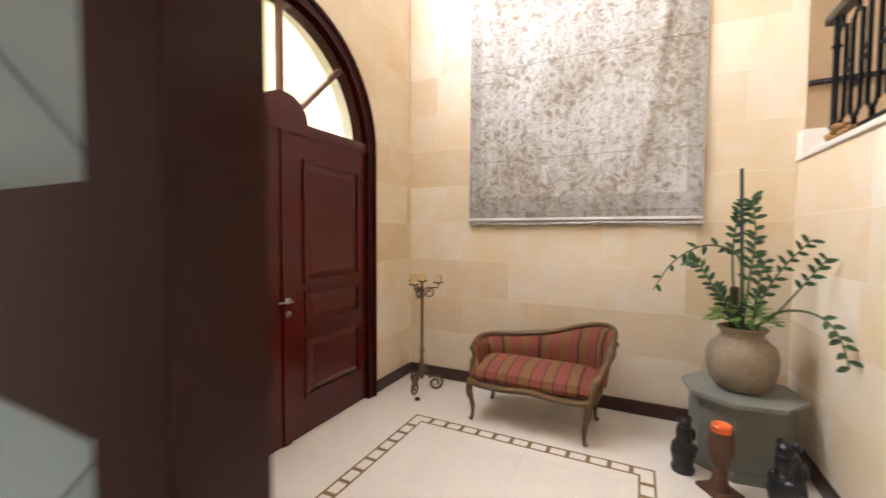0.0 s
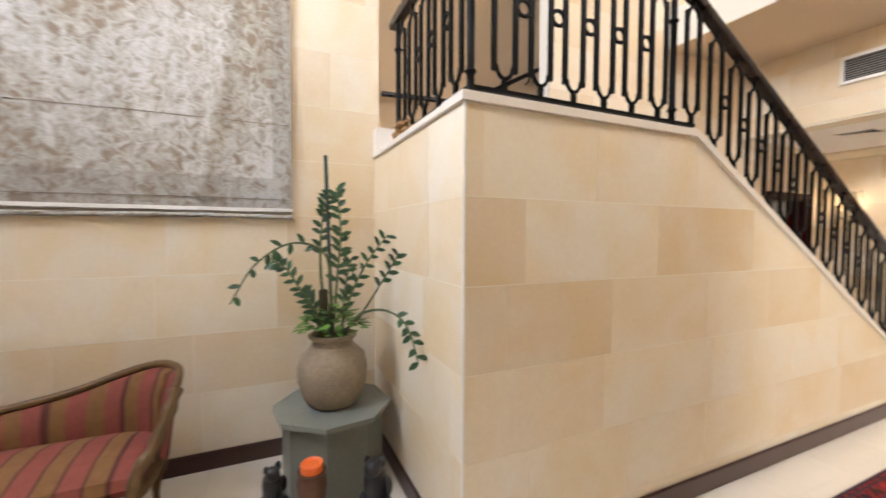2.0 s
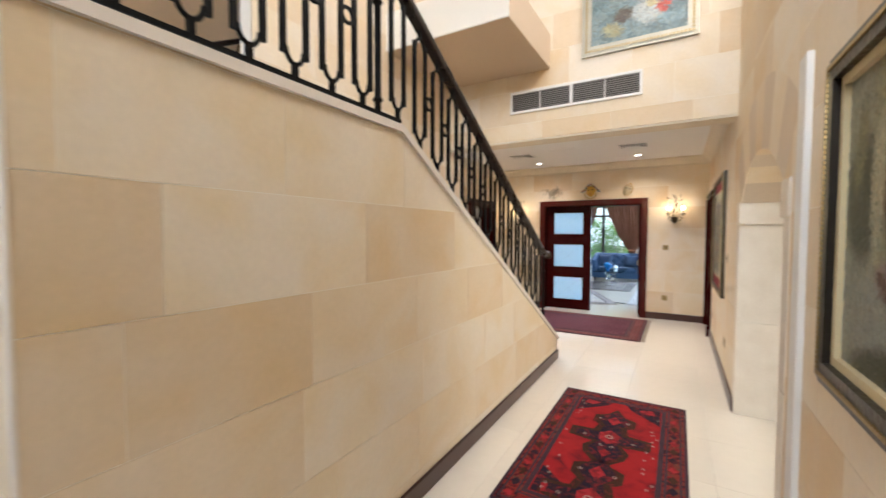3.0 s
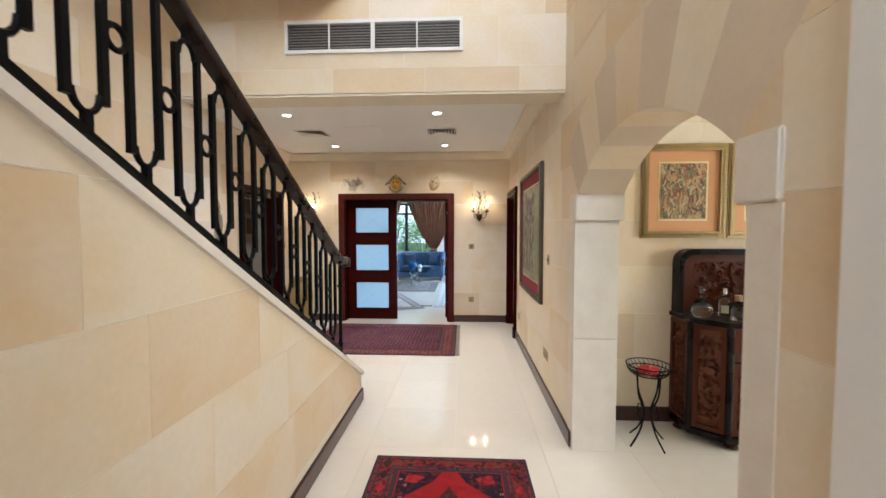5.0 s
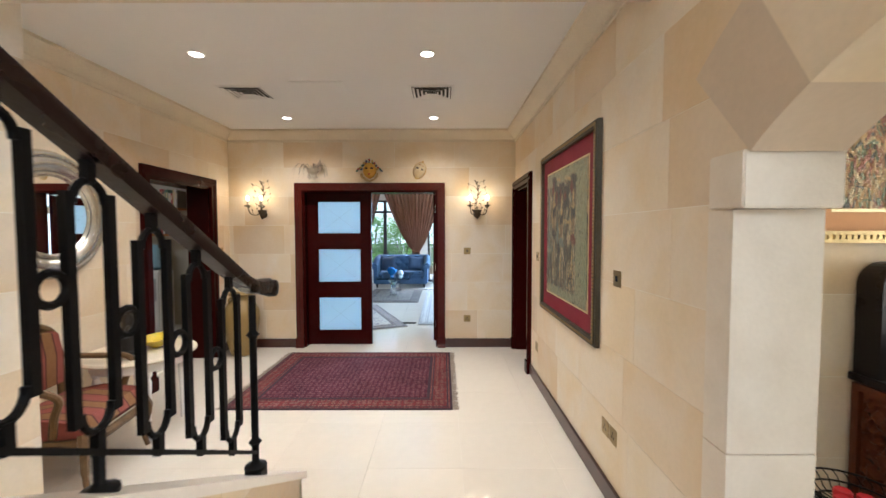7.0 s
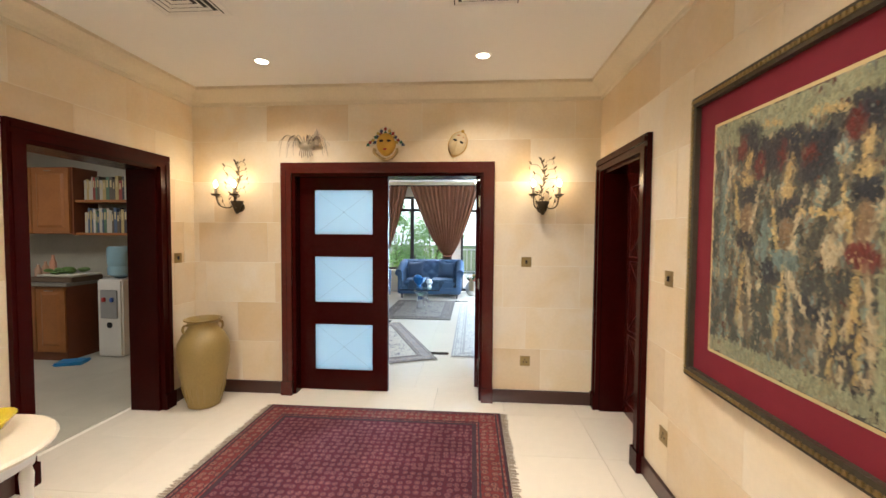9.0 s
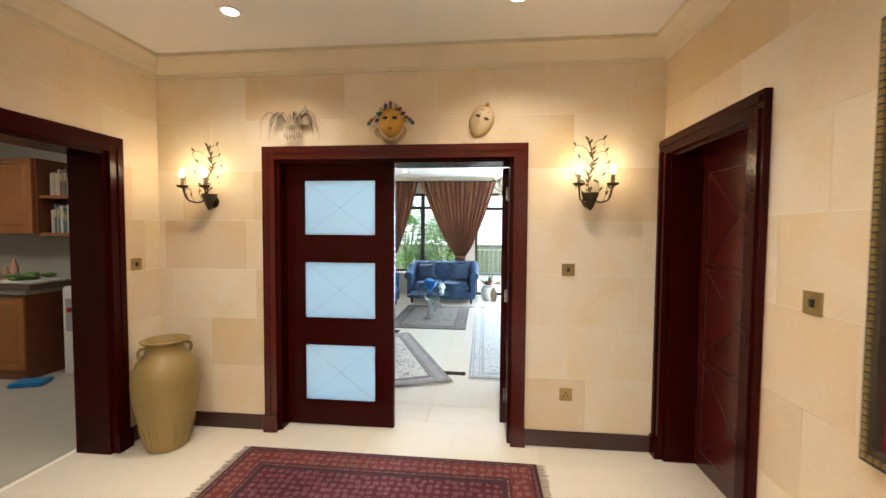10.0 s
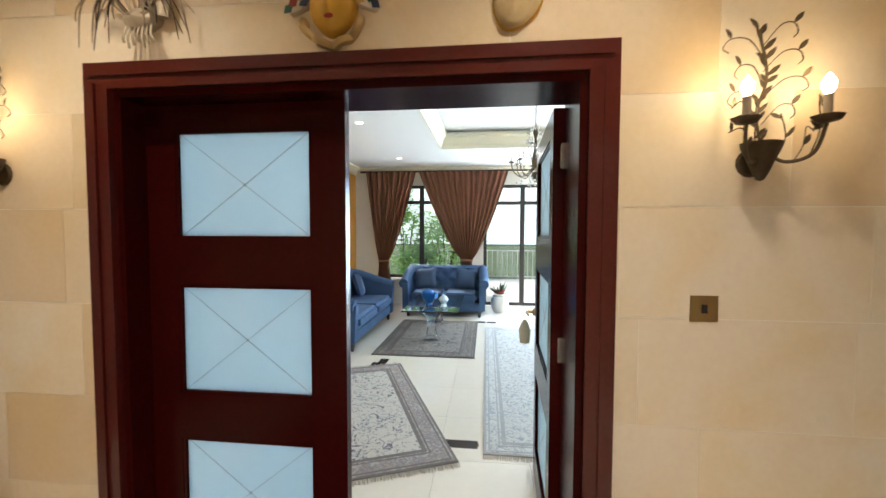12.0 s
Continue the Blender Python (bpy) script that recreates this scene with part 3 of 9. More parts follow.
def lever(parent, at, u, z, sign, material=None):
    material = material or CHROME
    bm = lathe([(0.024, 0), (0.024, 0.008), (0.01, 0.012), (0.009, 0.045)], 14)
    a, b = Vector(at(u, z, 0)), Vector(at(u, z, 1))
    m = Matrix.Translation(a) @ (b - a).to_track_quat('Z', 'Y').to_matrix().to_4x4()
    bmesh.ops.transform(bm, matrix=m, verts=bm.verts)
    tube([at(u, z, 0.045), at(u + sign * 0.02, z, 0.05), at(u + sign * 0.12, z + 0.004, 0.048)], [0.009, 0.009, 0.007], 8, bm)
    part("door_handle", bm, material, parent, "satin steel lever handle", True)


ZS = [(0.187, 0.642), (0.83, 1.28), (1.468, 1.90)]
# double door to the living room: one leaf shut, one open
d2 = thing("door_2", 0, 0, 0, 0, "dark mahogany double door, one frosted leaf shut and one open", "door", kind="structure")
casing(d2, LD0, LD1, 2.025, E_)
lining(d2, LD0, LD1, 2.025, E_, 0.243)
lf = pane_leaf(d2, "shut_leaf", 0.845, 2.02, 0.575, ZS)
lf.matrix_basis = pose(8.725, 2.43, 0, 0, 0, 90)
lf = pane_leaf(d2, "open_leaf", 0.83, 2.0, 0.612, ZS)
lf.matrix_basis = pose(8.885, 1.60, 0, 0, 0, -2.5)
lever(d2, Y(1.60, 1), 9.62, 1.02, -1, BRASS)
part("hang_tag", lathe([(0.0, 0.0), (0.03, 0.005), (0.035, 0.08), (0.022, 0.12), (0.008, 0.14), (0.0, 0.145)], 10, None, pose(9.58, 1.66, 0.84)), mat("tag_card", (0.55, 0.45, 0.3), 0.7), d2, "beige fabric tassel on the handle", True)
for hz in (0.25, 1.02, 1.80):
    part("hinge", box(8.838, 8.862, 1.575, 1.60, hz - 0.05, hz + 0.05, 0.003), CHROME, d2)

# entry behind the camera: the left leaf shut, the other one open
d5 = thing("door_5", 0, 0, 0, 0, "dark mahogany entry door with frosted panes, one leaf open", "door", kind="structure")
ZS5 = [(0.20, 0.74), (0.84, 1.415), (1.51, 1.98)]
ENTRYW = mat("entry_mahogany", (0.075, 0.011, 0.008), 0.26, var=0.5, scale=3, fine=40, bump=0.02, spec=0.3)
lf = pane_leaf(d5, "shut_leaf", 0.80, 2.06, 0.69, ZS5, wood=ENTRYW)
lf.matrix_basis = pose(-0.955, 0.108, 0, 0, 0, 0)
lf = pane_leaf(d5, "open_leaf", 0.80, 2.06, 0.69, ZS5, wood=ENTRYW)
lf.matrix_basis = pose(0.655, 0.08, 0, 0, 0, -88)
for x0, x1 in ((-1.0, -0.955), (0.655, 0.70)):
    part("jamb", box(x0, x1, 0.06, 0.28, 0, 2.10), ENTRYW, d5)
part("head", box(-1.0, 0.70, 0.06, 0.28, 2.065, 2.10), ENTRYW, d5)
part("stop_wall", box(-2.2, -1.0, 0.06, 0.28, 0, 2.8), PLASTER, d5)
part("stop_wall", box(0.70, 0.9, 0.06, 0.28, 0, 2.8), PLASTER, d5)
part("stop_wall", box(-1.0, 0.70, 0.06, 0.28, 2.10, 2.8), PLASTER, d5)

# kitchen doorway, open
d3 = thing("door_3", 0, 0, 0, 0, "open kitchen doorway in dark polished wood", "door", kind="structure")
casing(d3, KD0, KD1, 2.02, K_, 0.10, 0.032, MAHOG)
lining(d3, KD0, KD1, 2.02, K_, 0.24)

# inner door in the south wall
d4 = thing("door_4", 0, 0, 0, 0, "closed dark mahogany door with crossed inlay lines", "door", kind="structure")
casing(d4, RD0, RD1, 2.02, S, 0.10, 0.032, MAHOG)
lining(d4, RD0, RD1, 2.02, S, 0.275)
part("leaf", box(RD0 + 0.025, RD1 - 0.025, 0.335, 0.378, 0.008, 1.995, 0.003), CASEWOOD, d4)
bm = bmesh.new()
for z0, z1 in ((0.12, 0.68), (0.72, 1.28), (1.32, 1.88)):
    for a, b in (((RD0 + 0.10, z0), (RD1 - 0.10, z1)), ((RD0 + 0.10, z1), (RD1 - 0.10, z0))):
        tube([(a[0], 0.379, a[1]), (b[0], 0.379, b[1])], 0.003, 4, bm)
    for p, q in (((RD0 + 0.10, z0), (RD1 - 0.10, z0)), ((RD0 + 0.10, z1), (RD1 - 0.10, z1)), ((RD0 + 0.10, z0), (RD0 + 0.10, z1)), ((RD1 - 0.10, z0), (RD1 - 0.10, z1))):
        tube([(p[0], 0.379, p[1]), (q[0], 0.379, q[1])], 0.004, 4, bm)
part("inlay_lines", bm, BASEWOOD, d4)
lever(d4, Y(0.378, 1), 7.80, 1.02, 1)


def front_door():
    d = thing("door_1", 0, 0, 0, 0, "red mahogany arched double front door with a glazed fanlight", "door", kind="structure")
    fx = X(-2.17, 1)
    r0, r1 = 0.885, 0.985
    # casing: straight jambs and an arched head
    for s in (-1, 1):
        a, b = sorted((FD_Y + s * r0, FD_Y + s * r1))
        bm = prism(rect(a, b, 0, FD_S), fx, -0.10, 0.04)
        c, e = (a, a + 0.03) if s < 0 else (b - 0.03, b)
        prism(rect(c, e, 0, FD_S), fx, 0.04, 0.055, bm)
        part("jamb", bm, MAHOG, d)
    bm = bmesh.new()
    n = 28
    for i in range(n):
        t0, t1 = math.pi * i / n, math.pi * (i + 1) / n
        for ra, rb, d0, d1 in ((r0, r1, -0.10, 0.04), (r1 - 0.03, r1, 0.04, 0.055), (r0 - 0.035, r0, -0.10, 0.0)):
            prism([(FD_Y + ra * math.cos(t0), FD_S + ra * math.sin(t0)), (FD_Y + rb * math.cos(t0), FD_S + rb * math.sin(t0)),
                   (FD_Y + rb * math.cos(t1), FD_S + rb * math.sin(t1)), (FD_Y + ra * math.cos(t1), FD_S + ra * math.sin(t1))], fx, d0, d1, bm)
    part("arched_head", bm, MAHOG, d)
    for s in (-1, 1):
        a, b = sorted((FD_Y + s * 0.003, FD_Y + s * 0.882))
        leaf = part("leaf", prism(rect(a, b, 0.006, FD_S - 0.02), fx, -0.06, 0.0), MAHOG_RED, d)
        w = (a + 0.19, b - 0.11) if s > 0 else (a + 0.11, b - 0.19)
        for z0, z1 in ((1.15, 1.985), (0.835, 1.04), (0.30, 0.70)):
            bm = bmesh.new()
            q = 0.03
            for p in ((w[0] - q, w[1] + q, z0 - q, z0), (w[0] - q, w[1] + q, z1, z1 + q), (w[0] - q, w[0], z0, z1), (w[1], w[1] + q, z0, z1)):
                prism(rect(*p), fx, 0.0, 0.016, bm)
            part("panel_moulding", bm, MAHOG_RED, leaf)
            t = bmesh.new()
            o = [t.verts.new(fx(u, v, 0.001)) for u, v in rect(w[0], w[1], z0, z1)]
            i_ = [t.verts.new(fx(u, v, 0.014)) for u, v in rect(w[0] + 0.05, w[1] - 0.05, z0 + 0.05, z1 - 0.05)]
            for k in range(4):
                t.faces.new((o[k], o[(k + 1) % 4], i_[(k + 1) % 4], i_[k]))
            t.faces.new(i_)
            part("raised_panel", t, MAHOG_RED, leaf)
        for hz in (0.28, 0.82, 1.40, 1.95):
            part("hinge", prism(rect(FD_Y + s * 0.87 - 0.012, FD_Y + s * 0.87 + 0.012, hz - 0.05, hz + 0.05), fx, 0.0, 0.012), CHROME, leaf)
    part("meeting_stile", prism(rect(FD_Y - 0.035, FD_Y + 0.035, 0.006, FD_S - 0.02), fx, 0.0, 0.014), MAHOG_RED, d)
    lever(d, X(-2.155, 1), FD_Y + 0.0, 1.02, -1)
    part("lock_plate", lathe([(0.022, 0), (0.022, 0.012), (0.0, 0.014)], 14, None, Matrix.Translation((-2.156, FD_Y, 0.93)) @ pose(0, 0, 0, 0, 90, 0)), CHROME, d)
    part("door_viewer", prism(rect(FD_Y - 0.45, FD_Y - 0.41, 1.505, 1.522), fx, 0.0, 0.016), CHROME, d)
    part("transom", prism(rect(FD_Y - 0.885, FD_Y + 0.885, FD_S - 0.02, FD_S + 0.06), fx, -0.08, 0.02), MAHOG_RED, d)
    semi = [(FD_Y + 0.21 * math.cos(math.pi * i / 14), FD_S + 0.05 + 0.19 * math.sin(math.pi * i / 14)) for i in range(15)]
    part("fan_boss", prism(semi, fx, -0.05, 0.016), MAHOG_RED, d)
    bm = bmesh.new()
    for ang in (45, 90, 135):
        c, s = math.cos(radians(ang)), math.sin(radians(ang))
        k = 0.016
        prism([(FD_Y + 0.15 * c - k * s, FD_S + 0.15 * s + k * c), (FD_Y + 0.15 * c + k * s, FD_S + 0.15 * s - k * c),
               (FD_Y + 0.88 * c + k * s, FD_S + 0.88 * s - k * c), (FD_Y + 0.88 * c - k * s, FD_S + 0.88 * s + k * c)], fx, -0.06, -0.01, bm)
    part("glazing_bar", bm, mat("pink_brown_bar", (0.16, 0.05, 0.04), 0.4), d)
    fan = [(FD_Y + 0.87 * math.cos(math.pi * i / 20), FD_S + 0.87 * math.sin(math.pi * i / 20)) for i in range(21)]
    g = part("fanlight_pane", prism(fan, fx, -0.045, -0.037), CLEAR, d)
    g.visible_shadow = False


front_door()
# the porch wall that shows through the fanlight, its sunlight put in as emission
tagged(finish("backdrop_porch", box(-3.75, -3.7, -2.5, 7.0, 0.0, 6.5), glow("porch_glow", (0.93, 0.80, 0.45), 0.6)), "pale yellow porch wall beyond the fanlight, its sunlight given as emission", "backdrop", kind="structure")

w1 = thing("window_1", 0, 0, 0, 0, "tall frosted window over the front door", "window", kind="structure")
for y0, y1, z0, z1 in ((0.85, 2.95, 3.75, 3.80), (0.85, 2.95, 5.20, 5.25), (0.85, 0.90, 3.80, 5.20), (2.90, 2.95, 3.80, 5.20), (1.88, 1.92, 3.80, 5.20)):
    part("window_frame", box(-2.38, -2.33, y0, y1, z0, z1, 0.003), WHITE, w1)


# ---- staircase ----
MCAP = mat("cap_marble", (0.80, 0.74, 0.66), 0.3, var=0.08, scale=3)
TREAD = mat("tread_marble", (0.78, 0.70, 0.58), 0.22, var=0.08, scale=2)
cap = bmesh.new()
box(SX - 0.03, SX + 0.15, SY + 0.16, 3.60, 2.0, 2.035, 0.004, cap)
box(SX - 0.03, 2.375, SY - 0.03, SY + 0.17, 2.0, 2.037, 0.0, cap)
prism([(2.375, 2.0), (5.49, cap_z(5.49) - 0.036), (5.49, cap_z(5.49)), (2.385, 2.037), (2.375, 2.037)], Y(SY, 1), -0.03, 0.17, cap)
tagged(finish("trim_stair_cap", cap, MCAP), "pale marble capping on the stair wall", "trim", kind="structure")
tagged(finish("trim_sill_block", box(SX - 0.02, SX + 0.14, 3.49, 3.606, 2.035, 2.20, 0.004), MCAP), "small pale stone block at the end of the sill", "trim", kind="structure")

tagged(finish("trim_stair_corner", tube([(SX - 0.008, SY - 0.008, 0.115), (SX - 0.008, SY - 0.008, 2.0)], 0.0075, 8), MCAP, None, True), "rounded pale corner of the stair wall", "trim", kind="structure")
stairs = thing("staircase", 4.0, 2.9, 0, 0, "cream marble staircase rising to a half landing", "staircase")
RISE, RUN = 0.17, 0.297
for i in range(10):
    x1 = 5.40 - i * RUN
    z = (i + 1) * RISE
    o = part("step", box(x1 - RUN - 4.0, x1 - 4.0, 2.367 - 2.9, 3.486 - 2.9, z - 0.17, z - 0.03), GROUT, stairs)
    part("tread", box(x1 - RUN - 4.0, x1 + 0.025 - 4.0, 2.367 - 2.9, 3.486 - 2.9, z - 0.03, z, 0.006), TREAD, stairs)
part("landing", box(1.02 - 4.0, 2.43 - 4.0, 2.367 - 2.9, 4.60 - 2.9, 1.72, 1.87), TREAD, stairs)
for i in range(9):
    x0 = 2.43 + i * RUN
    z = 1.87 + (i + 1) * RISE
    part("step", box(x0 - 4.0, x0 + RUN - 4.0, 3.63 - 2.9, 4.60 - 2.9, z - 0.17, z - 0.03), GROUT, stairs)
    part("tread", box(x0 - 0.025 - 4.0, x0 + RUN - 4.0, 3.63 - 2.9, 4.60 - 2.9, z - 0.03, z, 0.006), TREAD, stairs)
part("stringer", prism([(2.2, 1.90), (2.5, 1.90), (5.1, 3.45), (5.1, 3.62), (2.4, 2.13), (2.2, 2.0)], lambda u, v, d: (u - 4.0, 4.60 - 2.9 - d, v), 0.0, 0.012), MCAP, stairs, "white marble skirting along the upper flight")


def baluster_unit(bm, half, z0, z1):
    """Two upright bars joined by a bow at each end, with a stem below and above; along local x."""
    r, k = 0.0105, half
    q = k - 0.013
    for s in (-1, 1):
        box(s * k - r, s * k + r, -0.009, 0.009, z0 + 0.088, z1 - 0.074, 0, bm)
    # the bows are forged from thinner strip and welded inside the bars, which leaves small shoulders
    low = [(q * math.cos(a), 0, z0 + 0.112 + 0.054 * math.sin(a)) for a in (math.pi + math.pi * i / 10 for i in range(11))]
    high = [(q * math.cos(a), 0, z1 - 0.098 + 0.052 * math.sin(a)) for a in (math.pi * i / 10 for i in range(11))]
    for c in (low, high):
        tube(c, 0.0095, 6, bm)
    box(-0.0105, 0.0105, -0.0105, 0.0105, z0, z0 + 0.06, 0, bm)
    box(-0.0105, 0.0105, -0.0105, 0.0105, z1 - 0.05, z1, 0, bm)


def ring_bm(r=0.034):
    return tube([(r * math.cos(a), 0, r * math.sin(a)) for a in (2 * math.pi * i / 16 for i in range(16))], 0.0095, 6, closed=True)


def newel(parent, x, y, z0, z1, r=0.017):
    prof = [(0.045, 0), (0.045, 0.014), (0.024, 0.022), (r, 0.035), (r, 0.10), (0.027, 0.115), (r, 0.13), (r, (z1 - z0) - 0.18), (0.027, (z1 - z0) - 0.165), (r, (z1 - z0) - 0.15), (r, z1 - z0)]
    part("newel_post", lathe(prof, 12, None, Matrix.Translation((x, y, z0))), IRON, parent, "turned black iron post", True)


def handrail(parent, pts):
    t = bmesh.new()
    prof = [(-0.028, -0.03), (0.028, -0.03), (0.034, 0.0), (0.03, 0.022), (0.012, 0.034), (-0.012, 0.034), (-0.03, 0.022), (-0.034, 0.0)]
    rings = []
    P = [Vector(p) for p in pts]
    for i, p in enumerate(P):
        d = (P[min(i + 1, len(P) - 1)] - P[max(i - 1, 0)])
        d.z = 0
        d.normalize()
        sd = Vector((-d.y, d.x, 0))
        rings.append([t.verts.new(p + sd * a + Vector((0, 0, b))) for a, b in prof])
    for a, b in zip(rings, rings[1:]):
        for i in range(len(prof)):
            j = (i + 1) % len(prof)
            t.faces.new((a[i], a[j], b[j], b[i]))
    t.faces.new(rings[0][::-1])
    t.faces.new(rings[-1])
    part("handrail", t, RAILWOOD, parent, "dark polished wooden handrail", True)


bal = thing("stair_balustrade", 0, 0, 0, 0, "black wrought iron balustrade with looped bars and wooden handrail", "balustrade")
YB = SY + 0.065
unit_flat = finish("baluster", (lambda b: (baluster_unit(b, 0.054, 2.088, 2.785), b)[1])(bmesh.new()), IRON, bal)
unit_mesh = unit_flat.data
ring_mesh = None
# landing, along x
xs = [1.222 + 0.1925 * i for i in range(6)] + [2.457]
unit_flat.location = (xs[0], YB, 0)
for x in xs[1:]:
    o = new("baluster", unit_mesh)
    o.parent, o.location = bal, (x, YB, 0)
ring_o = finish("ring", ring_bm(), IRON, bal)
ring_mesh = ring_o.data
ring_o.location = (xs[0] + 0.096, YB, 2.467)
for x in xs[1:5]:
    o = new("ring", ring_mesh)
    o.parent, o.location = bal, (x + 0.096, YB, 2.467)
# landing, along y
XB = SX + 0.055
ys = [YB + 0.14 + 0.19 * i for i in range(5)]
for i, y in enumerate(ys):
    o = new("baluster", unit_mesh)
    o.parent, o.matrix_basis = bal, pose(XB, y, 0, 0, 0, 90)
    if i < 4:
        o = new("ring", ring_mesh)
        o.parent, o.matrix_basis = bal, pose(XB, y + 0.095, 2.467, 0, 0, 90)
part("bottom_bar", box(XB, 2.475, YB - 0.013, YB + 0.013, 2.078, 2.096), IRON, bal)
part("bottom_bar", box(XB - 0.013, XB + 0.013, YB, 3.30, 2.078, 2.096), IRON, bal)
newel(bal, XB, YB, 2.035, 2.80)
newel(bal, 2.295, YB, 2.036, 2.79)
newel(bal, XB, 3.26, 2.035, 2.80)
handrail(bal, [(XB, 3.36, 2.83), (XB, 2.5, 2.83), (XB, YB + 0.03, 2.83)])
handrail(bal, [(XB - 0.03, YB, 2.83), (1.6, YB, 2.83), (2.30, YB, 2.83), (2.40, YB, 2.815), (2.48, YB, cap_z(2.48) + 0.80), (3.4, YB, cap_z(3.4) + 0.80), (5.02, YB, cap_z(5.02) + 0.80), (5.10, YB, 1.285), (5.17, YB, 1.262), (5.30, YB, 1.252)])
# along the flight
def flight_cap(x):
    return cap_z(x)


def flight_rail(x):
    return cap_z(x) + 0.77


xs = [2.667 + 0.1917 * i for i in range(13)]
for i, x in enumerate(xs):
    bm = bmesh.new()
    baluster_unit(bm, 0.054, flight_cap(x) + 0.09, flight_rail(x))
    o = part("baluster", bm, IRON, bal)
    o.location = (x, YB, 0)
    if i < 12:
        o = new("ring", ring_mesh)
        xm = x + 0.096
        o.parent, o.location = bal, (xm, YB, flight_cap(xm) + 0.436)
part("bottom_bar", prism([(2.56, flight_cap(2.56) + 0.084), (5.14, flight_cap(5.14) + 0.09), (5.14, flight_cap(5.14) + 0.107), (2.56, flight_cap(2.56) + 0.101)], Y(YB, 1), -0.012, 0.012), IRON, bal)
newel(bal, 5.145, YB, flight_cap(5.145) + 0.03, 1.23, 0.0145)
part("newel_block", box(5.11, 5.18, YB - 0.035, YB + 0.035, flight_cap(5.18) - 0.02, flight_cap(5.145) + 0.032, 0.006), IRON, bal)
for x in (xs[5], xs[9]):
    part("support_foot", lathe([(0.04, 0.0), (0.04, 0.012), (0.02, 0.02), (0.012, 0.03), (0.012, 0.10)], 12, None, Matrix.Translation((x, YB, flight_cap(x) - 0.004))), IRON, bal, "", True)
part("end_scroll", lathe([(0.0, -0.045), (0.03, -0.04), (0.04, 0.0), (0.038, 0.03), (0.0, 0.04)], 14, None, Matrix.Translation((5.31, YB, 1.238)) @ pose(0, 0, 0, 90)), RAILWOOD, bal, "", True)
wr = thing("wall_handrail", 0, 0, 0, 0, "dark wooden handrail fixed to the stair wall", "handrail")
part("rail", tube([(1.3, 4.54, 2.80), (2.2, 4.54, 2.83), (5.0, 4.54, 4.35)], 0.025, 8), RAILWOOD, wr)
for x, z in ((1.6, 2.79), (3.0, 3.23), (4.2, 3.88)):
    part("bracket", tube([(x, 4.615, z - 0.06), (x, 4.55, z - 0.05), (x, 4.54, z)], 0.008, 6), IRON, wr)
# dried decoration on the landing sill
dd = thing("dried_decoration", SX - 0.0 + 0.03, 3.08, 2.035, 0, "small bunch of dried golden pods on the landing sill", "decoration")
rng = random.Random(4)
bm = bmesh.new()
for i in range(26):
    ball((rng.uniform(-0.02, 0.05) - 0.02, rng.uniform(-0.14, 0.14), rng.uniform(0.012, 0.075)), rng.uniform(0.014, 0.026), (1, 1.5, 0.7), bm, 7, 5)
part("pods", bm, mat("dried_gold", (0.42, 0.22, 0.07), 0.5, var=0.5, fine=80, bump=0.3), dd)

# pale strip at the wall beside the arch
tagged(finish("trim_wall_strip", box(2.75, 2.86, 0.567, 0.59, 0.0, 2.18, 0.003), WHITE), "slim pale vertical trim on the wall", "trim", kind="structure")

# arch stones and imposts
arch_trim = thing("trim_arch", 0, 0, 0, 0, "pale limestone arch with imposts and radial stones", "arch", kind="structure")
AT = Y(0.555, 1)
for a, b in ((AX0 - 0.10, AIX0), (AIX1, AX1 + 0.10)):
    part("impost", box(a, b, 0.265, 0.578, AZ0, AZ1, 0.006), PALESTONE, arch_trim)
NV = 7
ARCHTAN = mat("tan_arch_stone", (0.66, 0.54, 0.40), 0.55, var=0.12, scale=3, fine=45, bump=0.06, rand=0.1)
for i in range(NV):
    a0, a1 = A_HALF * 1.0 * (1 - 2 * i / NV), A_HALF * (1 - 2 * (i + 1) / NV)
    k = 4
    q = [a0 + (a1 - a0) * j / k for j in range(k + 1)]
    bm = bmesh.new()
    for u, v in zip(q, q[1:]):
        e = 0.0012
        prism([(AC + (AR - 0.012) * math.sin(u), ACZ + (AR - 0.012) * math.cos(u)), (AC + (AR - 0.012) * math.sin(v), ACZ + (AR - 0.012) * math.cos(v)),
               (AC + (AR + 0.40) * math.sin(v), ACZ + (AR + 0.40) * math.cos(v)), (AC + (AR + 0.40) * math.sin(u), ACZ + (AR + 0.40) * math.cos(u))], AT, 0.0, 0.012, bm)
        prism([(AC + (AR - 0.012) * math.sin(u), ACZ + (AR - 0.012) * math.cos(u)), (AC + (AR - 0.012) * math.sin(v), ACZ + (AR - 0.012) * math.cos(v)),
               (AC + AR * math.sin(v), ACZ + AR * math.cos(v)), (AC + AR * math.sin(u), ACZ + AR * math.cos(u))], AT, -0.277, 0.0, bm)
    part("arch_stone", bm, (ARCHTAN, STONE)[i % 2], arch_trim)
for sx, s in ((AX1, -1), (AX0, 1)):
    z = 0.0
    for h in (0.772, 0.795):
        a, b = sorted((sx, sx + s * 0.012))
        part("jamb_stone", box(a, b, 0.28, 0.571, z + 0.0025, z + h - 0.0025), PALESTONE, arch_trim)
        a, b = sorted((sx, sx - s * 0.105))
        part("quoin_stone", box(a, b, 0.566, 0.571, z + 0.0025, z + h - 0.0025), PALESTONE, arch_trim)
        z += h

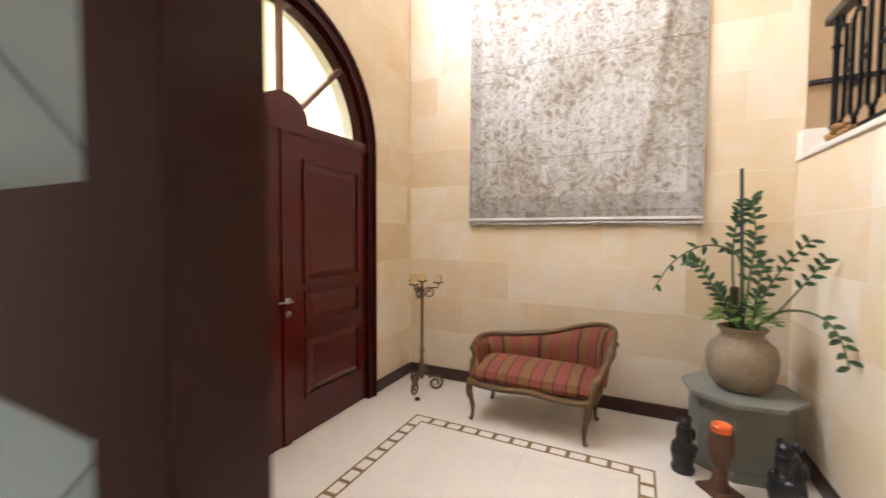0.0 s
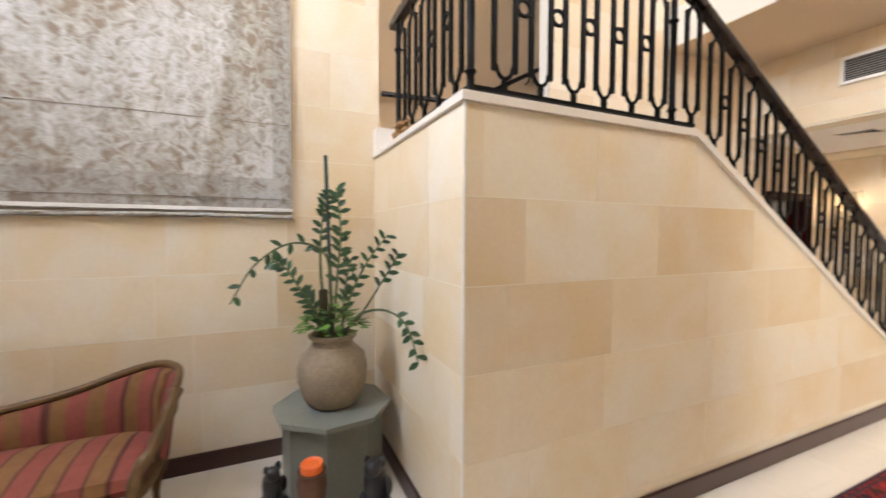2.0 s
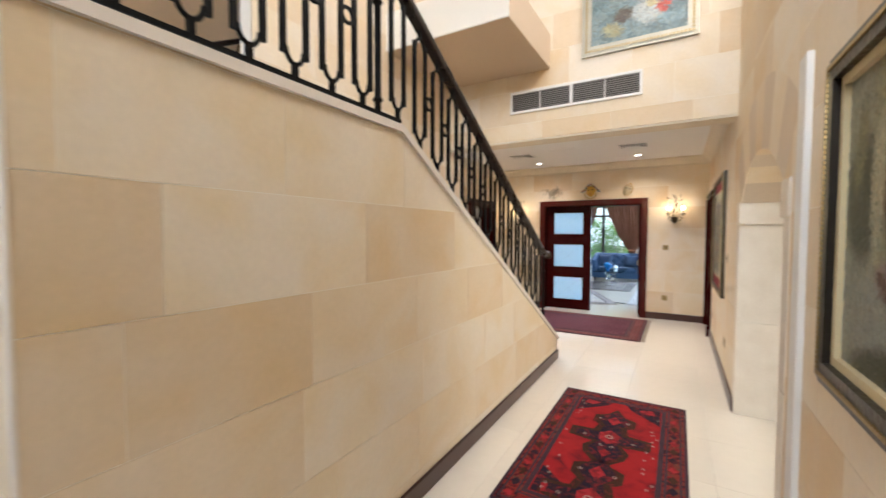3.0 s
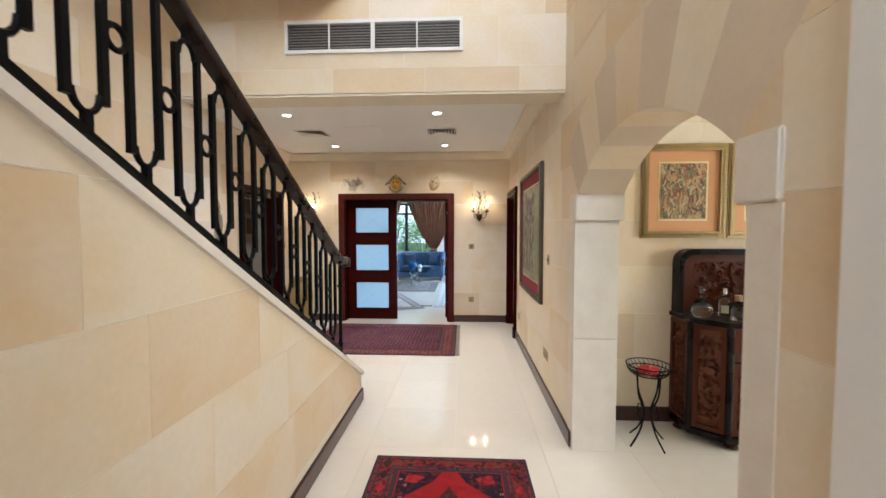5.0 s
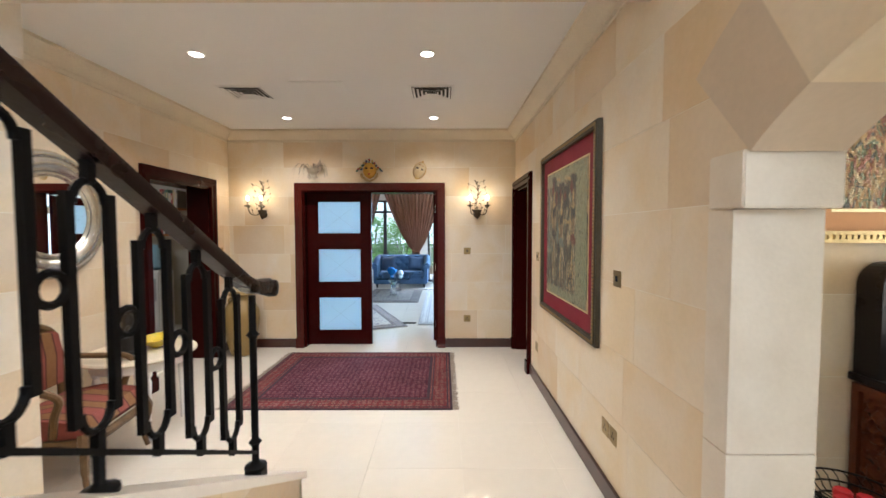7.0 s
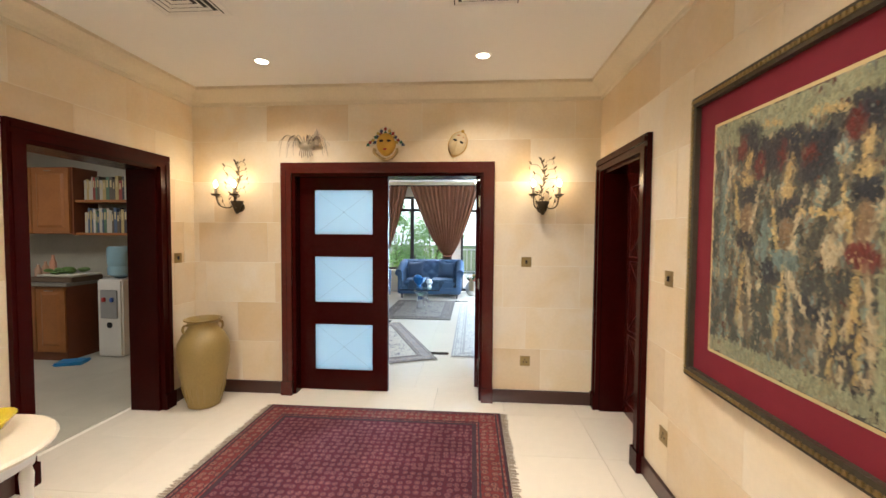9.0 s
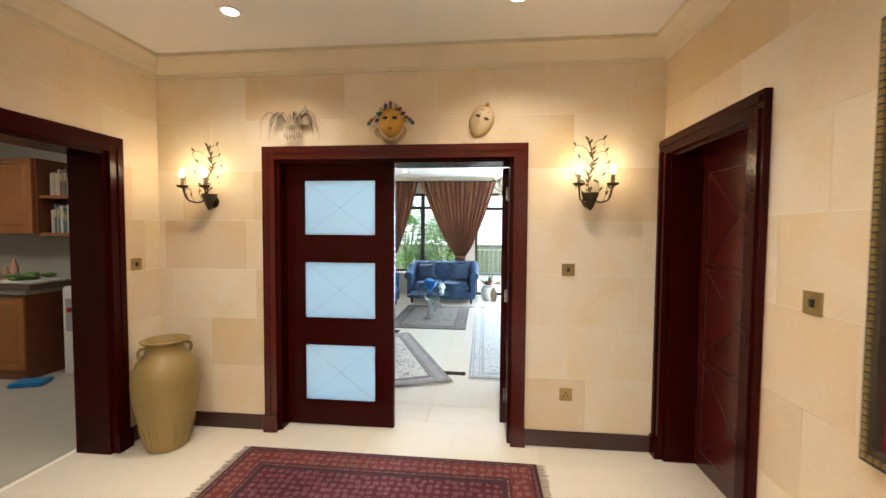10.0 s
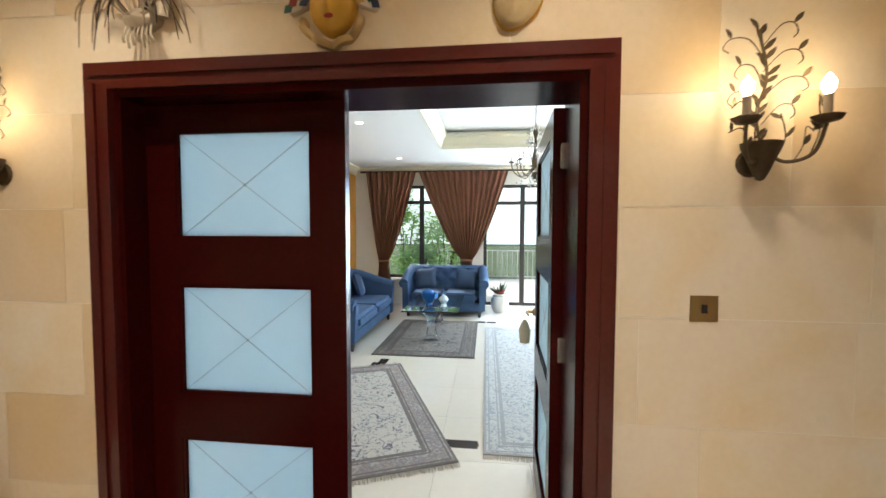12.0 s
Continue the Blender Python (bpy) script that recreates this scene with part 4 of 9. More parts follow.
# border let into the foyer floor
inl = thing("floor_inlay", 0, 0, 0, 0, "brown and cream stone border let into the floor", "floor inlay", kind="structure")
BROWN = mat("brown_inlay", (0.30, 0.20, 0.085), 0.25, var=0.3, fine=30)
X0, X1, Y0_, Y1_ = -1.60, 0.13, 0.75, 2.78


def inlay_rect(o, w):
    for x0, x1, y0, y1 in ((X0 + o, X1 - o, Y1_ - o - w, Y1_ - o), (X0 + o, X1 - o, Y0_ + o, Y0_ + o + w), (X0 + o, X0 + o + w, Y0_ + o + w, Y1_ - o - w), (X1 - o - w, X1 - o, Y0_ + o + w, Y1_ - o - w)):
        part("strip", box(x0, x1, y0, y1, -0.004, 0.002), BROWN, inl)


inlay_rect(0.0, 0.013)
inlay_rect(0.085, 0.013)
bm = box(0, 0.028, 0, 0.072, -0.004, 0.0025)
blk = finish("block", bm, BROWN, inl)
blk.location = (X0 + 0.15, Y1_ - 0.085, 0)
x = X0 + 0.15 + 0.13
while x < X1 - 0.1:
    o = new("block", blk.data)
    o.parent, o.location = inl, (x, Y1_ - 0.085, 0)
    x += 0.13
y = Y0_ + 0.15
while y < Y1_ - 0.1:
    for xx in (X0 + 0.085, X1 - 0.013):
        o = new("block", blk.data)
        o.parent, o.matrix_basis = inl, pose(xx, y, 0, 0, 0, 90)
    y += 0.13

# ---- things in the foyer ----
def pattern(name, c0, c1, c2, scale, rough=0.9, stretch=(1, 1, 1), thr=(0.42, 0.5, 0.58), bump=0.3, metric='vor', dist=1.2):
    """Woven or painted pattern: patches of three colours over a fine weave."""
    m = bpy.data.materials.new(name)
    m.use_nodes = True
    n, l = m.node_tree.nodes, m.node_tree.links
    b = n["Principled BSDF"]
    tc, mp = n.new("ShaderNodeTexCoord"), n.new("ShaderNodeMapping")
    mp.inputs["Scale"].default_value = stretch
    l.new(tc.outputs["Object"], mp.inputs["Vector"])
    a = n.new("ShaderNodeTexNoise")
    a.inputs["Scale"].default_value, a.inputs["Detail"].default_value, a.inputs["Distortion"].default_value = scale, 6, dist
    f = n.new("ShaderNodeTexNoise")
    f.inputs["Scale"].default_value, f.inputs["Detail"].default_value = scale * 11, 3
    l.new(mp.outputs[0], a.inputs["Vector"])
    l.new(mp.outputs[0], f.inputs["Vector"])
    ad = n.new("ShaderNodeMath")
    ad.operation = 'MULTIPLY_ADD'
    ad.inputs[1].default_value = 0.22
    l.new(f.outputs["Fac"], ad.inputs[0])
    l.new(a.outputs["Fac"], ad.inputs[2])
    r = n.new("ShaderNodeValToRGB")
    e = r.color_ramp.elements
    e[0].position, e[0].color = thr[0] + 0.1, (*c0, 1)
    e[1].position, e[1].color = thr[2] + 0.12, (*c2, 1)
    k = e.new(thr[1] + 0.11)
    k.color = (*c1, 1)
    l.new(ad.outputs[0], r.inputs["Fac"])
    l.new(r.outputs["Color"], b.inputs["Base Color"])
    b.inputs["Roughness"].default_value = rough
    b.inputs["Specular IOR Level"].default_value = 0.2
    bp = n.new("ShaderNodeBump")
    bp.inputs["Strength"].default_value, bp.inputs["Distance"].default_value = bump, 0.006
    l.new(f.outputs["Fac"], bp.inputs["Height"])
    l.new(bp.outputs["Normal"], b.inputs["Normal"])
    return m


def medallions(name, ground, motif, line, cells, rough=0.95):
    """A carpet field of small repeated flowers: cells of rings over a mottled ground."""
    m = bpy.data.materials.new(name)
    m.use_nodes = True
    n, l = m.node_tree.nodes, m.node_tree.links
    b = n["Principled BSDF"]
    tc = n.new("ShaderNodeTexCoord")
    v = n.new("ShaderNodeTexVoronoi")
    v.inputs["Scale"].default_value, v.inputs["Randomness"].default_value = cells, 0.35
    l.new(tc.outputs["Object"], v.inputs["Vector"])
    r = n.new("ShaderNodeValToRGB")
    e = r.color_ramp.elements
    r.color_ramp.interpolation = 'LINEAR'
    e[0].position, e[0].color = 0.10, (*line, 1)
    e[1].position, e[1].color = 0.62, (*ground, 1)
    for p, c in ((0.16, motif), (0.26, ground), (0.33, motif), (0.40, line), (0.47, ground)):
        k = e.new(p)
        k.color = (*c, 1)
    l.new(v.outputs["Distance"], r.inputs["Fac"])
    nz = n.new("ShaderNodeTexNoise")
    nz.inputs["Scale"].default_value, nz.inputs["Detail"].default_value = 90, 4
    nb = n.new("ShaderNodeTexNoise")
    nb.inputs["Scale"].default_value, nb.inputs["Detail"].default_value = 3, 3
    l.new(tc.outputs["Object"], nz.inputs["Vector"])
    l.new(tc.outputs["Object"], nb.inputs["Vector"])
    ad = n.new("ShaderNodeMath")
    ad.operation = 'ADD'
    l.new(nz.outputs["Fac"], ad.inputs[0])
    l.new(nb.outputs["Fac"], ad.inputs[1])
    h = n.new("ShaderNodeHueSaturation")
    l.new(ad.outputs[0], h.inputs["Value"])
    l.new(r.outputs["Color"], h.inputs["Color"])
    l.new(h.outputs["Color"], b.inputs["Base Color"])
    b.inputs["Roughness"].default_value = rough
    b.inputs["Specular IOR Level"].default_value = 0.15
    bp = n.new("ShaderNodeBump")
    bp.inputs["Strength"].default_value, bp.inputs["Distance"].default_value = 0.4, 0.004
    l.new(nz.outputs["Fac"], bp.inputs["Height"])
    l.new(bp.outputs["Normal"], b.inputs["Normal"])
    return m


def faded(name, worn, middle, pale, wear):
    """A bleached old carpet: pale washed-out patches, streaks down the warp and small blurred flowers."""
    m = bpy.data.materials.new(name)
    m.use_nodes = True
    n, l = m.node_tree.nodes, m.node_tree.links
    b = n["Principled BSDF"]
    tc = n.new("ShaderNodeTexCoord")
    last = None
    for scale, stretch, amount, detail in ((1.5, (1.3, 1, 0.8), 1.05 * wear, 2), (7, (3.2, 1, 0.35), 0.45, 3), (24, (1, 1, 1), 0.45, 3), (75, (1, 1, 1.6), 0.45, 3)):
        mp, nz, ma = n.new("ShaderNodeMapping"), n.new("ShaderNodeTexNoise"), n.new("ShaderNodeMath")
        mp.inputs["Scale"].default_value = stretch
        nz.inputs["Scale"].default_value, nz.inputs["Detail"].default_value = scale, detail
        ma.operation = 'MULTIPLY_ADD'
        ma.inputs[1].default_value, ma.inputs[2].default_value = amount, -amount / 2 + (0.66 if last is None else 0)
        l.new(tc.outputs["Object"], mp.inputs["Vector"])
        l.new(mp.outputs[0], nz.inputs["Vector"])
        l.new(nz.outputs["Fac"], ma.inputs[0])
        if last is not None:
            ad = n.new("ShaderNodeMath")
            l.new(last, ad.inputs[0])
            l.new(ma.outputs[0], ad.inputs[1])
            last = ad.outputs[0]
        else:
            last = ma.outputs[0]
        fine = nz
    # pale scrolling vines, nearly worn away
    vn, sb, ab, fl = (n.new("ShaderNodeTexNoise"), n.new("ShaderNodeMath"), n.new("ShaderNodeMath"), n.new("ShaderNodeMath"))
    vn.inputs["Scale"].default_value, vn.inputs["Detail"].default_value, vn.inputs["Distortion"].default_value = 15, 1.5, 0.9
    sb.operation, ab.operation, fl.operation = 'SUBTRACT', 'ABSOLUTE', 'MULTIPLY_ADD'
    sb.inputs[1].default_value = 0.5
    fl.inputs[1].default_value = -1.9
    l.new(tc.outputs["Object"], vn.inputs["Vector"])
    l.new(vn.outputs["Fac"], sb.inputs[0])
    l.new(sb.outputs[0], ab.inputs[0])
    l.new(ab.outputs[0], fl.inputs[0])
    l.new(last, fl.inputs[2])
    r = n.new("ShaderNodeValToRGB")
    e = r.color_ramp.elements
    e[0].position, e[0].color = 0.22, (*worn, 1)
    e[1].position, e[1].color = 0.78, (*pale, 1)
    k = e.new(0.52)
    k.color = (*middle, 1)
    l.new(fl.outputs[0], r.inputs["Fac"])
    l.new(r.outputs["Color"], b.inputs["Base Color"])
    b.inputs["Roughness"].default_value = 0.95
    b.inputs["Specular IOR Level"].default_value = 0.15
    bp = n.new("ShaderNodeBump")
    bp.inputs["Strength"].default_value, bp.inputs["Distance"].default_value = 0.35, 0.005
    l.new(fine.outputs["Fac"], bp.inputs["Height"])
    l.new(bp.outputs["Normal"], b.inputs["Normal"])
    return m


def hanging_rug():
    t = thing("hanging_rug", -0.52, 3.605, 1.56, 0, "faded grey and beige oriental rug hung on the stone wall", "rug")
    RUGM = faded("faded_rug", (0.27, 0.22, 0.165), (0.42, 0.39, 0.34), (0.57, 0.555, 0.54), 0.95)
    EDGE = faded("faded_rug_border", (0.24, 0.20, 0.16), (0.35, 0.32, 0.275), (0.45, 0.44, 0.42), 0.7)
    w, h = 0.955, 2.6
    nx, nz = 60, 70

    def off(x, z):
        s = max(0.0, 1 - abs((x - 0.55 - 0.16 * (z - 0.8)) / 0.07)) * (1 if z > 0.12 else 0)
        return -(0.022 + 0.006 * math.sin(7 * x + 2 * z) + 0.005 * math.sin(17 * x) * math.exp(-z) + 0.004 * math.sin(5 * z) + 0.022 * s)

    def sheet(x0, x1, z0, z1, lift):
        bm = bmesh.new()
        g = [[bm.verts.new((x, off(x, z) - lift + 0.0, z)) for x in (x0 + (x1 - x0) * i / nx for i in range(nx + 1))] for z in (z0 + (z1 - z0) * j / nz for j in range(nz + 1))]
        for j in range(nz):
            for i in range(nx):
                bm.faces.new((g[j][i], g[j][i + 1], g[j + 1][i + 1], g[j + 1][i]))
        r = bmesh.ops.extrude_face_region(bm, geom=bm.faces[:])
        bmesh.ops.translate(bm, vec=(0, 0.008, 0), verts=[q for q in r["geom"] if isinstance(q, bmesh.types.BMVert)])
        return bm
    part("rug_field", sheet(-0.84, 0.84, 0.26, h, 0.0015), RUGM, t, "worn pale floral field", True)
    part("rug_border", sheet(-w, w, 0.045, h + 0.01, 0.0), EDGE, t, "slightly darker woven border", True)
    part("hem", sheet(-w, w, 0.05, 0.072, 0.004), WHITE, t, "white hem band", True)
    for z in (0.125, 0.60, 1.44):
        part("band_line", tube([(x, off(x, z) - 0.003, z + 0.004 * math.sin(3 * x)) for x in (-0.94 + 0.094 * i for i in range(21))], 0.0022, 4), mat("line_brown", (0.22, 0.17, 0.12), 0.9), t)
    part("bottom_roll", tube([(x, off(x, 0.02) + 0.0, 0.018 + 0.004 * math.sin(4 * x)) for x in (-w + 2 * w * i / 24 for i in range(25))], 0.024, 8, flat=0.6), EDGE, t)


hanging_rug()

GILT = mat("worn_gilt_wood", (0.19, 0.105, 0.035), 0.5, metal=0.25, var=0.6, scale=12, fine=90, bump=0.4)
ROSE = mat("rose_stripe", (0.27, 0.068, 0.048), 0.9, var=0.25, scale=30, fine=220, bump=0.25)
GOLDST = mat("gold_stripe", (0.24, 0.115, 0.035), 0.85, var=0.3, scale=30, fine=220, bump=0.25)
DARKST = mat("wine_stripe", (0.11, 0.028, 0.018), 0.9, var=0.3, fine=220, bump=0.25)


def stripe_of(x, pitch=0.175):
    k = (x % pitch) / pitch
    return 2 if k < 0.07 or 0.52 < k < 0.59 else (0 if k < 0.52 else 1)


def striped_sheet(rows, thick, xs):
    """A padded sheet: rows(i, x) gives the places for column x; faces coloured by stripes."""
    bm = bmesh.new()
    cols = []
    for x in xs:
        cols.append([bm.verts.new(p) for p in rows(x)])
    for i in range(len(cols) - 1):
        mid = (xs[i] + xs[i + 1]) / 2
        for j in range(len(cols[i]) - 1):
            f = bm.faces.new((cols[i][j], cols[i + 1][j], cols[i + 1][j + 1], cols[i][j + 1]))
            f.material_index = stripe_of(mid)
    for c in (cols[0], cols[-1]):
        bm.faces.new(c)
    return bm


def settee():
    """A small corner sofa: one back that wraps round both ends and rises to a scrolled high end."""
    t = thing("settee", -0.70, 3.16, 0, -1.5, "small carved gilt settee in rose and gold striped fabric", "settee")
    top = spline([(-0.47, -0.19, 0.60), (-0.505, -0.03, 0.605), (-0.46, 0.15, 0.60), (-0.24, 0.225, 0.61), (0.05, 0.235, 0.66), (0.28, 0.225, 0.735), (0.45, 0.17, 0.78), (0.555, 0.05, 0.775), (0.565, -0.06, 0.715)], 8)
    run = [0.0]
    for a, b in zip(top, top[1:]):
        run.append(run[-1] + (Vector((b.x, b.y)) - Vector((a.x, a.y))).length)
    bm = bmesh.new()
    cols = []
    for p in top:
        c = Vector((p.x * 0.90, p.y - 0.045 if p.y > 0.1 else p.y * 0.8, 0))
        pl = 0.012
        cols.append([bm.verts.new(q) for q in ((p.x * 0.91, p.y, 0.36), (c.x * 0.96, c.y, 0.38), (c.x * (1 - pl), c.y - pl, 0.48), (c.x * 0.99, c.y - 0.006, 0.40 + 0.6 * (p.z - 0.40)), (0.5 * (c.x + p.x), 0.5 * (c.y + p.y), p.z - 0.035), (p.x, p.y, p.z - 0.01))])
    for k in range(len(cols) - 1):
        for m in range(5):
            f = bm.faces.new((cols[k][m], cols[k + 1][m], cols[k + 1][m + 1], cols[k][m + 1]))
            f.material_index = stripe_of((run[k] + run[k + 1]) / 2, 0.175)
        bm.faces.new((cols[k][5], cols[k + 1][5], cols[k + 1][0], cols[k][0])).material_index = 2
    for c in (cols[0], cols[-1]):
        bm.faces.new(c)
    part("back_cushion", bm, [ROSE, GOLDST, DARKST], t, "striped wrap-round back cushion", True)
    xs = [-0.455 + 0.90 * i / 90 for i in range(91)]

    def seat_rows(x):
        e = max(0.0, 1 - (x / 0.46) ** 6)
        bow = -0.285 - 0.015 * math.cos(3.2 * x) + 0.03 * max(0, x)
        return [(x, 0.17, 0.34), (x, 0.17, 0.44), (x, 0.04, 0.435 + 0.035 * e), (x, -0.14, 0.43 + 0.03 * e), (x, bow + 0.015, 0.405 + 0.012 * e), (x, bow, 0.37), (x, bow + 0.015, 0.335), (x, 0.17, 0.335)]
    bm = striped_sheet(seat_rows, 0, xs)
    part("seat_cushion", bm, [ROSE, GOLDST, DARKST], t, "plump striped seat", True)
    part("top_rail", tube(top, 0.019, 8), GILT, t, "carved gilt rail", True)
    high = spline([(0.565, -0.06, 0.715), (0.545, -0.11, 0.63), (0.50, -0.18, 0.50), (0.45, -0.235, 0.42), (0.435, -0.27, 0.33)], 6)
    low = spline([(-0.47, -0.19, 0.60), (-0.475, -0.225, 0.57), (-0.455, -0.225, 0.52), (-0.465, -0.25, 0.42), (-0.455, -0.275, 0.33)], 6)
    for c, r in ((high, 0.029), (low, 0.022)):
        part("arm_post", tube(c, [r * (1 + 0.16 * math.sin(1.3 * k)) for k in range(len(c))], 8), GILT, t, "carved front post", True)
    part("seat_rail", tube(spline([(-0.45, 0.17, 0.335), (-0.475, 0.0, 0.325), (-0.455, -0.285, 0.315), (-0.22, -0.30, 0.302), (0.0, -0.30, 0.32), (0.22, -0.29, 0.302), (0.43, -0.27, 0.315), (0.47, 0.0, 0.325), (0.44, 0.17, 0.335)], 5), 0.024, 8), GILT, t, "carved seat rail", True)
    for x, y, s, b in ((-0.45, -0.27, -1, -1), (0.40, -0.262, 1, -1), (-0.44, 0.16, -1, 1), (0.42, 0.16, 1, 1)):
        part("leg", tube(spline([(x + s * 0.01, y, 0.33), (x + s * 0.025, y + b * 0.02, 0.25), (x + s * 0.0, y + b * 0.005, 0.13), (x + s * 0.0, y + b * 0.008, 0.04), (x + s * 0.015, y + b * 0.02, 0.012)], 5), [0.033] * 4 + [0.027] * 4 + [0.019] * 4 + [0.015] * 5 + [0.018] * 4, 8), GILT, t, "", True)


settee()


def scroll(cx, cz, r0, r1, turns, start, ang, n=26):
    """A flat spiral in the upright plane that leaves the z axis at ang."""
    ca, sa = math.cos(ang), math.sin(ang)
    out = []
    for i in range(n + 1):
        k = i / n
        a = start + turns * 2 * math.pi * k
        r = r0 + (r1 - r0) * k
        u, z = cx + r * math.cos(a), cz + r * math.sin(a)
        out.append((u * ca, u * sa, z))
    return out


def candle_stand():
    t = thing("candle_stand", -1.80, 3.22, 0, 0, "tall worn wrought iron candle stand with cream candles", "candle stand")
    RUST = mat("rusty_gilt_iron", (0.20, 0.14, 0.075), 0.6, metal=0.4, var=0.5, scale=14, fine=90, bump=0.4)
    part("stem", lathe([(0.012, 0.12), (0.03, 0.16), (0.032, 0.24), (0.018, 0.30), (0.014, 0.36), (0.026, 0.39), (0.014, 0.42), (0.013, 0.88), (0.02, 0.93), (0.013, 0.97), (0.012, 1.03)], 10), RUST, t, "", True)
    for i in range(3):
        a = 2 * math.pi * i / 3 + 0.55
        part("foot_scroll", tube([(0.015 * math.cos(a), 0.015 * math.sin(a), 0.26)] + scroll(0.13, 0.075, 0.075, 0.022, -1.5, 2.4, a), 0.011, 6), RUST, t, "", True)
        part("arm_scroll", tube(scroll(0.065, 0.93, 0.055, 0.018, -1.4, 3.1, a), 0.007, 6), RUST, t, "", True)
        part("arm", tube(spline([(0, 0, 0.88), (0.07 * math.cos(a), 0.07 * math.sin(a), 0.97), (0.145 * math.cos(a), 0.145 * math.sin(a), 0.98), (0.15 * math.cos(a), 0.15 * math.sin(a), 1.015)], 5), 0.007, 6), RUST, t, "", True)
    WAX = mat("cream_wax", (0.72, 0.52, 0.25), 0.5, var=0.1)
    for i in range(4):
        a = 2 * math.pi * i / 3 + 0.55
        x, y = (0, 0) if i == 3 else (0.15 * math.cos(a), 0.15 * math.sin(a))
        z = 1.03 if i == 3 else 1.015
        part("drip_pan", lathe([(0.012, 0.0), (0.045, 0.008), (0.05, 0.018), (0.0, 0.016)], 14, None, Matrix.Translation((x, y, z))), RUST, t, "", True)
        part("candle", lathe([(0.034, 0.0), (0.035, 0.062), (0.03, 0.068), (0.0, 0.06)], 16, None, Matrix.Translation((x, y, z + 0.017))), WAX, t, "cream pillar candle", True)


candle_stand()

PEDM = mat("grey_green_stone", (0.20, 0.20, 0.155), 0.4, var=0.3, scale=5, fine=60, bump=0.15)
PEDT = mat("grey_green_top", (0.24, 0.25, 0.21), 0.3, var=0.25, scale=6, fine=60)


def octagon(r, z0, z1, bm=None, rot=math.pi / 8):
    return prism([(r * math.cos(rot + math.pi / 4 * i), r * math.sin(rot + math.pi / 4 * i)) for i in range(8)], lambda u, v, d: (u, v, d), z0, z1, bm)


def pedestal():
    t = thing("pedestal", 0.62, 3.15, 0, 8, "octagonal grey-green stone pedestal under the plant pot", "pedestal")
    part("base", octagon(0.305, 0.0, 0.05), PEDM, t)
    part("body", octagon(0.285, 0.05, 0.445), PEDM, t)
    part("moulding", octagon(0.30, 0.445, 0.462), PEDM, t)
    part("top", octagon(0.335, 0.462, 0.488), PEDT, t, "flat honed stone top")


pedestal()
LEAF = mat("glossy_leaf", (0.035, 0.095, 0.03), 0.35, var=0.4, scale=9, fine=40, rand=0.5)
STEMG = mat("plant_stem", (0.10, 0.13, 0.05), 0.6, var=0.3)


def leaf_mesh(bm, base, way, up, length, width):
    """A pointed oval leaf, folded along its rib."""
    way, up = Vector(way).normalized(), Vector(up)
    s = way.cross(up)
    s = s.normalized() if s.length > 1e-4 else Vector((1, 0, 0))
    u = s.cross(way)
    base = Vector(base)
    ks = (0, 0.22, 0.5, 0.78, 1.0)
    ws = (0.06, 0.75, 1.0, 0.65, 0.0)
    mid = [bm.verts.new(base + way * length * k - u * length * 0.10 * k * k) for k in ks]
    for sg in (-1, 1):
        ed = [bm.verts.new(base + way * length * k + s * sg * width * 0.5 * w + u * width * 0.12 * w - u * length * 0.10 * k * k) for k, w in zip(ks, ws)]
        for i in range(4):
            q = (mid[i], mid[i + 1], ed[i + 1], ed[i])
            bm.faces.new(q if sg > 0 else q[::-1])


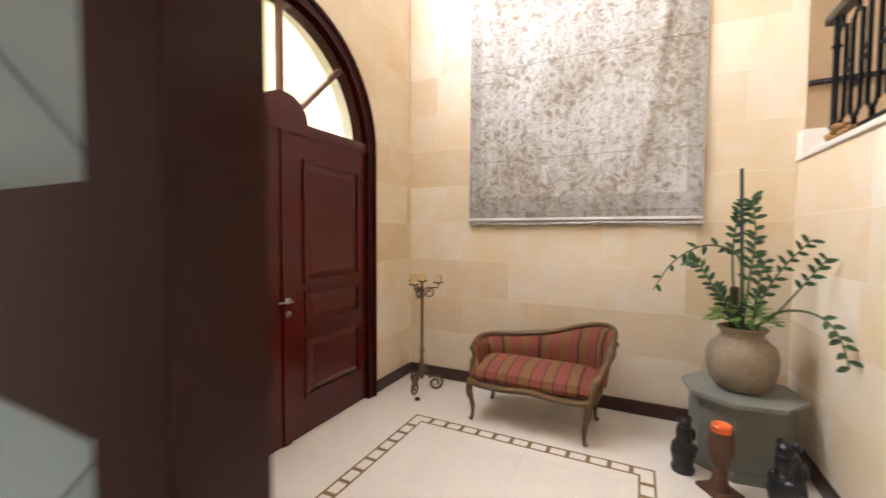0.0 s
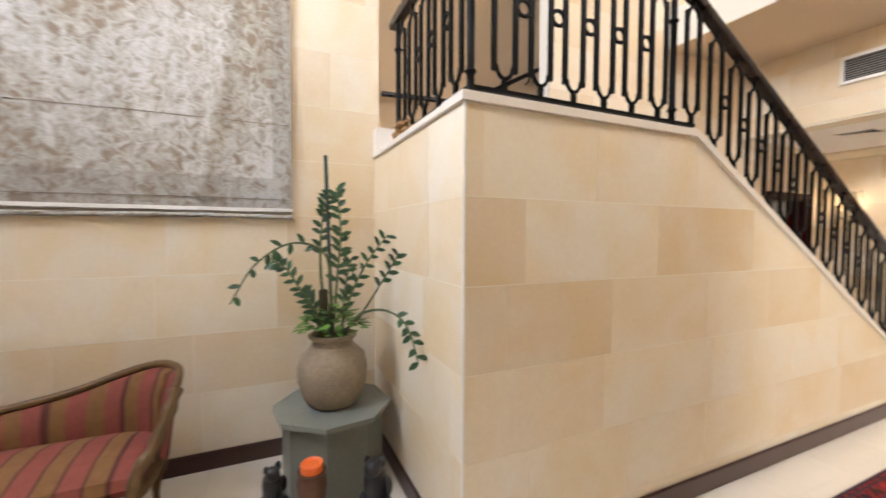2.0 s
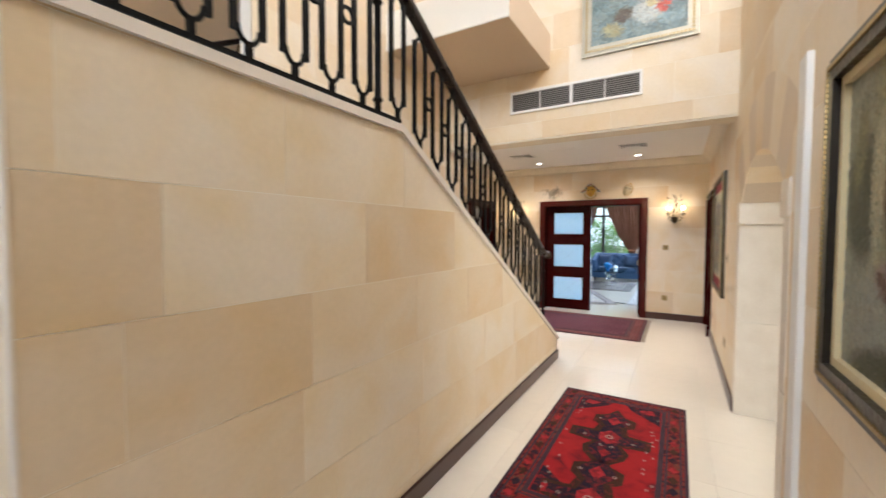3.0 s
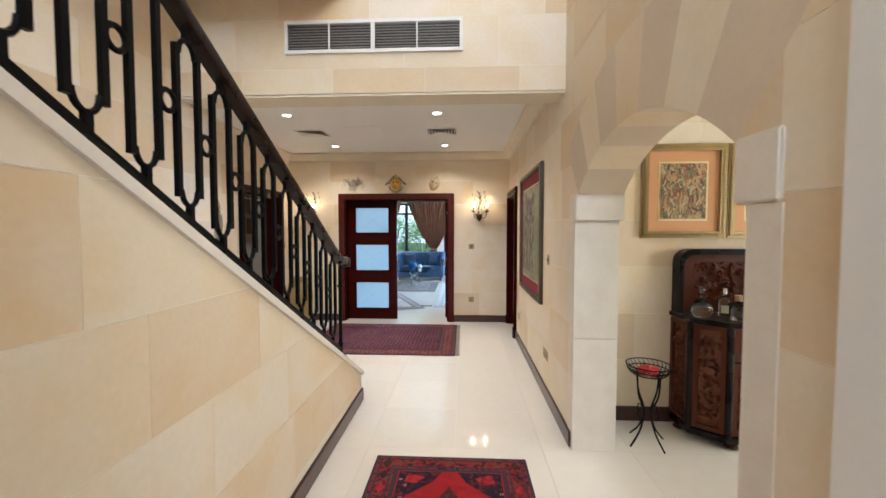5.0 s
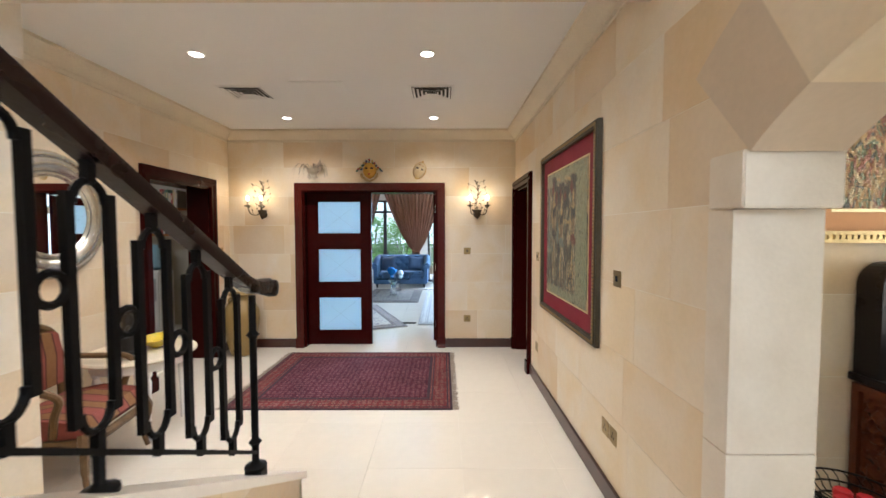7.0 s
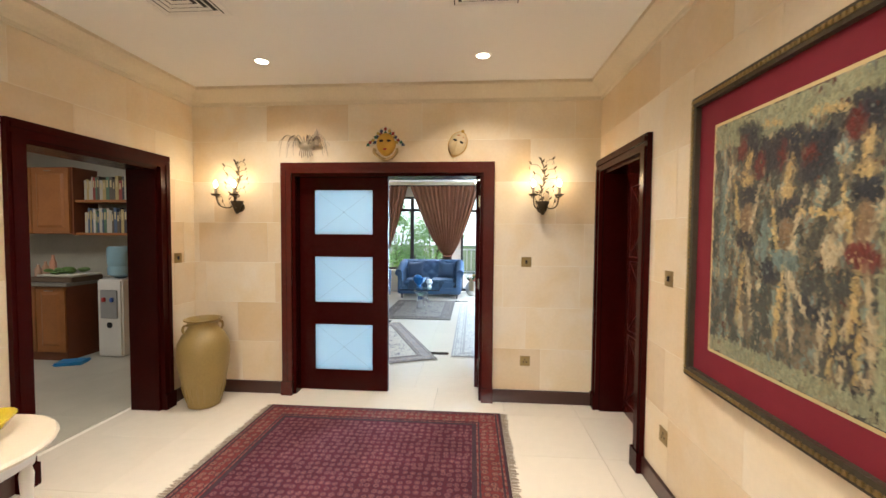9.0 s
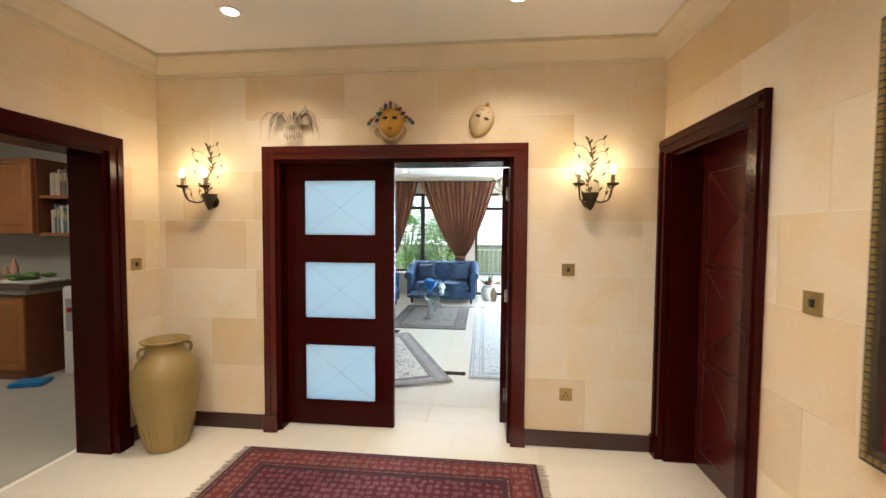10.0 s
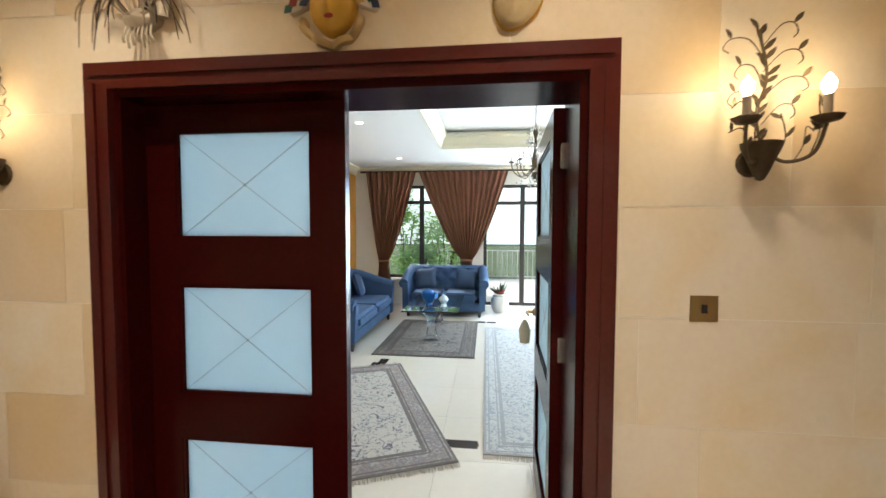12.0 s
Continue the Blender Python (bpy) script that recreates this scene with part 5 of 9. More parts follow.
def pot_plant():
    t = thing("potted_plant", 0.62, 3.15, 0.488, 0, "zamioculcas plant in a weathered clay pot with a support pole", "plant")
    CLAY = mat("weathered_clay", (0.38, 0.29, 0.18), 0.8, var=0.5, scale=9, fine=50, bump=0.4, color2=(0.19, 0.145, 0.10))
    part("pot", lathe([(0.10, 0.0), (0.135, 0.01), (0.17, 0.06), (0.192, 0.14), (0.195, 0.22), (0.18, 0.285), (0.14, 0.325), (0.118, 0.345), (0.115, 0.375), (0.135, 0.392), (0.138, 0.405), (0.12, 0.41), (0.11, 0.395), (0.11, 0.34), (0.0, 0.34)], 36, wobble=0.03), CLAY, t, "", True)
    part("soil", lathe([(0.109, 0.385), (0.06, 0.395), (0.0, 0.398)], 16), mat("soil", (0.05, 0.035, 0.02), 0.95), t)
    part("support_pole", tube([(0.0, 0.0, 0.35), (-0.03, 0.02, 1.43)], 0.011, 8), mat("green_pole", (0.03, 0.05, 0.045), 0.5), t)
    part("moss_pole", lathe([(0.0, 0.39), (0.028, 0.39), (0.026, 0.66), (0.0, 0.67)], 10, None, pose(-0.05, 0.0, 0)), mat("moss_brown", (0.06, 0.045, 0.02), 0.95, bump=0.6), t)
    rng = random.Random(12)
    stems = [
        ([(-0.02, 0, 0.40), (-0.01, 0.0, 0.70), (-0.05, 0.0, 0.88), (-0.22, -0.02, 0.93), (-0.40, -0.05, 0.82), (-0.52, -0.06, 0.62)], 0.45, 9, 0.075),
        ([(-0.05, 0, 0.40), (-0.14, -0.02, 0.60), (-0.24, -0.03, 0.78), (-0.32, -0.04, 0.84)], 0.25, 20, 0.07),
        ([(0.0, 0.0, 0.40), (0.03, 0.0, 0.75), (0.05, 0.0, 1.00), (0.03, 0.02, 1.25)], 0.3, 22, 0.085),
        ([(-0.02, 0.02, 0.40), (-0.06, 0.02, 0.75), (-0.05, 0.03, 1.05), (0.0, 0.02, 1.22)], 0.45, 18, 0.085),
        ([(0.04, 0, 0.40), (0.10, -0.02, 0.62), (0.20, -0.03, 0.82), (0.32, -0.04, 0.98)], 0.3, 16, 0.075),
        ([(0.05, 0, 0.40), (0.14, -0.10, 0.52), (0.24, -0.20, 0.72), (0.31, -0.29, 0.88)], 0.62, 9, 0.08),
        ([(0.06, -0.02, 0.40), (0.13, -0.14, 0.53), (0.21, -0.30, 0.58), (0.27, -0.44, 0.555), (0.30, -0.52, 0.47), (0.32, -0.56, 0.35)], 0.55, 10, 0.075),
        ([(-0.03, -0.04, 0.40), (-0.10, -0.06, 0.55), (-0.16, -0.08, 0.66)], 0.2, 12, 0.07),
        ([(0.06, 0.03, 0.40), (0.08, 0.04, 0.65), (0.12, 0.05, 0.84)], 0.25, 14, 0.075)]
    for pts, first, count, ln in stems:
        line = spline(pts, 8)
        part("stem", tube(line, [0.009 * (1 - 0.6 * i / len(line)) for i in range(len(line))], 6), STEMG, t)
        for i in range(count):
            k = first + (1 - first) * (i + 0.5) / count
            p = line[min(int(k * (len(line) - 1)), len(line) - 2)]
            q = line[min(int(k * (len(line) - 1)) + 1, len(line) - 1)]
            d = (q - p).normalized()
            sd = d.cross(Vector((0.2, -1, 0.1))).normalized() * (1 if i % 2 else -1)
            w = (sd + 0.55 * d + Vector((rng.uniform(-.3, .3), rng.uniform(-.5, .2), rng.uniform(-.1, .3)))).normalized()
            bm = bmesh.new()
            leaf_mesh(bm, p, w, (0, -0.8, 0.6), ln * rng.uniform(0.7, 1.0), ln * 0.42)
            part("leaf", bm, LEAF, t)
    GRN = mat("bright_leaf", (0.17, 0.36, 0.055), 0.45, var=0.4, rand=0.5)
    for i in range(170):
        a, r = rng.uniform(0, 6.28), 0.17 * math.sqrt(rng.random())
        z = 0.42 + 0.17 * (1 - (r / 0.19) ** 2) * rng.uniform(0.3, 1.1)
        bm = bmesh.new()
        leaf_mesh(bm, (r * math.cos(a), r * math.sin(a), z), (math.cos(a), math.sin(a), rng.uniform(-0.3, 0.8)), (0, 0, 1), rng.uniform(0.045, 0.07), 0.034)
        part("leaf", bm, GRN, t)


pot_plant()


def figurine(x, y, h, rz, label):
    """A plain dark carved shape, one mesh."""
    t = bmesh.new()
    lathe([(0.0, 0.0), (0.075, 0.0), (0.08, 0.03), (0.068, 0.045), (0.072, 0.09), (0.085, 0.14), (0.075, 0.20), (0.05, 0.235), (0.055, 0.29), (0.05, 0.33), (0.035, 0.35), (0.03, 0.38), (0.0, 0.40)], 18, t)
    ball((0.03, -0.05, 0.19), 0.04, (1.3, 0.8, 1), t)
    ball((-0.045, -0.03, 0.20), 0.035, (0.8, 0.8, 1.5), t)
    ball((0.06, 0.0, 0.27), 0.03, (0.8, 0.8, 1.6), t)
    ball((-0.005, -0.02, 0.36), 0.042, (1, 1, 1), t)
    ball((0.035, 0.0, 0.385), 0.018, (1, 1, 1.6), t)
    ball((-0.035, 0.0, 0.385), 0.016, (1, 1, 1.4), t)
    k = h / 0.41
    bmesh.ops.transform(t, matrix=Matrix.Diagonal((k, k, k, 1)), verts=t.verts)
    o = finish("figurine", t, mat("black_wood", (0.014, 0.013, 0.013), 0.35, var=0.3, fine=40, bump=0.4), None, True)
    o.matrix_basis = pose(x, y, 0, 0, 0, rz)
    return tagged(o, label, "figurine")


figurine(0.285, 2.87, 0.35, 20, "black carved wooden figurine on the floor beside the pedestal")
figurine(0.73, 2.62, 0.42, -30, "taller black carved figurine near the stair wall")


def candle_holder():
    t = thing("candle_holder", 0.455, 2.72, 0, 35, "brown carved wooden candle holder with an orange candle", "candle holder")
    BRW = mat("carved_brown_wood", (0.14, 0.06, 0.03), 0.6, var=0.5, fine=60, bump=0.4)
    part("base", box(-0.085, 0.085, -0.085, 0.085, 0, 0.022, 0.004), BRW, t)
    part("stem", lathe([(0.055, 0.022), (0.05, 0.05), (0.036, 0.09), (0.042, 0.13), (0.03, 0.15), (0.05, 0.18), (0.066, 0.24), (0.07, 0.31), (0.06, 0.345), (0.066, 0.36), (0.0, 0.355)], 18), BRW, t, "", True)
    part("candle", lathe([(0.05, 0.355), (0.052, 0.395), (0.045, 0.402), (0.035, 0.392), (0.0, 0.39)], 20), mat("orange_wax", (0.85, 0.16, 0.02), 0.45, var=0.1), t, "bright orange candle", True)


candle_holder()
stop = finish("door_stop", lathe([(0.025, 0.0), (0.025, 0.012), (0.012, 0.022), (0.0, 0.024)], 14, None, pose(-1.74, 3.03, 0)), BLACK, None, True)
tagged(stop, "small black rubber door stop on the floor", "door stop")


# ---- pictures, vents, switches ----
def picture(name, at, u0, u1, v0, v1, art, frame_m, label, fw=0.06, matte=None, mw=0.0, beads=0.0, slip=None, depth=0.035, glazed=False):
    t = thing(name, 0, 0, 0, 0, label, "picture")
    d0 = 0.014
    for a, b, c, d in ((u0, u1, v0, v0 + fw), (u0, u1, v1 - fw, v1), (u0, u0 + fw, v0 + fw, v1 - fw), (u1 - fw, u1, v0 + fw, v1 - fw)):
        bm = prism(rect(a, b, c, d), at, d0, d0 + depth * 0.8)
        e = fw * 0.28
        prism(rect(a + (e if a == u0 else 0), b - (e if b == u1 else 0), c + (e if c == v0 else 0), d - (e if d == v1 else 0)), at, d0 + depth * 0.8, d0 + depth, bm)
        part("frame", bm, frame_m, t)
    if beads:
        bm = bmesh.new()
        def bead(u, v):
            k = beads * 0.36
            prism([(u - k, v - k), (u + k, v - k), (u + k * 0.7, v + k), (u - k * 0.7, v + k)], at, d0 + depth, d0 + depth + 0.006, bm)
        n = int((u1 - u0 - fw) / beads)
        for i in range(n + 1):
            u = u0 + fw / 2 + (u1 - u0 - fw) * i / n
            bead(u, v0 + fw / 2)
            bead(u, v1 - fw / 2)
        n = int((v1 - v0 - fw) / beads)
        for i in range(1, n):
            v = v0 + fw / 2 + (v1 - v0 - fw) * i / n
            bead(u0 + fw / 2, v)
            bead(u1 - fw / 2, v)
        o = part("beading", bm, mat("bead_gilt", (0.42, 0.30, 0.12), 0.35, metal=0.8, var=0.3), t)
        o["kind"] = "stuff"
    a0, a1, b0, b1 = u0 + fw, u1 - fw, v0 + fw, v1 - fw
    if slip:
        for a, b, c, d in ((a0, a1, b0, b0 + 0.025), (a0, a1, b1 - 0.025, b1), (a0, a0 + 0.025, b0 + 0.025, b1 - 0.025), (a1 - 0.025, a1, b0 + 0.025, b1 - 0.025)):
            part("slip", prism(rect(a, b, c, d), at, d0, d0 + depth * 0.6), slip, t)
        a0, a1, b0, b1 = a0 + 0.025, a1 - 0.025, b0 + 0.025, b1 - 0.025
    if matte:
        part("mat_board", prism(rect(a0, a1, b0, b1), at, d0, d0 + 0.010), matte, t)
        a0, a1, b0, b1 = a0 + mw, a1 - mw, b0 + mw, b1 - mw
        part("inner_line", prism(rect(a0 - 0.014, a1 + 0.014, b0 - 0.014, b1 + 0.014), at, d0 + 0.010, d0 + 0.012), mat("gold_line", (0.75, 0.62, 0.32), 0.4, metal=0.3), t)
        part("canvas", prism(rect(a0, a1, b0, b1), at, d0 + 0.012, d0 + 0.014), art, t)
    else:
        part("canvas", prism(rect(a0, a1, b0, b1), at, d0, d0 + 0.012), art, t)
    if glazed:
        g = part("glass", prism(rect(u0 + fw, u1 - fw, v0 + fw, v1 - fw), at, d0 + 0.017, d0 + 0.019), CLEAR, t)
        g.visible_shadow = False
    return t


BRONZE = mat("dark_bronze_frame", (0.10, 0.085, 0.055), 0.45, metal=0.5, var=0.4, fine=60, bump=0.3)
BLKGOLD = mat("black_gold_frame", (0.035, 0.028, 0.02), 0.35, metal=0.4, var=0.6, fine=50, bump=0.3)
GOLDF = mat("gold_frame", (0.46, 0.33, 0.14), 0.4, metal=0.7, var=0.4, fine=50, bump=0.2)
SILVERF = mat("silver_frame", (0.50, 0.46, 0.36), 0.4, metal=0.5, var=0.3, fine=50, bump=0.3)
CRIMSON = mat("crimson_mat", (0.19, 0.006, 0.02), 0.8, var=0.1, fine=150)
PEACH = mat("peach_mat", (0.62, 0.32, 0.14), 0.8, var=0.08, fine=150)


def painting_mat(name, stops, scale, stretch, seed, rough=0.5, bump=0.5, distort=1.5):
    """Brushed patches of several colours."""
    m = bpy.data.materials.new(name)
    m.use_nodes = True
    n, l = m.node_tree.nodes, m.node_tree.links
    b = n["Principled BSDF"]
    tc, mp = n.new("ShaderNodeTexCoord"), n.new("ShaderNodeMapping")
    mp.inputs["Scale"].default_value = stretch
    mp.inputs["Location"].default_value = (seed, seed * 0.7, seed * 1.3)
    l.new(tc.outputs["Object"], mp.inputs["Vector"])
    wv = n.new("ShaderNodeTexNoise")
    wv.inputs["Scale"].default_value, wv.inputs["Detail"].default_value = scale * 0.8, 3
    l.new(mp.outputs[0], wv.inputs["Vector"])
    vm = n.new("ShaderNodeVectorMath")
    vm.operation = 'MULTIPLY_ADD'
    vm.inputs[1].default_value = (0.25 * distort,) * 3
    l.new(wv.outputs["Color"], vm.inputs[0])
    l.new(mp.outputs[0], vm.inputs[2])
    v = n.new("ShaderNodeTexVoronoi")
    v.inputs["Scale"].default_value = scale
    l.new(vm.outputs[0], v.inputs["Vector"])
    sep = n.new("ShaderNodeSeparateColor")
    l.new(v.outputs["Color"], sep.inputs["Color"])
    r = n.new("ShaderNodeValToRGB")
    r.color_ramp.interpolation = 'EASE'
    e = r.color_ramp.elements
    e[0].position, e[0].color = 0.0, (*stops[0], 1)
    e[1].position, e[1].color = 1.0, (*stops[-1], 1)
    for i, c in enumerate(stops[1:-1], 1):
        k = e.new(i / (len(stops) - 1))
        k.color = (*c, 1)
    f = n.new("ShaderNodeTexNoise")
    f.inputs["Scale"].default_value, f.inputs["Detail"].default_value = scale * 5, 4
    l.new(mp.outputs[0], f.inputs["Vector"])
    ad = n.new("ShaderNodeMath")
    ad.operation = 'MULTIPLY_ADD'
    ad.inputs[1].default_value, = (0.5,)
    l.new(f.outputs["Fac"], ad.inputs[0])
    sub = n.new("ShaderNodeMath")
    sub.operation = 'SUBTRACT'
    sub.inputs[1].default_value = 0.25
    l.new(sep.outputs[0], sub.inputs[0])
    l.new(sub.outputs[0], ad.inputs[2])
    l.new(ad.outputs[0], r.inputs["Fac"])
    l.new(r.outputs["Color"], b.inputs["Base Color"])
    b.inputs["Roughness"].default_value = rough
    bp = n.new("ShaderNodeBump")
    bp.inputs["Strength"].default_value, bp.inputs["Distance"].default_value = bump, 0.004
    l.new(f.outputs["Fac"], bp.inputs["Height"])
    l.new(bp.outputs["Normal"], b.inputs["Normal"])
    return m


def strokes(parent, at, u0, u1, v0, v1, cols, n, size, seed, d0, upright=0.8, thick=0.0004):
    """Dabs of a loaded brush, each a slightly bent flat stroke, laid over one another."""
    rng = random.Random(seed)
    ms = [mat("paint_%d_%d" % (seed, i), c, 0.45, var=0.35, scale=25, fine=140, bump=0.5) for i, c in enumerate(cols)]
    bm = bmesh.new()
    for i in range(n):
        L, w = size * rng.uniform(0.5, 1.6), size * rng.uniform(0.12, 0.34)
        a = math.pi / 2 + rng.gauss(0, 0.28) if rng.random() < upright else rng.uniform(0, math.pi)
        cu, cv = rng.uniform(u0, u1), rng.uniform(v0, v1)
        bend = rng.uniform(-0.3, 0.3) * w
        pts = []
        for s, e in ((-1, 0), (-0.5, 1), (0.5, 1), (1, 0)):
            pts.append((s * L / 2, -w / 2 * (0.75 + 0.25 * e) + bend * e))
        for s, e in ((1, 0), (0.5, 1), (-0.5, 1), (-1, 0)):
            pts.append((s * L / 2 * rng.uniform(0.9, 1.05), w / 2 * (0.75 + 0.25 * e) + bend * e))
        poly = [(min(u1, max(u0, cu + x * math.cos(a) - y * math.sin(a))), min(v1, max(v0, cv + x * math.sin(a) + y * math.cos(a)))) for x, y in pts]
        if area(poly) < 1e-6:
            continue
        d = d0 + thick + i * 0.000012
        try:
            f = bm.faces.new([bm.verts.new(at(u, v, d)) for u, v in poly])
            f.material_index = rng.randrange(len(ms))
        except ValueError:
            pass
    o = part("paint_layer", bm, ms, parent, "layered brush strokes")
    o["kind"] = "stuff"
    return o


ART1 = painting_mat("abstract_green", [(0.14, 0.14, 0.08), (0.22, 0.22, 0.10), (0.28, 0.27, 0.15), (0.20, 0.20, 0.12), (0.30, 0.28, 0.17), (0.22, 0.24, 0.20), (0.25, 0.24, 0.12)], 3.0, (1, 1, 0.6), 3.1, 0.4, 0.9)
ART2 = painting_mat("abstract_bands", [(0.02, 0.02, 0.025), (0.18, 0.20, 0.15), (0.42, 0.33, 0.18), (0.03, 0.035, 0.04), (0.30, 0.31, 0.24), (0.52, 0.40, 0.22), (0.10, 0.03, 0.025), (0.22, 0.27, 0.23)], 9, (1, 1, 0.32), 1.7)
ART3 = painting_mat("abstract_ochre", [(0.30, 0.10, 0.04), (0.55, 0.34, 0.12), (0.12, 0.10, 0.05), (0.62, 0.45, 0.2), (0.45, 0.2, 0.08), (0.2, 0.22, 0.1)], 26, (1, 1, 0.5), 5.5)
ART4 = painting_mat("abstract_red", [(0.35, 0.08, 0.06), (0.45, 0.28, 0.15), (0.22, 0.06, 0.08), (0.5, 0.35, 0.25), (0.25, 0.2, 0.12), (0.40, 0.12, 0.05)], 26, (1, 1, 0.5), 8.5)
ART5 = painting_mat("abstract_teal", [(0.05, 0.10, 0.12), (0.16, 0.22, 0.22), (0.35, 0.38, 0.36), (0.10, 0.13, 0.10), (0.40, 0.12, 0.08), (0.22, 0.28, 0.26)], 6, (1, 1, 0.8), 2.2)

BP = picture("large_painting", S, 1.22, 2.39, 1.035, 2.012, ART1, BLKGOLD, "large green textured oil painting in a black and gold frame", 0.075, slip=mat("cream_slip", (0.62, 0.52, 0.30), 0.6), beads=0.015, depth=0.05)


def paint_mat(name):
    """Thick paint: the colour of each dab, with the grain and ridges of the brush."""
    m = bpy.data.materials.new(name)
    m.use_nodes = True
    n, l = m.node_tree.nodes, m.node_tree.links
    b = n["Principled BSDF"]
    at, tc, nz, mx = n.new("ShaderNodeAttribute"), n.new("ShaderNodeTexCoord"), n.new("ShaderNodeTexNoise"), n.new("ShaderNodeHueSaturation")
    at.attribute_name = "paint"
    nz.inputs["Scale"].default_value, nz.inputs["Detail"].default_value = 120, 4
    ma = n.new("ShaderNodeMath")
    ma.operation = 'MULTIPLY_ADD'
    ma.inputs[1].default_value, ma.inputs[2].default_value = 0.5, 0.75
    l.new(tc.outputs["Object"], nz.inputs["Vector"])
    l.new(nz.outputs["Fac"], ma.inputs[0])
    l.new(ma.outputs[0], mx.inputs["Value"])
    l.new(at.outputs["Color"], mx.inputs["Color"])
    l.new(mx.outputs["Color"], b.inputs["Base Color"])
    b.inputs["Roughness"].default_value = 0.42
    bp = n.new("ShaderNodeBump")
    bp.inputs["Strength"].default_value, bp.inputs["Distance"].default_value = 0.8, 0.004
    l.new(nz.outputs["Fac"], bp.inputs["Height"])
    l.new(bp.outputs["Normal"], b.inputs["Normal"])
    return m


PAINT = paint_mat("oil_paint")


def soft(col, paint, k):
    return tuple(a + (b - a) * k for a, b in zip(col, paint))


def shapes_tone(shapes, ground):
    """The colour at a place: soft-edged ellipses (centre, half sizes, lean, paint), laid one over another."""
    def tone(u, v):
        c = ground(u, v)
        for (a, b), (p, q), lean, paint in shapes:
            x, y = u - a, v - b
            x, y = x * math.cos(lean) + y * math.sin(lean), y * math.cos(lean) - x * math.sin(lean)
            r = math.sqrt((x / p) ** 2 + (y / q) ** 2)
            if r < 1.2:
                c = soft(c, paint, min(1.0, (1.2 - r) / 0.4) * 0.95)
        return c
    return tone


def painted(parent, at, u0, u1, v0, v1, tone, n, long, wide, turn, d0, seed, blur=0.004, vary=0.22, label="layered oil paint"):
    """Dabs of a brush over the whole canvas, each in the colour that its place calls for."""
    rng = random.Random(seed)
    bm = bmesh.new()
    lay = bm.loops.layers.float_color.new("paint")
    for i in range(n):
        u, v = rng.uniform(u0, u1), rng.uniform(v0, v1)
        L, w, a = long * rng.uniform(0.5, 1.5), wide * rng.uniform(0.5, 1.4), turn[0] + rng.gauss(0, turn[1])
        col = tone(u + rng.gauss(0, blur), v + rng.gauss(0, blur))
        k, h = 1 + rng.uniform(-vary, vary), rng.uniform(-0.06, 0.06)
        col = (max(0.003, col[0] * (k + h)), max(0.003, col[1] * k), max(0.003, col[2] * (k - h)), 1)
        c, s_ = math.cos(a), math.sin(a)
        ring = []
        for x, y in ((-1, -0.5), (-0.3, -1), (0.5, -0.9), (1, 0.1), (0.4, 1), (-0.6, 0.8)):
            x, y = x * L / 2, y * w / 2
            ring.append(bm.verts.new(at(min(u1, max(u0, u + x * c - y * s_)), min(v1, max(v0, v + x * s_ + y * c)), d0 + i * 0.0000003)))
        for lp in bm.faces.new(ring).loops:
            lp[lay] = col
    o = part("paint_layer", bm, PAINT, parent, label)
    o["kind"] = "stuff"


OLIVE, YELLOW, GREY, DEEP, PALE, MOSS, UMBER = (0.24, 0.225, 0.11), (0.46, 0.39, 0.13), (0.30, 0.30, 0.235), (0.10, 0.10, 0.06), (0.42, 0.39, 0.25), (0.27, 0.25, 0.085), (0.10, 0.045, 0.025)
WHITISH, RUST, NIGHT, SLATE = (0.62, 0.56, 0.46), (0.20, 0.075, 0.04), (0.055, 0.06, 0.032), (0.07, 0.09, 0.11)


def oil_ground(u, v):
    k = 0.5 + 0.5 * noise.noise((u * 4.5, v * 4.5, 3.0))
    c = soft(OLIVE, YELLOW if v > 1.72 else PALE, 0.7 * k)
    c = soft(c, GREY, max(0.0, min(1.0, (u - 2.05) / 0.12)) * 0.8)
    return soft(c, GREY, max(0.0, min(1.0, (1.42 - v) / 0.08)))


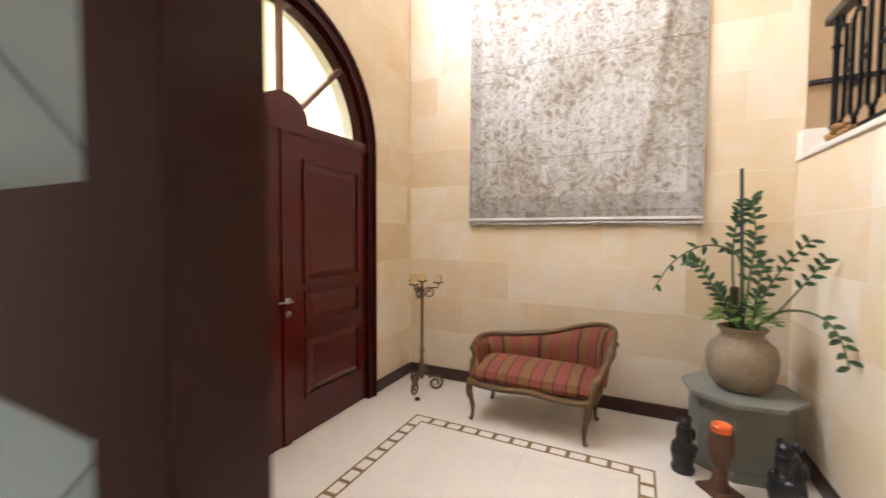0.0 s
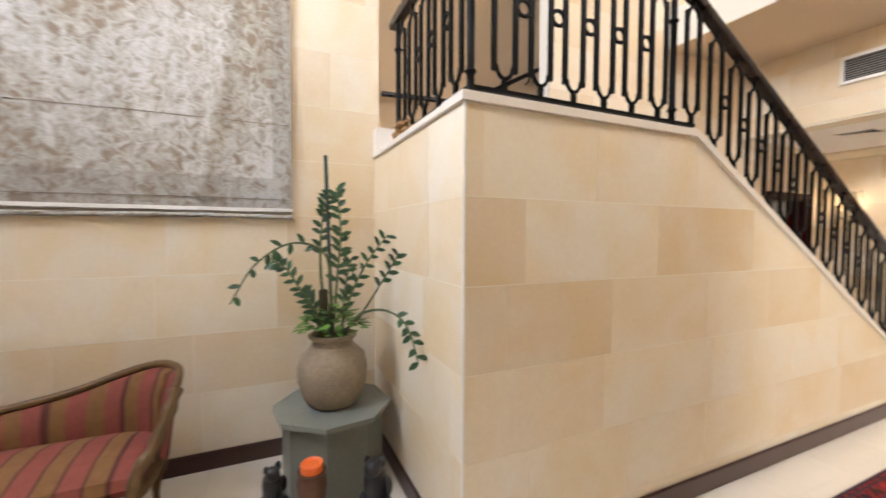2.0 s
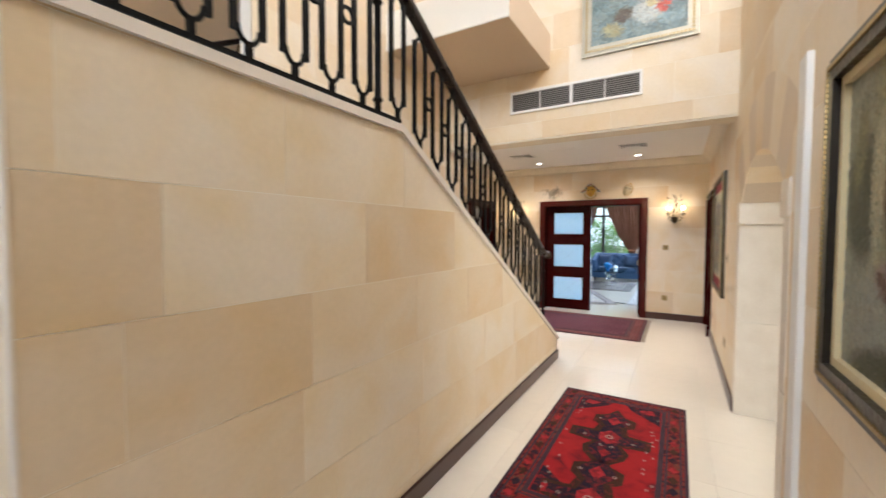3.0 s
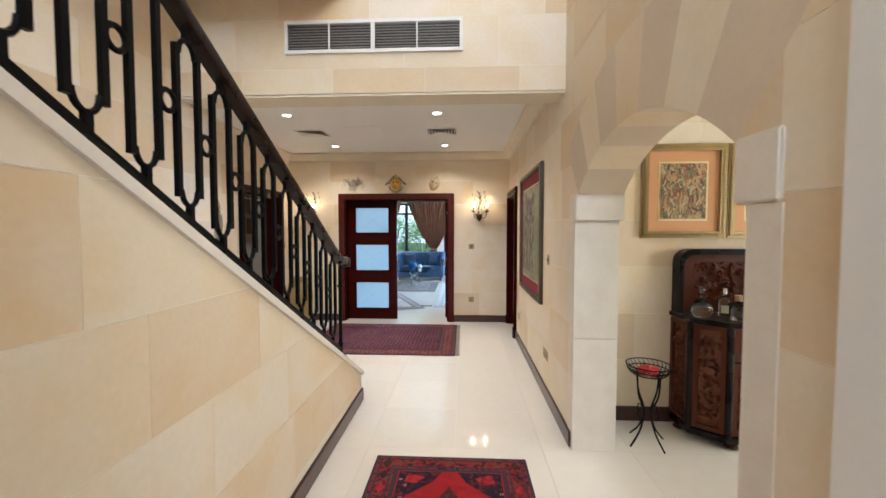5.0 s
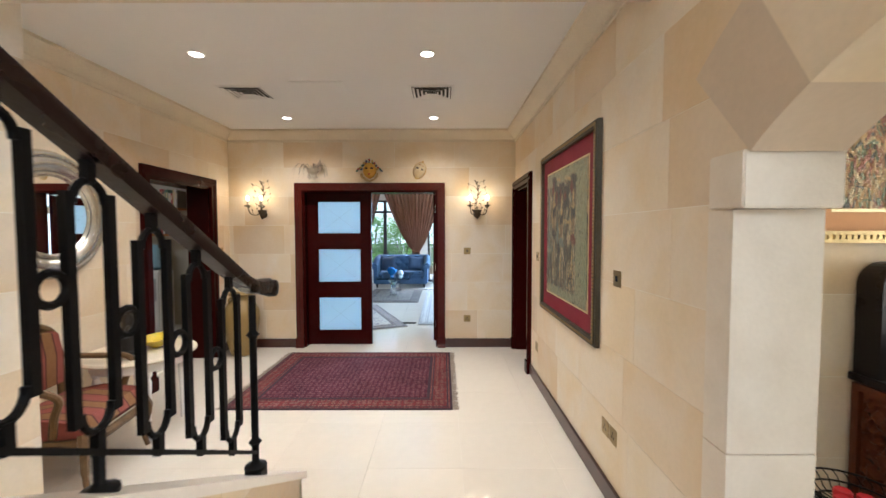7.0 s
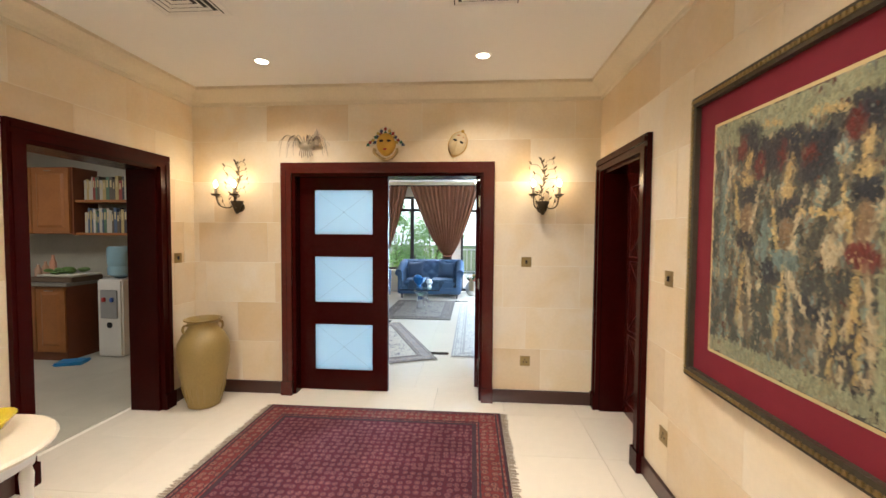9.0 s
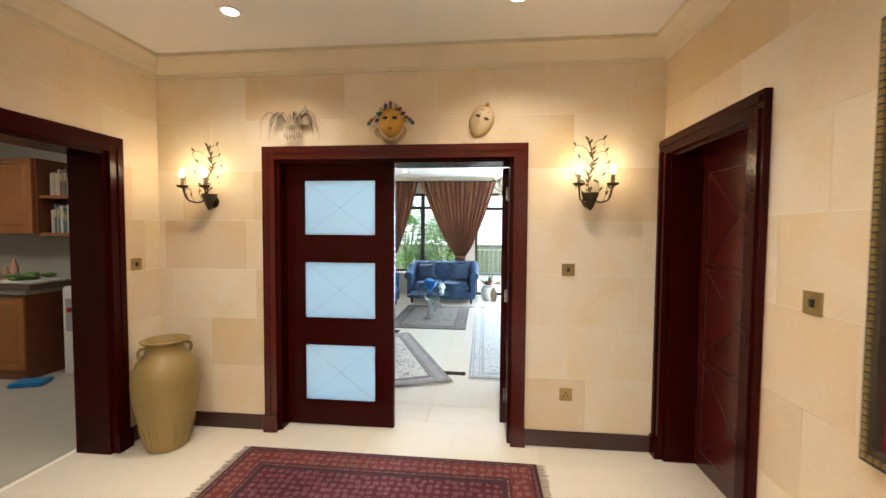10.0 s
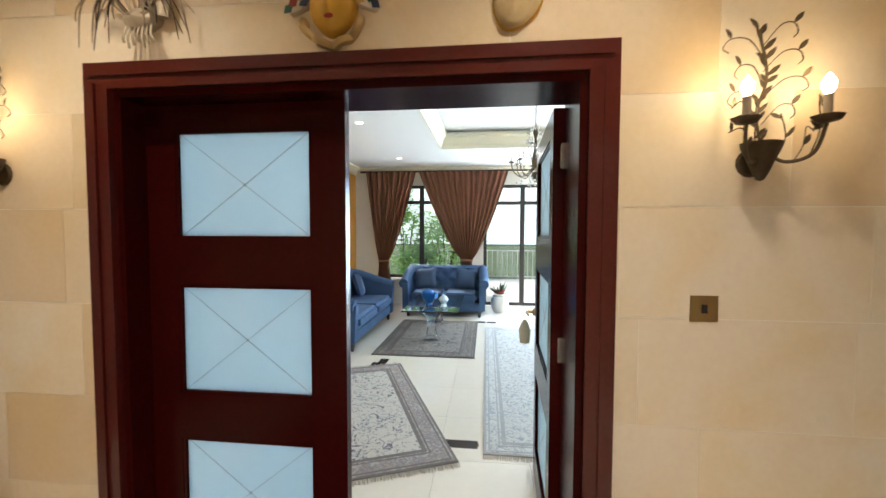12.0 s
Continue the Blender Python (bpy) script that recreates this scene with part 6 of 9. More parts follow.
OIL_SHAPES = [((2.18, 1.58), (0.10, 0.17), 0.0, DEEP), ((2.20, 1.72), (0.035, 0.12), 0.2, OLIVE), ((2.08, 1.62), (0.045, 0.17), 0.05, PALE), ((1.84, 1.60), (0.13, 0.20), 0.0, MOSS),
              ((1.80, 1.70), (0.05, 0.16), 0.2, YELLOW), ((1.88, 1.56), (0.022, 0.15), 0.1, DEEP), ((2.0, 1.585), (0.055, 0.13), 0.0, UMBER), ((1.985, 1.50), (0.035, 0.09), 0.0, OLIVE),
              ((1.96, 1.735), (0.06, 0.085), 0.0, RUST), ((1.945, 1.73), (0.018, 0.055), 0.15, PALE), ((1.985, 1.72), (0.010, 0.05), 0.0, WHITISH), ((1.96, 1.80), (0.062, 0.042), 0.3, WHITISH),
              ((2.02, 1.68), (0.012, 0.07), -0.25, PALE), ((1.90, 1.70), (0.012, 0.06), 0.2, RUST), ((1.962, 1.665), (0.024, 0.018), 0.0, WHITISH), ((1.964, 1.61), (0.022, 0.05), 0.0, PALE),
              ((1.962, 1.562), (0.03, 0.02), 0.0, WHITISH), ((1.86, 1.42), (0.13, 0.055), -0.2, MOSS), ((2.035, 1.385), (0.052, 0.042), 0.0, (0.27, 0.20, 0.16)), ((2.05, 1.38), (0.03, 0.02), 0.4, UMBER),
              ((1.965, 1.392), (0.014, 0.045), 0.0, PALE), ((1.90, 1.365), (0.16, 0.018), -0.15, UMBER), ((1.85, 1.345), (0.16, 0.02), -0.1, GREY), ((2.03, 1.15), (0.20, 0.07), -0.12, NIGHT),
              ((1.80, 1.16), (0.25, 0.075), 0.1, NIGHT), ((1.84, 1.15), (0.06, 0.04), 0.0, (0.10, 0.05, 0.03)), ((1.835, 1.30), (0.042, 0.042), 0.5, SLATE), ((1.815, 1.305), (0.02, 0.03), 0.3, GREY),
              ((1.55, 1.52), (0.18, 0.22), 0.3, PALE), ((1.50, 1.20), (0.20, 0.10), 0.0, NIGHT)]
painted(BP, S, 1.322, 2.288, 1.137, 1.910, shapes_tone(OIL_SHAPES, oil_ground), 15000, 0.026, 0.011, (1.3, 0.8), 0.0262, 66, 0.004, 0.2, "thick olive, grey and brown oil paint")

HP = picture("hall_painting", S, 5.80, 7.115, 0.81, 2.15, ART2, BRONZE, "large abstract painting with a crimson mat and bronze frame", 0.05, CRIMSON, 0.13, beads=0.022)
INK, OCHRE, SAND, WINEP, SAGE, TEALP = (0.03, 0.035, 0.045), (0.50, 0.37, 0.16), (0.48, 0.40, 0.25), (0.14, 0.022, 0.02), (0.27, 0.30, 0.20), (0.17, 0.24, 0.22)


def hall_ground(u, v):
    k = 0.5 + 0.5 * noise.noise((u * 9, v * 5, 7.0))
    c = soft(SAGE, (0.33, 0.33, 0.20), k)
    if 1.06 < v < 1.86 and u > 6.2:
        j = noise.noise((u * 24, v * 10, 2.0)) + 0.5 * noise.noise((u * 60, v * 22, 5.0))
        c = soft(c, INK if j < 0.0 else (SAND if j > 0.42 else ((0.15, 0.115, 0.08) if j < 0.25 else TEALP)), 0.85)
    return c


HALL_SHAPES = []
for cu, top, k in ((6.72, 1.90, 0), (6.52, 1.84, 1), (6.25, 1.87, 2), (6.40, 1.80, 1), (6.62, 1.82, 2)):
    HALL_SHAPES += [((cu, top), (0.075, 0.03), 0.15, INK), ((cu + 0.035, top - 0.06), (0.03, 0.05), 0.2, WINEP), ((cu - 0.02, top - 0.05), (0.03, 0.05), -0.2, INK)]
for cu, top, k in ((6.72, 1.90, 0), (6.52, 1.84, 1), (6.25, 1.87, 2)):
    HALL_SHAPES += [((cu - 0.005, top - 0.12), (0.015, 0.045), 0.25, OCHRE), ((cu, top - 0.19), (0.036, 0.022), 0, OCHRE), ((cu - 0.01, top - 0.25), (0.05, 0.036), 0.1, INK),
                    ((cu + 0.055, top - 0.29), (0.009, 0.12), -0.18, OCHRE), ((cu - 0.05, top - 0.29), (0.009, 0.12), 0.3, SAND), ((cu, top - 0.34), (0.028, 0.06), 0.1, (0.24, 0.16, 0.09)),
                    ((cu, top - 0.43), (0.06, 0.036), 0.25, (INK, TEALP, WINEP)[k]), ((cu + 0.02, top - 0.60), (0.012, 0.15), 0.1, OCHRE), ((cu - 0.03, top - 0.60), (0.011, 0.14), -0.12, SAND)]
HALL_SHAPES += [((6.37, 1.565), (0.11, 0.010), 0.14, OCHRE), ((6.62, 1.48), (0.02, 0.10), 0, TEALP), ((6.35, 1.45), (0.035, 0.05), 0, SAND), ((6.42, 1.70), (0.05, 0.04), 0.3, INK), ((6.37, 1.88), (0.07, 0.012), 0.2, OCHRE), ((6.60, 1.90), (0.06, 0.010), 0.2, OCHRE),
                ((6.60, 1.36), (0.05, 0.04), 0.4, INK), ((6.42, 1.27), (0.06, 0.025), 0.5, INK), ((6.86, 1.50), (0.02, 0.30), 0, TEALP), ((6.83, 1.72), (0.010, 0.12), 0.2, SAND), ((6.47, 1.32), (0.010, 0.09), -0.5, SAND)]
for i in range(5):
    HALL_SHAPES += [((6.37 - 0.04 * i, 1.17), (0.009, 0.11), 0.05, (SAND, OCHRE)[i % 2]), ((6.30, 1.25 - 0.03 * i), (0.09, 0.0045), 0.1, INK)]
painted(HP, S, 5.985, 6.93, 0.995, 1.965, shapes_tone(HALL_SHAPES, hall_ground), 14000, 0.030, 0.009, (1.45, 0.5), 0.0292, 61, 0.003, 0.25, "layered strokes in ochre, black, sage and wine red")
UP = picture("upper_picture", X(5.07, -1), 0.87, 1.885, 3.285, 4.05, ART5, SILVERF, "teal painting in a pale silver frame above the vent", 0.09, beads=0.03)
UPPER_SHAPES = [((1.30, 3.60), (0.14, 0.10), 0.3, (0.40, 0.42, 0.40)), ((1.15, 3.62), (0.05, 0.06), 0.5, (0.45, 0.07, 0.04)), ((1.50, 3.62), (0.09, 0.07), 0, (0.10, 0.08, 0.06)), ((1.25, 3.68), (0.06, 0.04), 0, (0.45, 0.38, 0.20)),
                ((1.60, 3.50), (0.10, 0.06), 0.4, (0.30, 0.28, 0.16)), ((1.10, 3.50), (0.12, 0.05), 0, (0.22, 0.30, 0.32)), ((1.40, 3.85), (0.25, 0.10), 0, (0.25, 0.28, 0.22))]
painted(UP, X(5.07, -1), 0.965, 1.79, 3.38, 3.955, shapes_tone(UPPER_SHAPES, lambda u, v: soft((0.10, 0.15, 0.16), (0.24, 0.30, 0.30), 0.5 + 0.5 * noise.noise((u * 7, v * 7, 1.0)))), 2500, 0.06, 0.02, (0.4, 0.8), 0.0265, 67)
DE = X(5.23, -1)
D1 = picture("dining_picture", DE, -0.685, -0.05, 1.445, 2.163, ART3, GOLDF, "framed ochre print with peach mat and studded gold frame", 0.052, PEACH, 0.095, beads=0.026)
strokes(D1, DE, -0.535, -0.20, 1.595, 2.013, [(0.55, 0.34, 0.12), (0.30, 0.10, 0.04), (0.12, 0.10, 0.05), (0.6, 0.45, 0.22), (0.42, 0.2, 0.08), (0.2, 0.22, 0.1)], 420, 0.05, 64, 0.0285, 0.75)
D2 = picture("dining_picture", DE, -1.312, -0.692, 1.445, 2.163, ART4, GOLDF, "framed red print with peach mat and studded gold frame", 0.052, PEACH, 0.095, beads=0.026)


strokes(D2, DE, -1.162, -0.842, 1.595, 2.013, [(0.35, 0.06, 0.05), (0.45, 0.28, 0.15), (0.22, 0.05, 0.07), (0.5, 0.35, 0.25), (0.25, 0.2, 0.12), (0.40, 0.12, 0.05)], 420, 0.05, 65, 0.0285, 0.75, 0.0)


def wall_vent():
    t = thing("wall_vent", 0, 0, 0, 0, "long white air grille with dark slats above the hall", "vent")
    at = X(5.07, -1)
    DARKV = mat("vent_dark", (0.03, 0.028, 0.026), 0.7)
    SL = mat("vent_slat", (0.25, 0.235, 0.21), 0.5)
    part("backing", prism(rect(1.34, 2.64, 2.85, 3.05), at, 0.012, 0.016), DARKV, t)
    for a, b, c, d in ((1.32, 2.66, 2.83, 2.855), (1.32, 2.66, 3.045, 3.07), (1.32, 1.345, 2.855, 3.045), (2.635, 2.66, 2.855, 3.045), (1.975, 2.005, 2.855, 3.045), (1.655, 1.665, 2.855, 3.045), (2.315, 2.325, 2.855, 3.045)):
        part("frame", prism(rect(a, b, c, d), at, 0.012, 0.032), WHITE, t)
    for i in range(9):
        z = 2.868 + i * 0.0205
        part("slat", prism(rect(1.345, 2.635, z, z + 0.007), at, 0.017, 0.028), SL, t)


wall_vent()


def plate(x, y, z, at, kind, m):
    t = thing("wall_switch" if kind == "switch" else "wall_socket", 0, 0, 0, 0, "brass switch plate on the stone wall" if kind == "switch" else "brass wall socket near the floor", "switch" if kind == "switch" else "socket")
    bm = prism(rect(x - 0.043, x + 0.043, z - 0.043, z + 0.043), at, 0.0125, 0.0165)
    part("plate", bm, m, t)
    if kind == "switch":
        part("rocker", prism(rect(x - 0.008, x + 0.008, z - 0.014, z + 0.014), at, 0.0165, 0.022), BLACK, t)
    else:
        for u, v in ((0, 0.012), (-0.013, -0.01), (0.013, -0.01)):
            part("socket_hole", prism(rect(x + u - 0.004, x + u + 0.004, z + v - 0.007, z + v + 0.007), at, 0.0165, 0.0172), BLACK, t)
    return t


BRASSP = mat("aged_brass", (0.42, 0.30, 0.13), 0.35, metal=0.9, var=0.2)
plate(1.18, 0, 1.25, E_, "switch", BRASSP)
plate(1.18, 0, 0.375, E_, "socket", BRASSP)
plate(8.38, 0, 1.262, K_, "switch", BRASSP)
plate(7.35, 0, 1.255, S, "switch", BRASSP)
plate(7.36, 0, 0.367, S, "socket", BRASSP)
plate(5.577, 0, 1.247, S, "switch", BRASSP)
plate(5.70, 0, 0.388, S, "socket", BRASSP)
plate(5.596, 0, 0.39, S, "socket", BRASSP)
plate(0.17, 0, 0.33, DE, "socket", WHITE)


def ceiling_vent(x, y, label):
    """Square diffuser: a flat rim and four sloping louvres, nested, over a dark throat."""
    t = thing("ceiling_vent", x, y, HZ, 0, label, "vent")
    part("throat", box(-0.165, 0.165, -0.185, 0.185, -0.003, 0.0), BLACK, t)

    def louvre(a, b, w, z0, z1):
        bm = bmesh.new()
        o = [bm.verts.new((i, j, z0)) for i, j in ((-a, -b), (a, -b), (a, b), (-a, b))]
        n = [bm.verts.new((i, j, z1)) for i, j in ((-a + w, -b + w), (a - w, -b + w), (a - w, b - w), (-a + w, b - w))]
        for k in range(4):
            bm.faces.new((o[k], o[(k + 1) % 4], n[(k + 1) % 4], n[k]))
        r = bmesh.ops.extrude_face_region(bm, geom=bm.faces[:])
        bmesh.ops.translate(bm, vec=(0, 0, 0.0015), verts=[q for q in r["geom"] if isinstance(q, bmesh.types.BMVert)])
        return bm
    part("rim", louvre(0.185, 0.205, 0.028, -0.006, -0.009), WHITE, t)
    for k in range(4):
        part("louvre", louvre(0.150 - k * 0.036, 0.170 - k * 0.036, 0.017, -0.012, -0.005), WHITE, t)


ceiling_vent(7.19, 3.28, "white square ceiling air diffuser in the hall")
ceiling_vent(7.19, 1.59, "white square ceiling air diffuser in the hall")
tagged(finish("access_panel", box(6.92, 7.37, 2.34, 2.81, HZ - 0.004, HZ, 0.001), CEIL), "flush white access panel in the hall ceiling", "access panel")
BULB = glow("lamp_glow", (1.0, 0.88, 0.68), 14)
for i, (lx, ly) in enumerate(((6.40, 3.26), (6.40, 1.60), (8.0, 3.24), (8.0, 1.59))):
    t = thing("downlight", lx, ly, HZ, 0, "recessed round ceiling downlight, switched on", "downlight", "hall downlights")
    part("trim_ring", tube([(0.052 * math.cos(a), 0.052 * math.sin(a), -0.002) for a in (2 * math.pi * k / 24 for k in range(24))], 0.009, 6, closed=True, flat=0.6), WHITE, t, "", True)
    part("lamp_disc", lathe([(0.0, -0.002), (0.046, -0.002), (0.046, 0.0), (0.0, 0.0)], 24), BULB, t)

# ---- hall ----
def carpet(name, x0, x1, y0, y1, field, border, guard, label, bw=0.20, fringe=None, rz=0.0, z=0.0):
    cx, cy = (x0 + x1) / 2, (y0 + y1) / 2
    w, h = (x1 - x0) / 2, (y1 - y0) / 2
    t = thing(name, cx, cy, z, rz, label, "rug")
    part("carpet_edge", box(-w, w, -h, h, 0.0, 0.009, 0.002), guard, t)
    part("carpet_border", box(-w + 0.02, w - 0.02, -h + 0.02, h - 0.02, 0.009, 0.0105), border, t)
    part("guard_stripe", box(-w + bw - 0.03, w - bw + 0.03, -h + bw - 0.03, h - bw + 0.03, 0.0105, 0.0115), guard, t)
    part("carpet_field", box(-w + bw, w - bw, -h + bw, h - bw, 0.0115, 0.0125), field, t)
    for o in (0.035, bw - 0.055):
        for a, b, c, d in ((-w + o, w - o, -h + o, -h + o + 0.012), (-w + o, w - o, h - o - 0.012, h - o), (-w + o, -w + o + 0.012, -h + o, h - o), (w - o - 0.012, w - o, -h + o, h - o)):
            part("line_stripe", box(a, b, c, d, 0.0106, 0.0118), guard, t)
    if fringe:
        rng = random.Random(5)
        bm = bmesh.new()
        n = int(2 * (w if fringe[0] == 'y' else h) / 0.012)
        for s in (-1, 1):
            for i in range(n):
                k = -1 + 2 * (i + 0.5) / n
                L = 0.055 * rng.uniform(0.7, 1.1)
                j = rng.uniform(-0.008, 0.008)
                if fringe[0] == 'y':
                    tube([(k * w, s * h, 0.006), (k * w + j, s * (h + L), 0.003)], 0.0028, 4, bm)
                else:
                    tube([(s * w, k * h, 0.006), (s * (w + L), k * h + j, 0.003)], 0.0028, 4, bm)
        o = part("fringe", bm, mat("fringe_cotton", (0.42, 0.36, 0.29), 0.95, var=0.3), t)
        o["kind"] = "stuff"
    return t


FIELD1 = medallions("wine_carpet_field", (0.085, 0.020, 0.032), (0.22, 0.10, 0.10), (0.05, 0.02, 0.045), 21)
BORD1 = medallions("wine_carpet_border", (0.16, 0.035, 0.035), (0.25, 0.14, 0.11), (0.06, 0.02, 0.035), 19)
GUARD1 = mat("carpet_guard", (0.045, 0.018, 0.03), 0.95, var=0.4, fine=150, bump=0.3)
carpet("hall_carpet", 6.76, 8.34, 1.41, 3.36, FIELD1, BORD1, GUARD1, "wine red patterned oriental carpet on the hall floor", 0.23, 'y')
FIELD2 = pattern("red_rug_field", (0.30, 0.011, 0.014), (0.24, 0.009, 0.013), (0.075, 0.008, 0.014), 7, thr=(0.46, 0.58, 0.70), dist=0.6)
BORD2 = pattern("red_rug_border", (0.030, 0.010, 0.016), (0.22, 0.012, 0.014), (0.10, 0.05, 0.03), 14, thr=(0.42, 0.5, 0.64), dist=2.0)
rr = carpet("red_rug", 2.75, 4.61, 0.905, 1.88, FIELD2, BORD2, GUARD1, "deep red oriental rug with dark medallions", 0.17)

NAVYW = pattern("rug_navy_wool", (0.014, 0.008, 0.020), (0.030, 0.012, 0.018), (0.16, 0.012, 0.018), 22, thr=(0.42, 0.52, 0.66), dist=0.8)
BROWNW = pattern("rug_brown_wool", (0.055, 0.022, 0.012), (0.030, 0.014, 0.010), (0.12, 0.02, 0.014), 24, thr=(0.42, 0.52, 0.66), dist=0.8)
REDW = pattern("rug_rose_wool", (0.34, 0.02, 0.026), (0.24, 0.012, 0.016), (0.10, 0.012, 0.02), 20, thr=(0.46, 0.56, 0.68), dist=0.8)
IVORYW = mat("rug_ivory_wool", (0.42, 0.33, 0.26), 0.95, var=0.3, fine=150, bump=0.3)


def flat_shape(name, pts, z, material):
    """A woven figure: its outline mirrored across the rug's long axis."""
    pts = pts + [(u, -v) for u, v in reversed(pts) if abs(v) > 1e-6]
    part(name, prism(pts, lambda u, v, d: (u, v, d), z, z + 0.0006), material, rr)


def flower(u, v, r, z):
    bm = bmesh.new()
    for i in range(8):
        a = math.pi * i / 4
        lathe([(0.0, 0.0), (r * 0.33, 0.0), (r * 0.30, 0.0007), (0.0, 0.0008)], 7, bm, Matrix.Translation((u + r * math.cos(a), v + r * math.sin(a), z)))
    part("flower", bm, IVORYW, rr)


def rug_figures():
    for c in (0.09, -0.69):
        flat_shape("medallion", [(c + 0.53, 0), (c + 0.40, 0.07), (c + 0.36, 0.15), (c + 0.24, 0.15), (c + 0.20, 0.10), (c + 0.10, 0.12), (c + 0.08, 0.27), (c - 0.06, 0.27), (c - 0.09, 0.10), (c - 0.17, 0.15), (c - 0.26, 0.13), (c - 0.42, 0.0)], 0.0126, BROWNW)
        flat_shape("medallion", [(c + 0.47, 0), (c + 0.35, 0.10), (c + 0.27, 0.10), (c + 0.20, 0.05), (c + 0.07, 0.08), (c + 0.05, 0.23), (c - 0.03, 0.23), (c - 0.07, 0.06), (c - 0.18, 0.11), (c - 0.26, 0.08), (c - 0.36, 0.0)], 0.0133, NAVYW)
        flat_shape("medallion", [(c + 0.38, 0), (c + 0.30, 0.05), (c + 0.22, 0.0)], 0.0140, REDW)
        flat_shape("medallion", [(c + 0.13, 0), (c + 0.06, 0.07), (c - 0.04, 0.06), (c - 0.09, 0.0)], 0.0140, REDW)
        flat_shape("medallion", [(c - 0.17, 0), (c - 0.21, 0.04), (c - 0.28, 0.0)], 0.0140, REDW)
        flower(c + 0.02, 0.0, 0.022, 0.0147)
        for u, v in ((-0.01, 0.16), (-0.12, 0.035), (-0.12, -0.035), (-0.01, -0.16), (0.30, 0.10), (0.30, -0.10)):
            flower(c + u, v, 0.011, 0.0141)
    # corner lozenges
    for s in (1, -1):
        for e in (1, -1):
            part("corner_figure", prism([(e * 0.755, s * 0.31), (e * 0.755, s * 0.05), (e * 0.66, s * 0.10), (e * 0.47, s * 0.31)], lambda u, v, d: (u, v, d), 0.0126, 0.0131), NAVYW, rr)
            part("corner_figure", prism([(e * 0.74, s * 0.25), (e * 0.70, s * 0.15), (e * 0.64, s * 0.20), (e * 0.66, s * 0.27)], lambda u, v, d: (u, v, d), 0.0132, 0.0137), REDW, rr)
    rng = random.Random(12)
    for i in range(26):
        u, s = -0.70 + 0.055 * i, rng.choice((-1, 1))
        flower(u, s * rng.uniform(0.24, 0.30), 0.008, 0.0141)
    for i in range(15):
        for s in (-1, 1):
            u = -0.84 + 0.12 * i
            part("border_figure", prism([(u - 0.045, s * 0.405), (u, s * 0.375), (u + 0.045, s * 0.405), (u, s * 0.435)], lambda a, b, d: (a, b, d), 0.0107, 0.0112), (REDW, NAVYW, BROWNW)[i % 3], rr)


rug_figures()

JARM = mat("sand_glaze", (0.34, 0.235, 0.075), 0.4, var=0.25, scale=4, fine=70, bump=0.15)


def jar():
    t = thing("floor_jar", 8.30, 3.95, 0, 0, "tall ochre clay jar with two small handles", "jar")
    part("body", lathe([(0.105, 0.0), (0.125, 0.01), (0.135, 0.06), (0.165, 0.20), (0.195, 0.36), (0.205, 0.46), (0.195, 0.55), (0.16, 0.62), (0.125, 0.66), (0.112, 0.69), (0.118, 0.725), (0.145, 0.742), (0.148, 0.752), (0.13, 0.756), (0.11, 0.73), (0.10, 0.66), (0.0, 0.64)], 40), JARM, t, "", True)
    for i in range(20):
        a = 2 * math.pi * i / 20
        part("rib", tube([(0.132 * math.cos(a), 0.132 * math.sin(a), 0.05), (0.158 * math.cos(a), 0.158 * math.sin(a), 0.16), (0.168 * math.cos(a), 0.168 * math.sin(a), 0.215)], [0.004, 0.008, 0.002], 6), JARM, t, "", True)
    for a in (2.5, 5.64):
        c, s = math.cos(a), math.sin(a)
        part("handle", tube(spline([(0.115 * c, 0.115 * s, 0.71), (0.145 * c, 0.145 * s, 0.705), (0.155 * c, 0.155 * s, 0.67), (0.14 * c, 0.14 * s, 0.635)], 5), 0.010, 8), JARM, t, "", True)


jar()
SCON = mat("sconce_bronze", (0.11, 0.08, 0.045), 0.5, metal=0.5, var=0.4, fine=80, bump=0.3)
FLAME = glow("bulb_glow", (1.0, 0.82, 0.56), 40)
SLEEVE = mat("candle_sleeve", (0.25, 0.20, 0.14), 0.6)


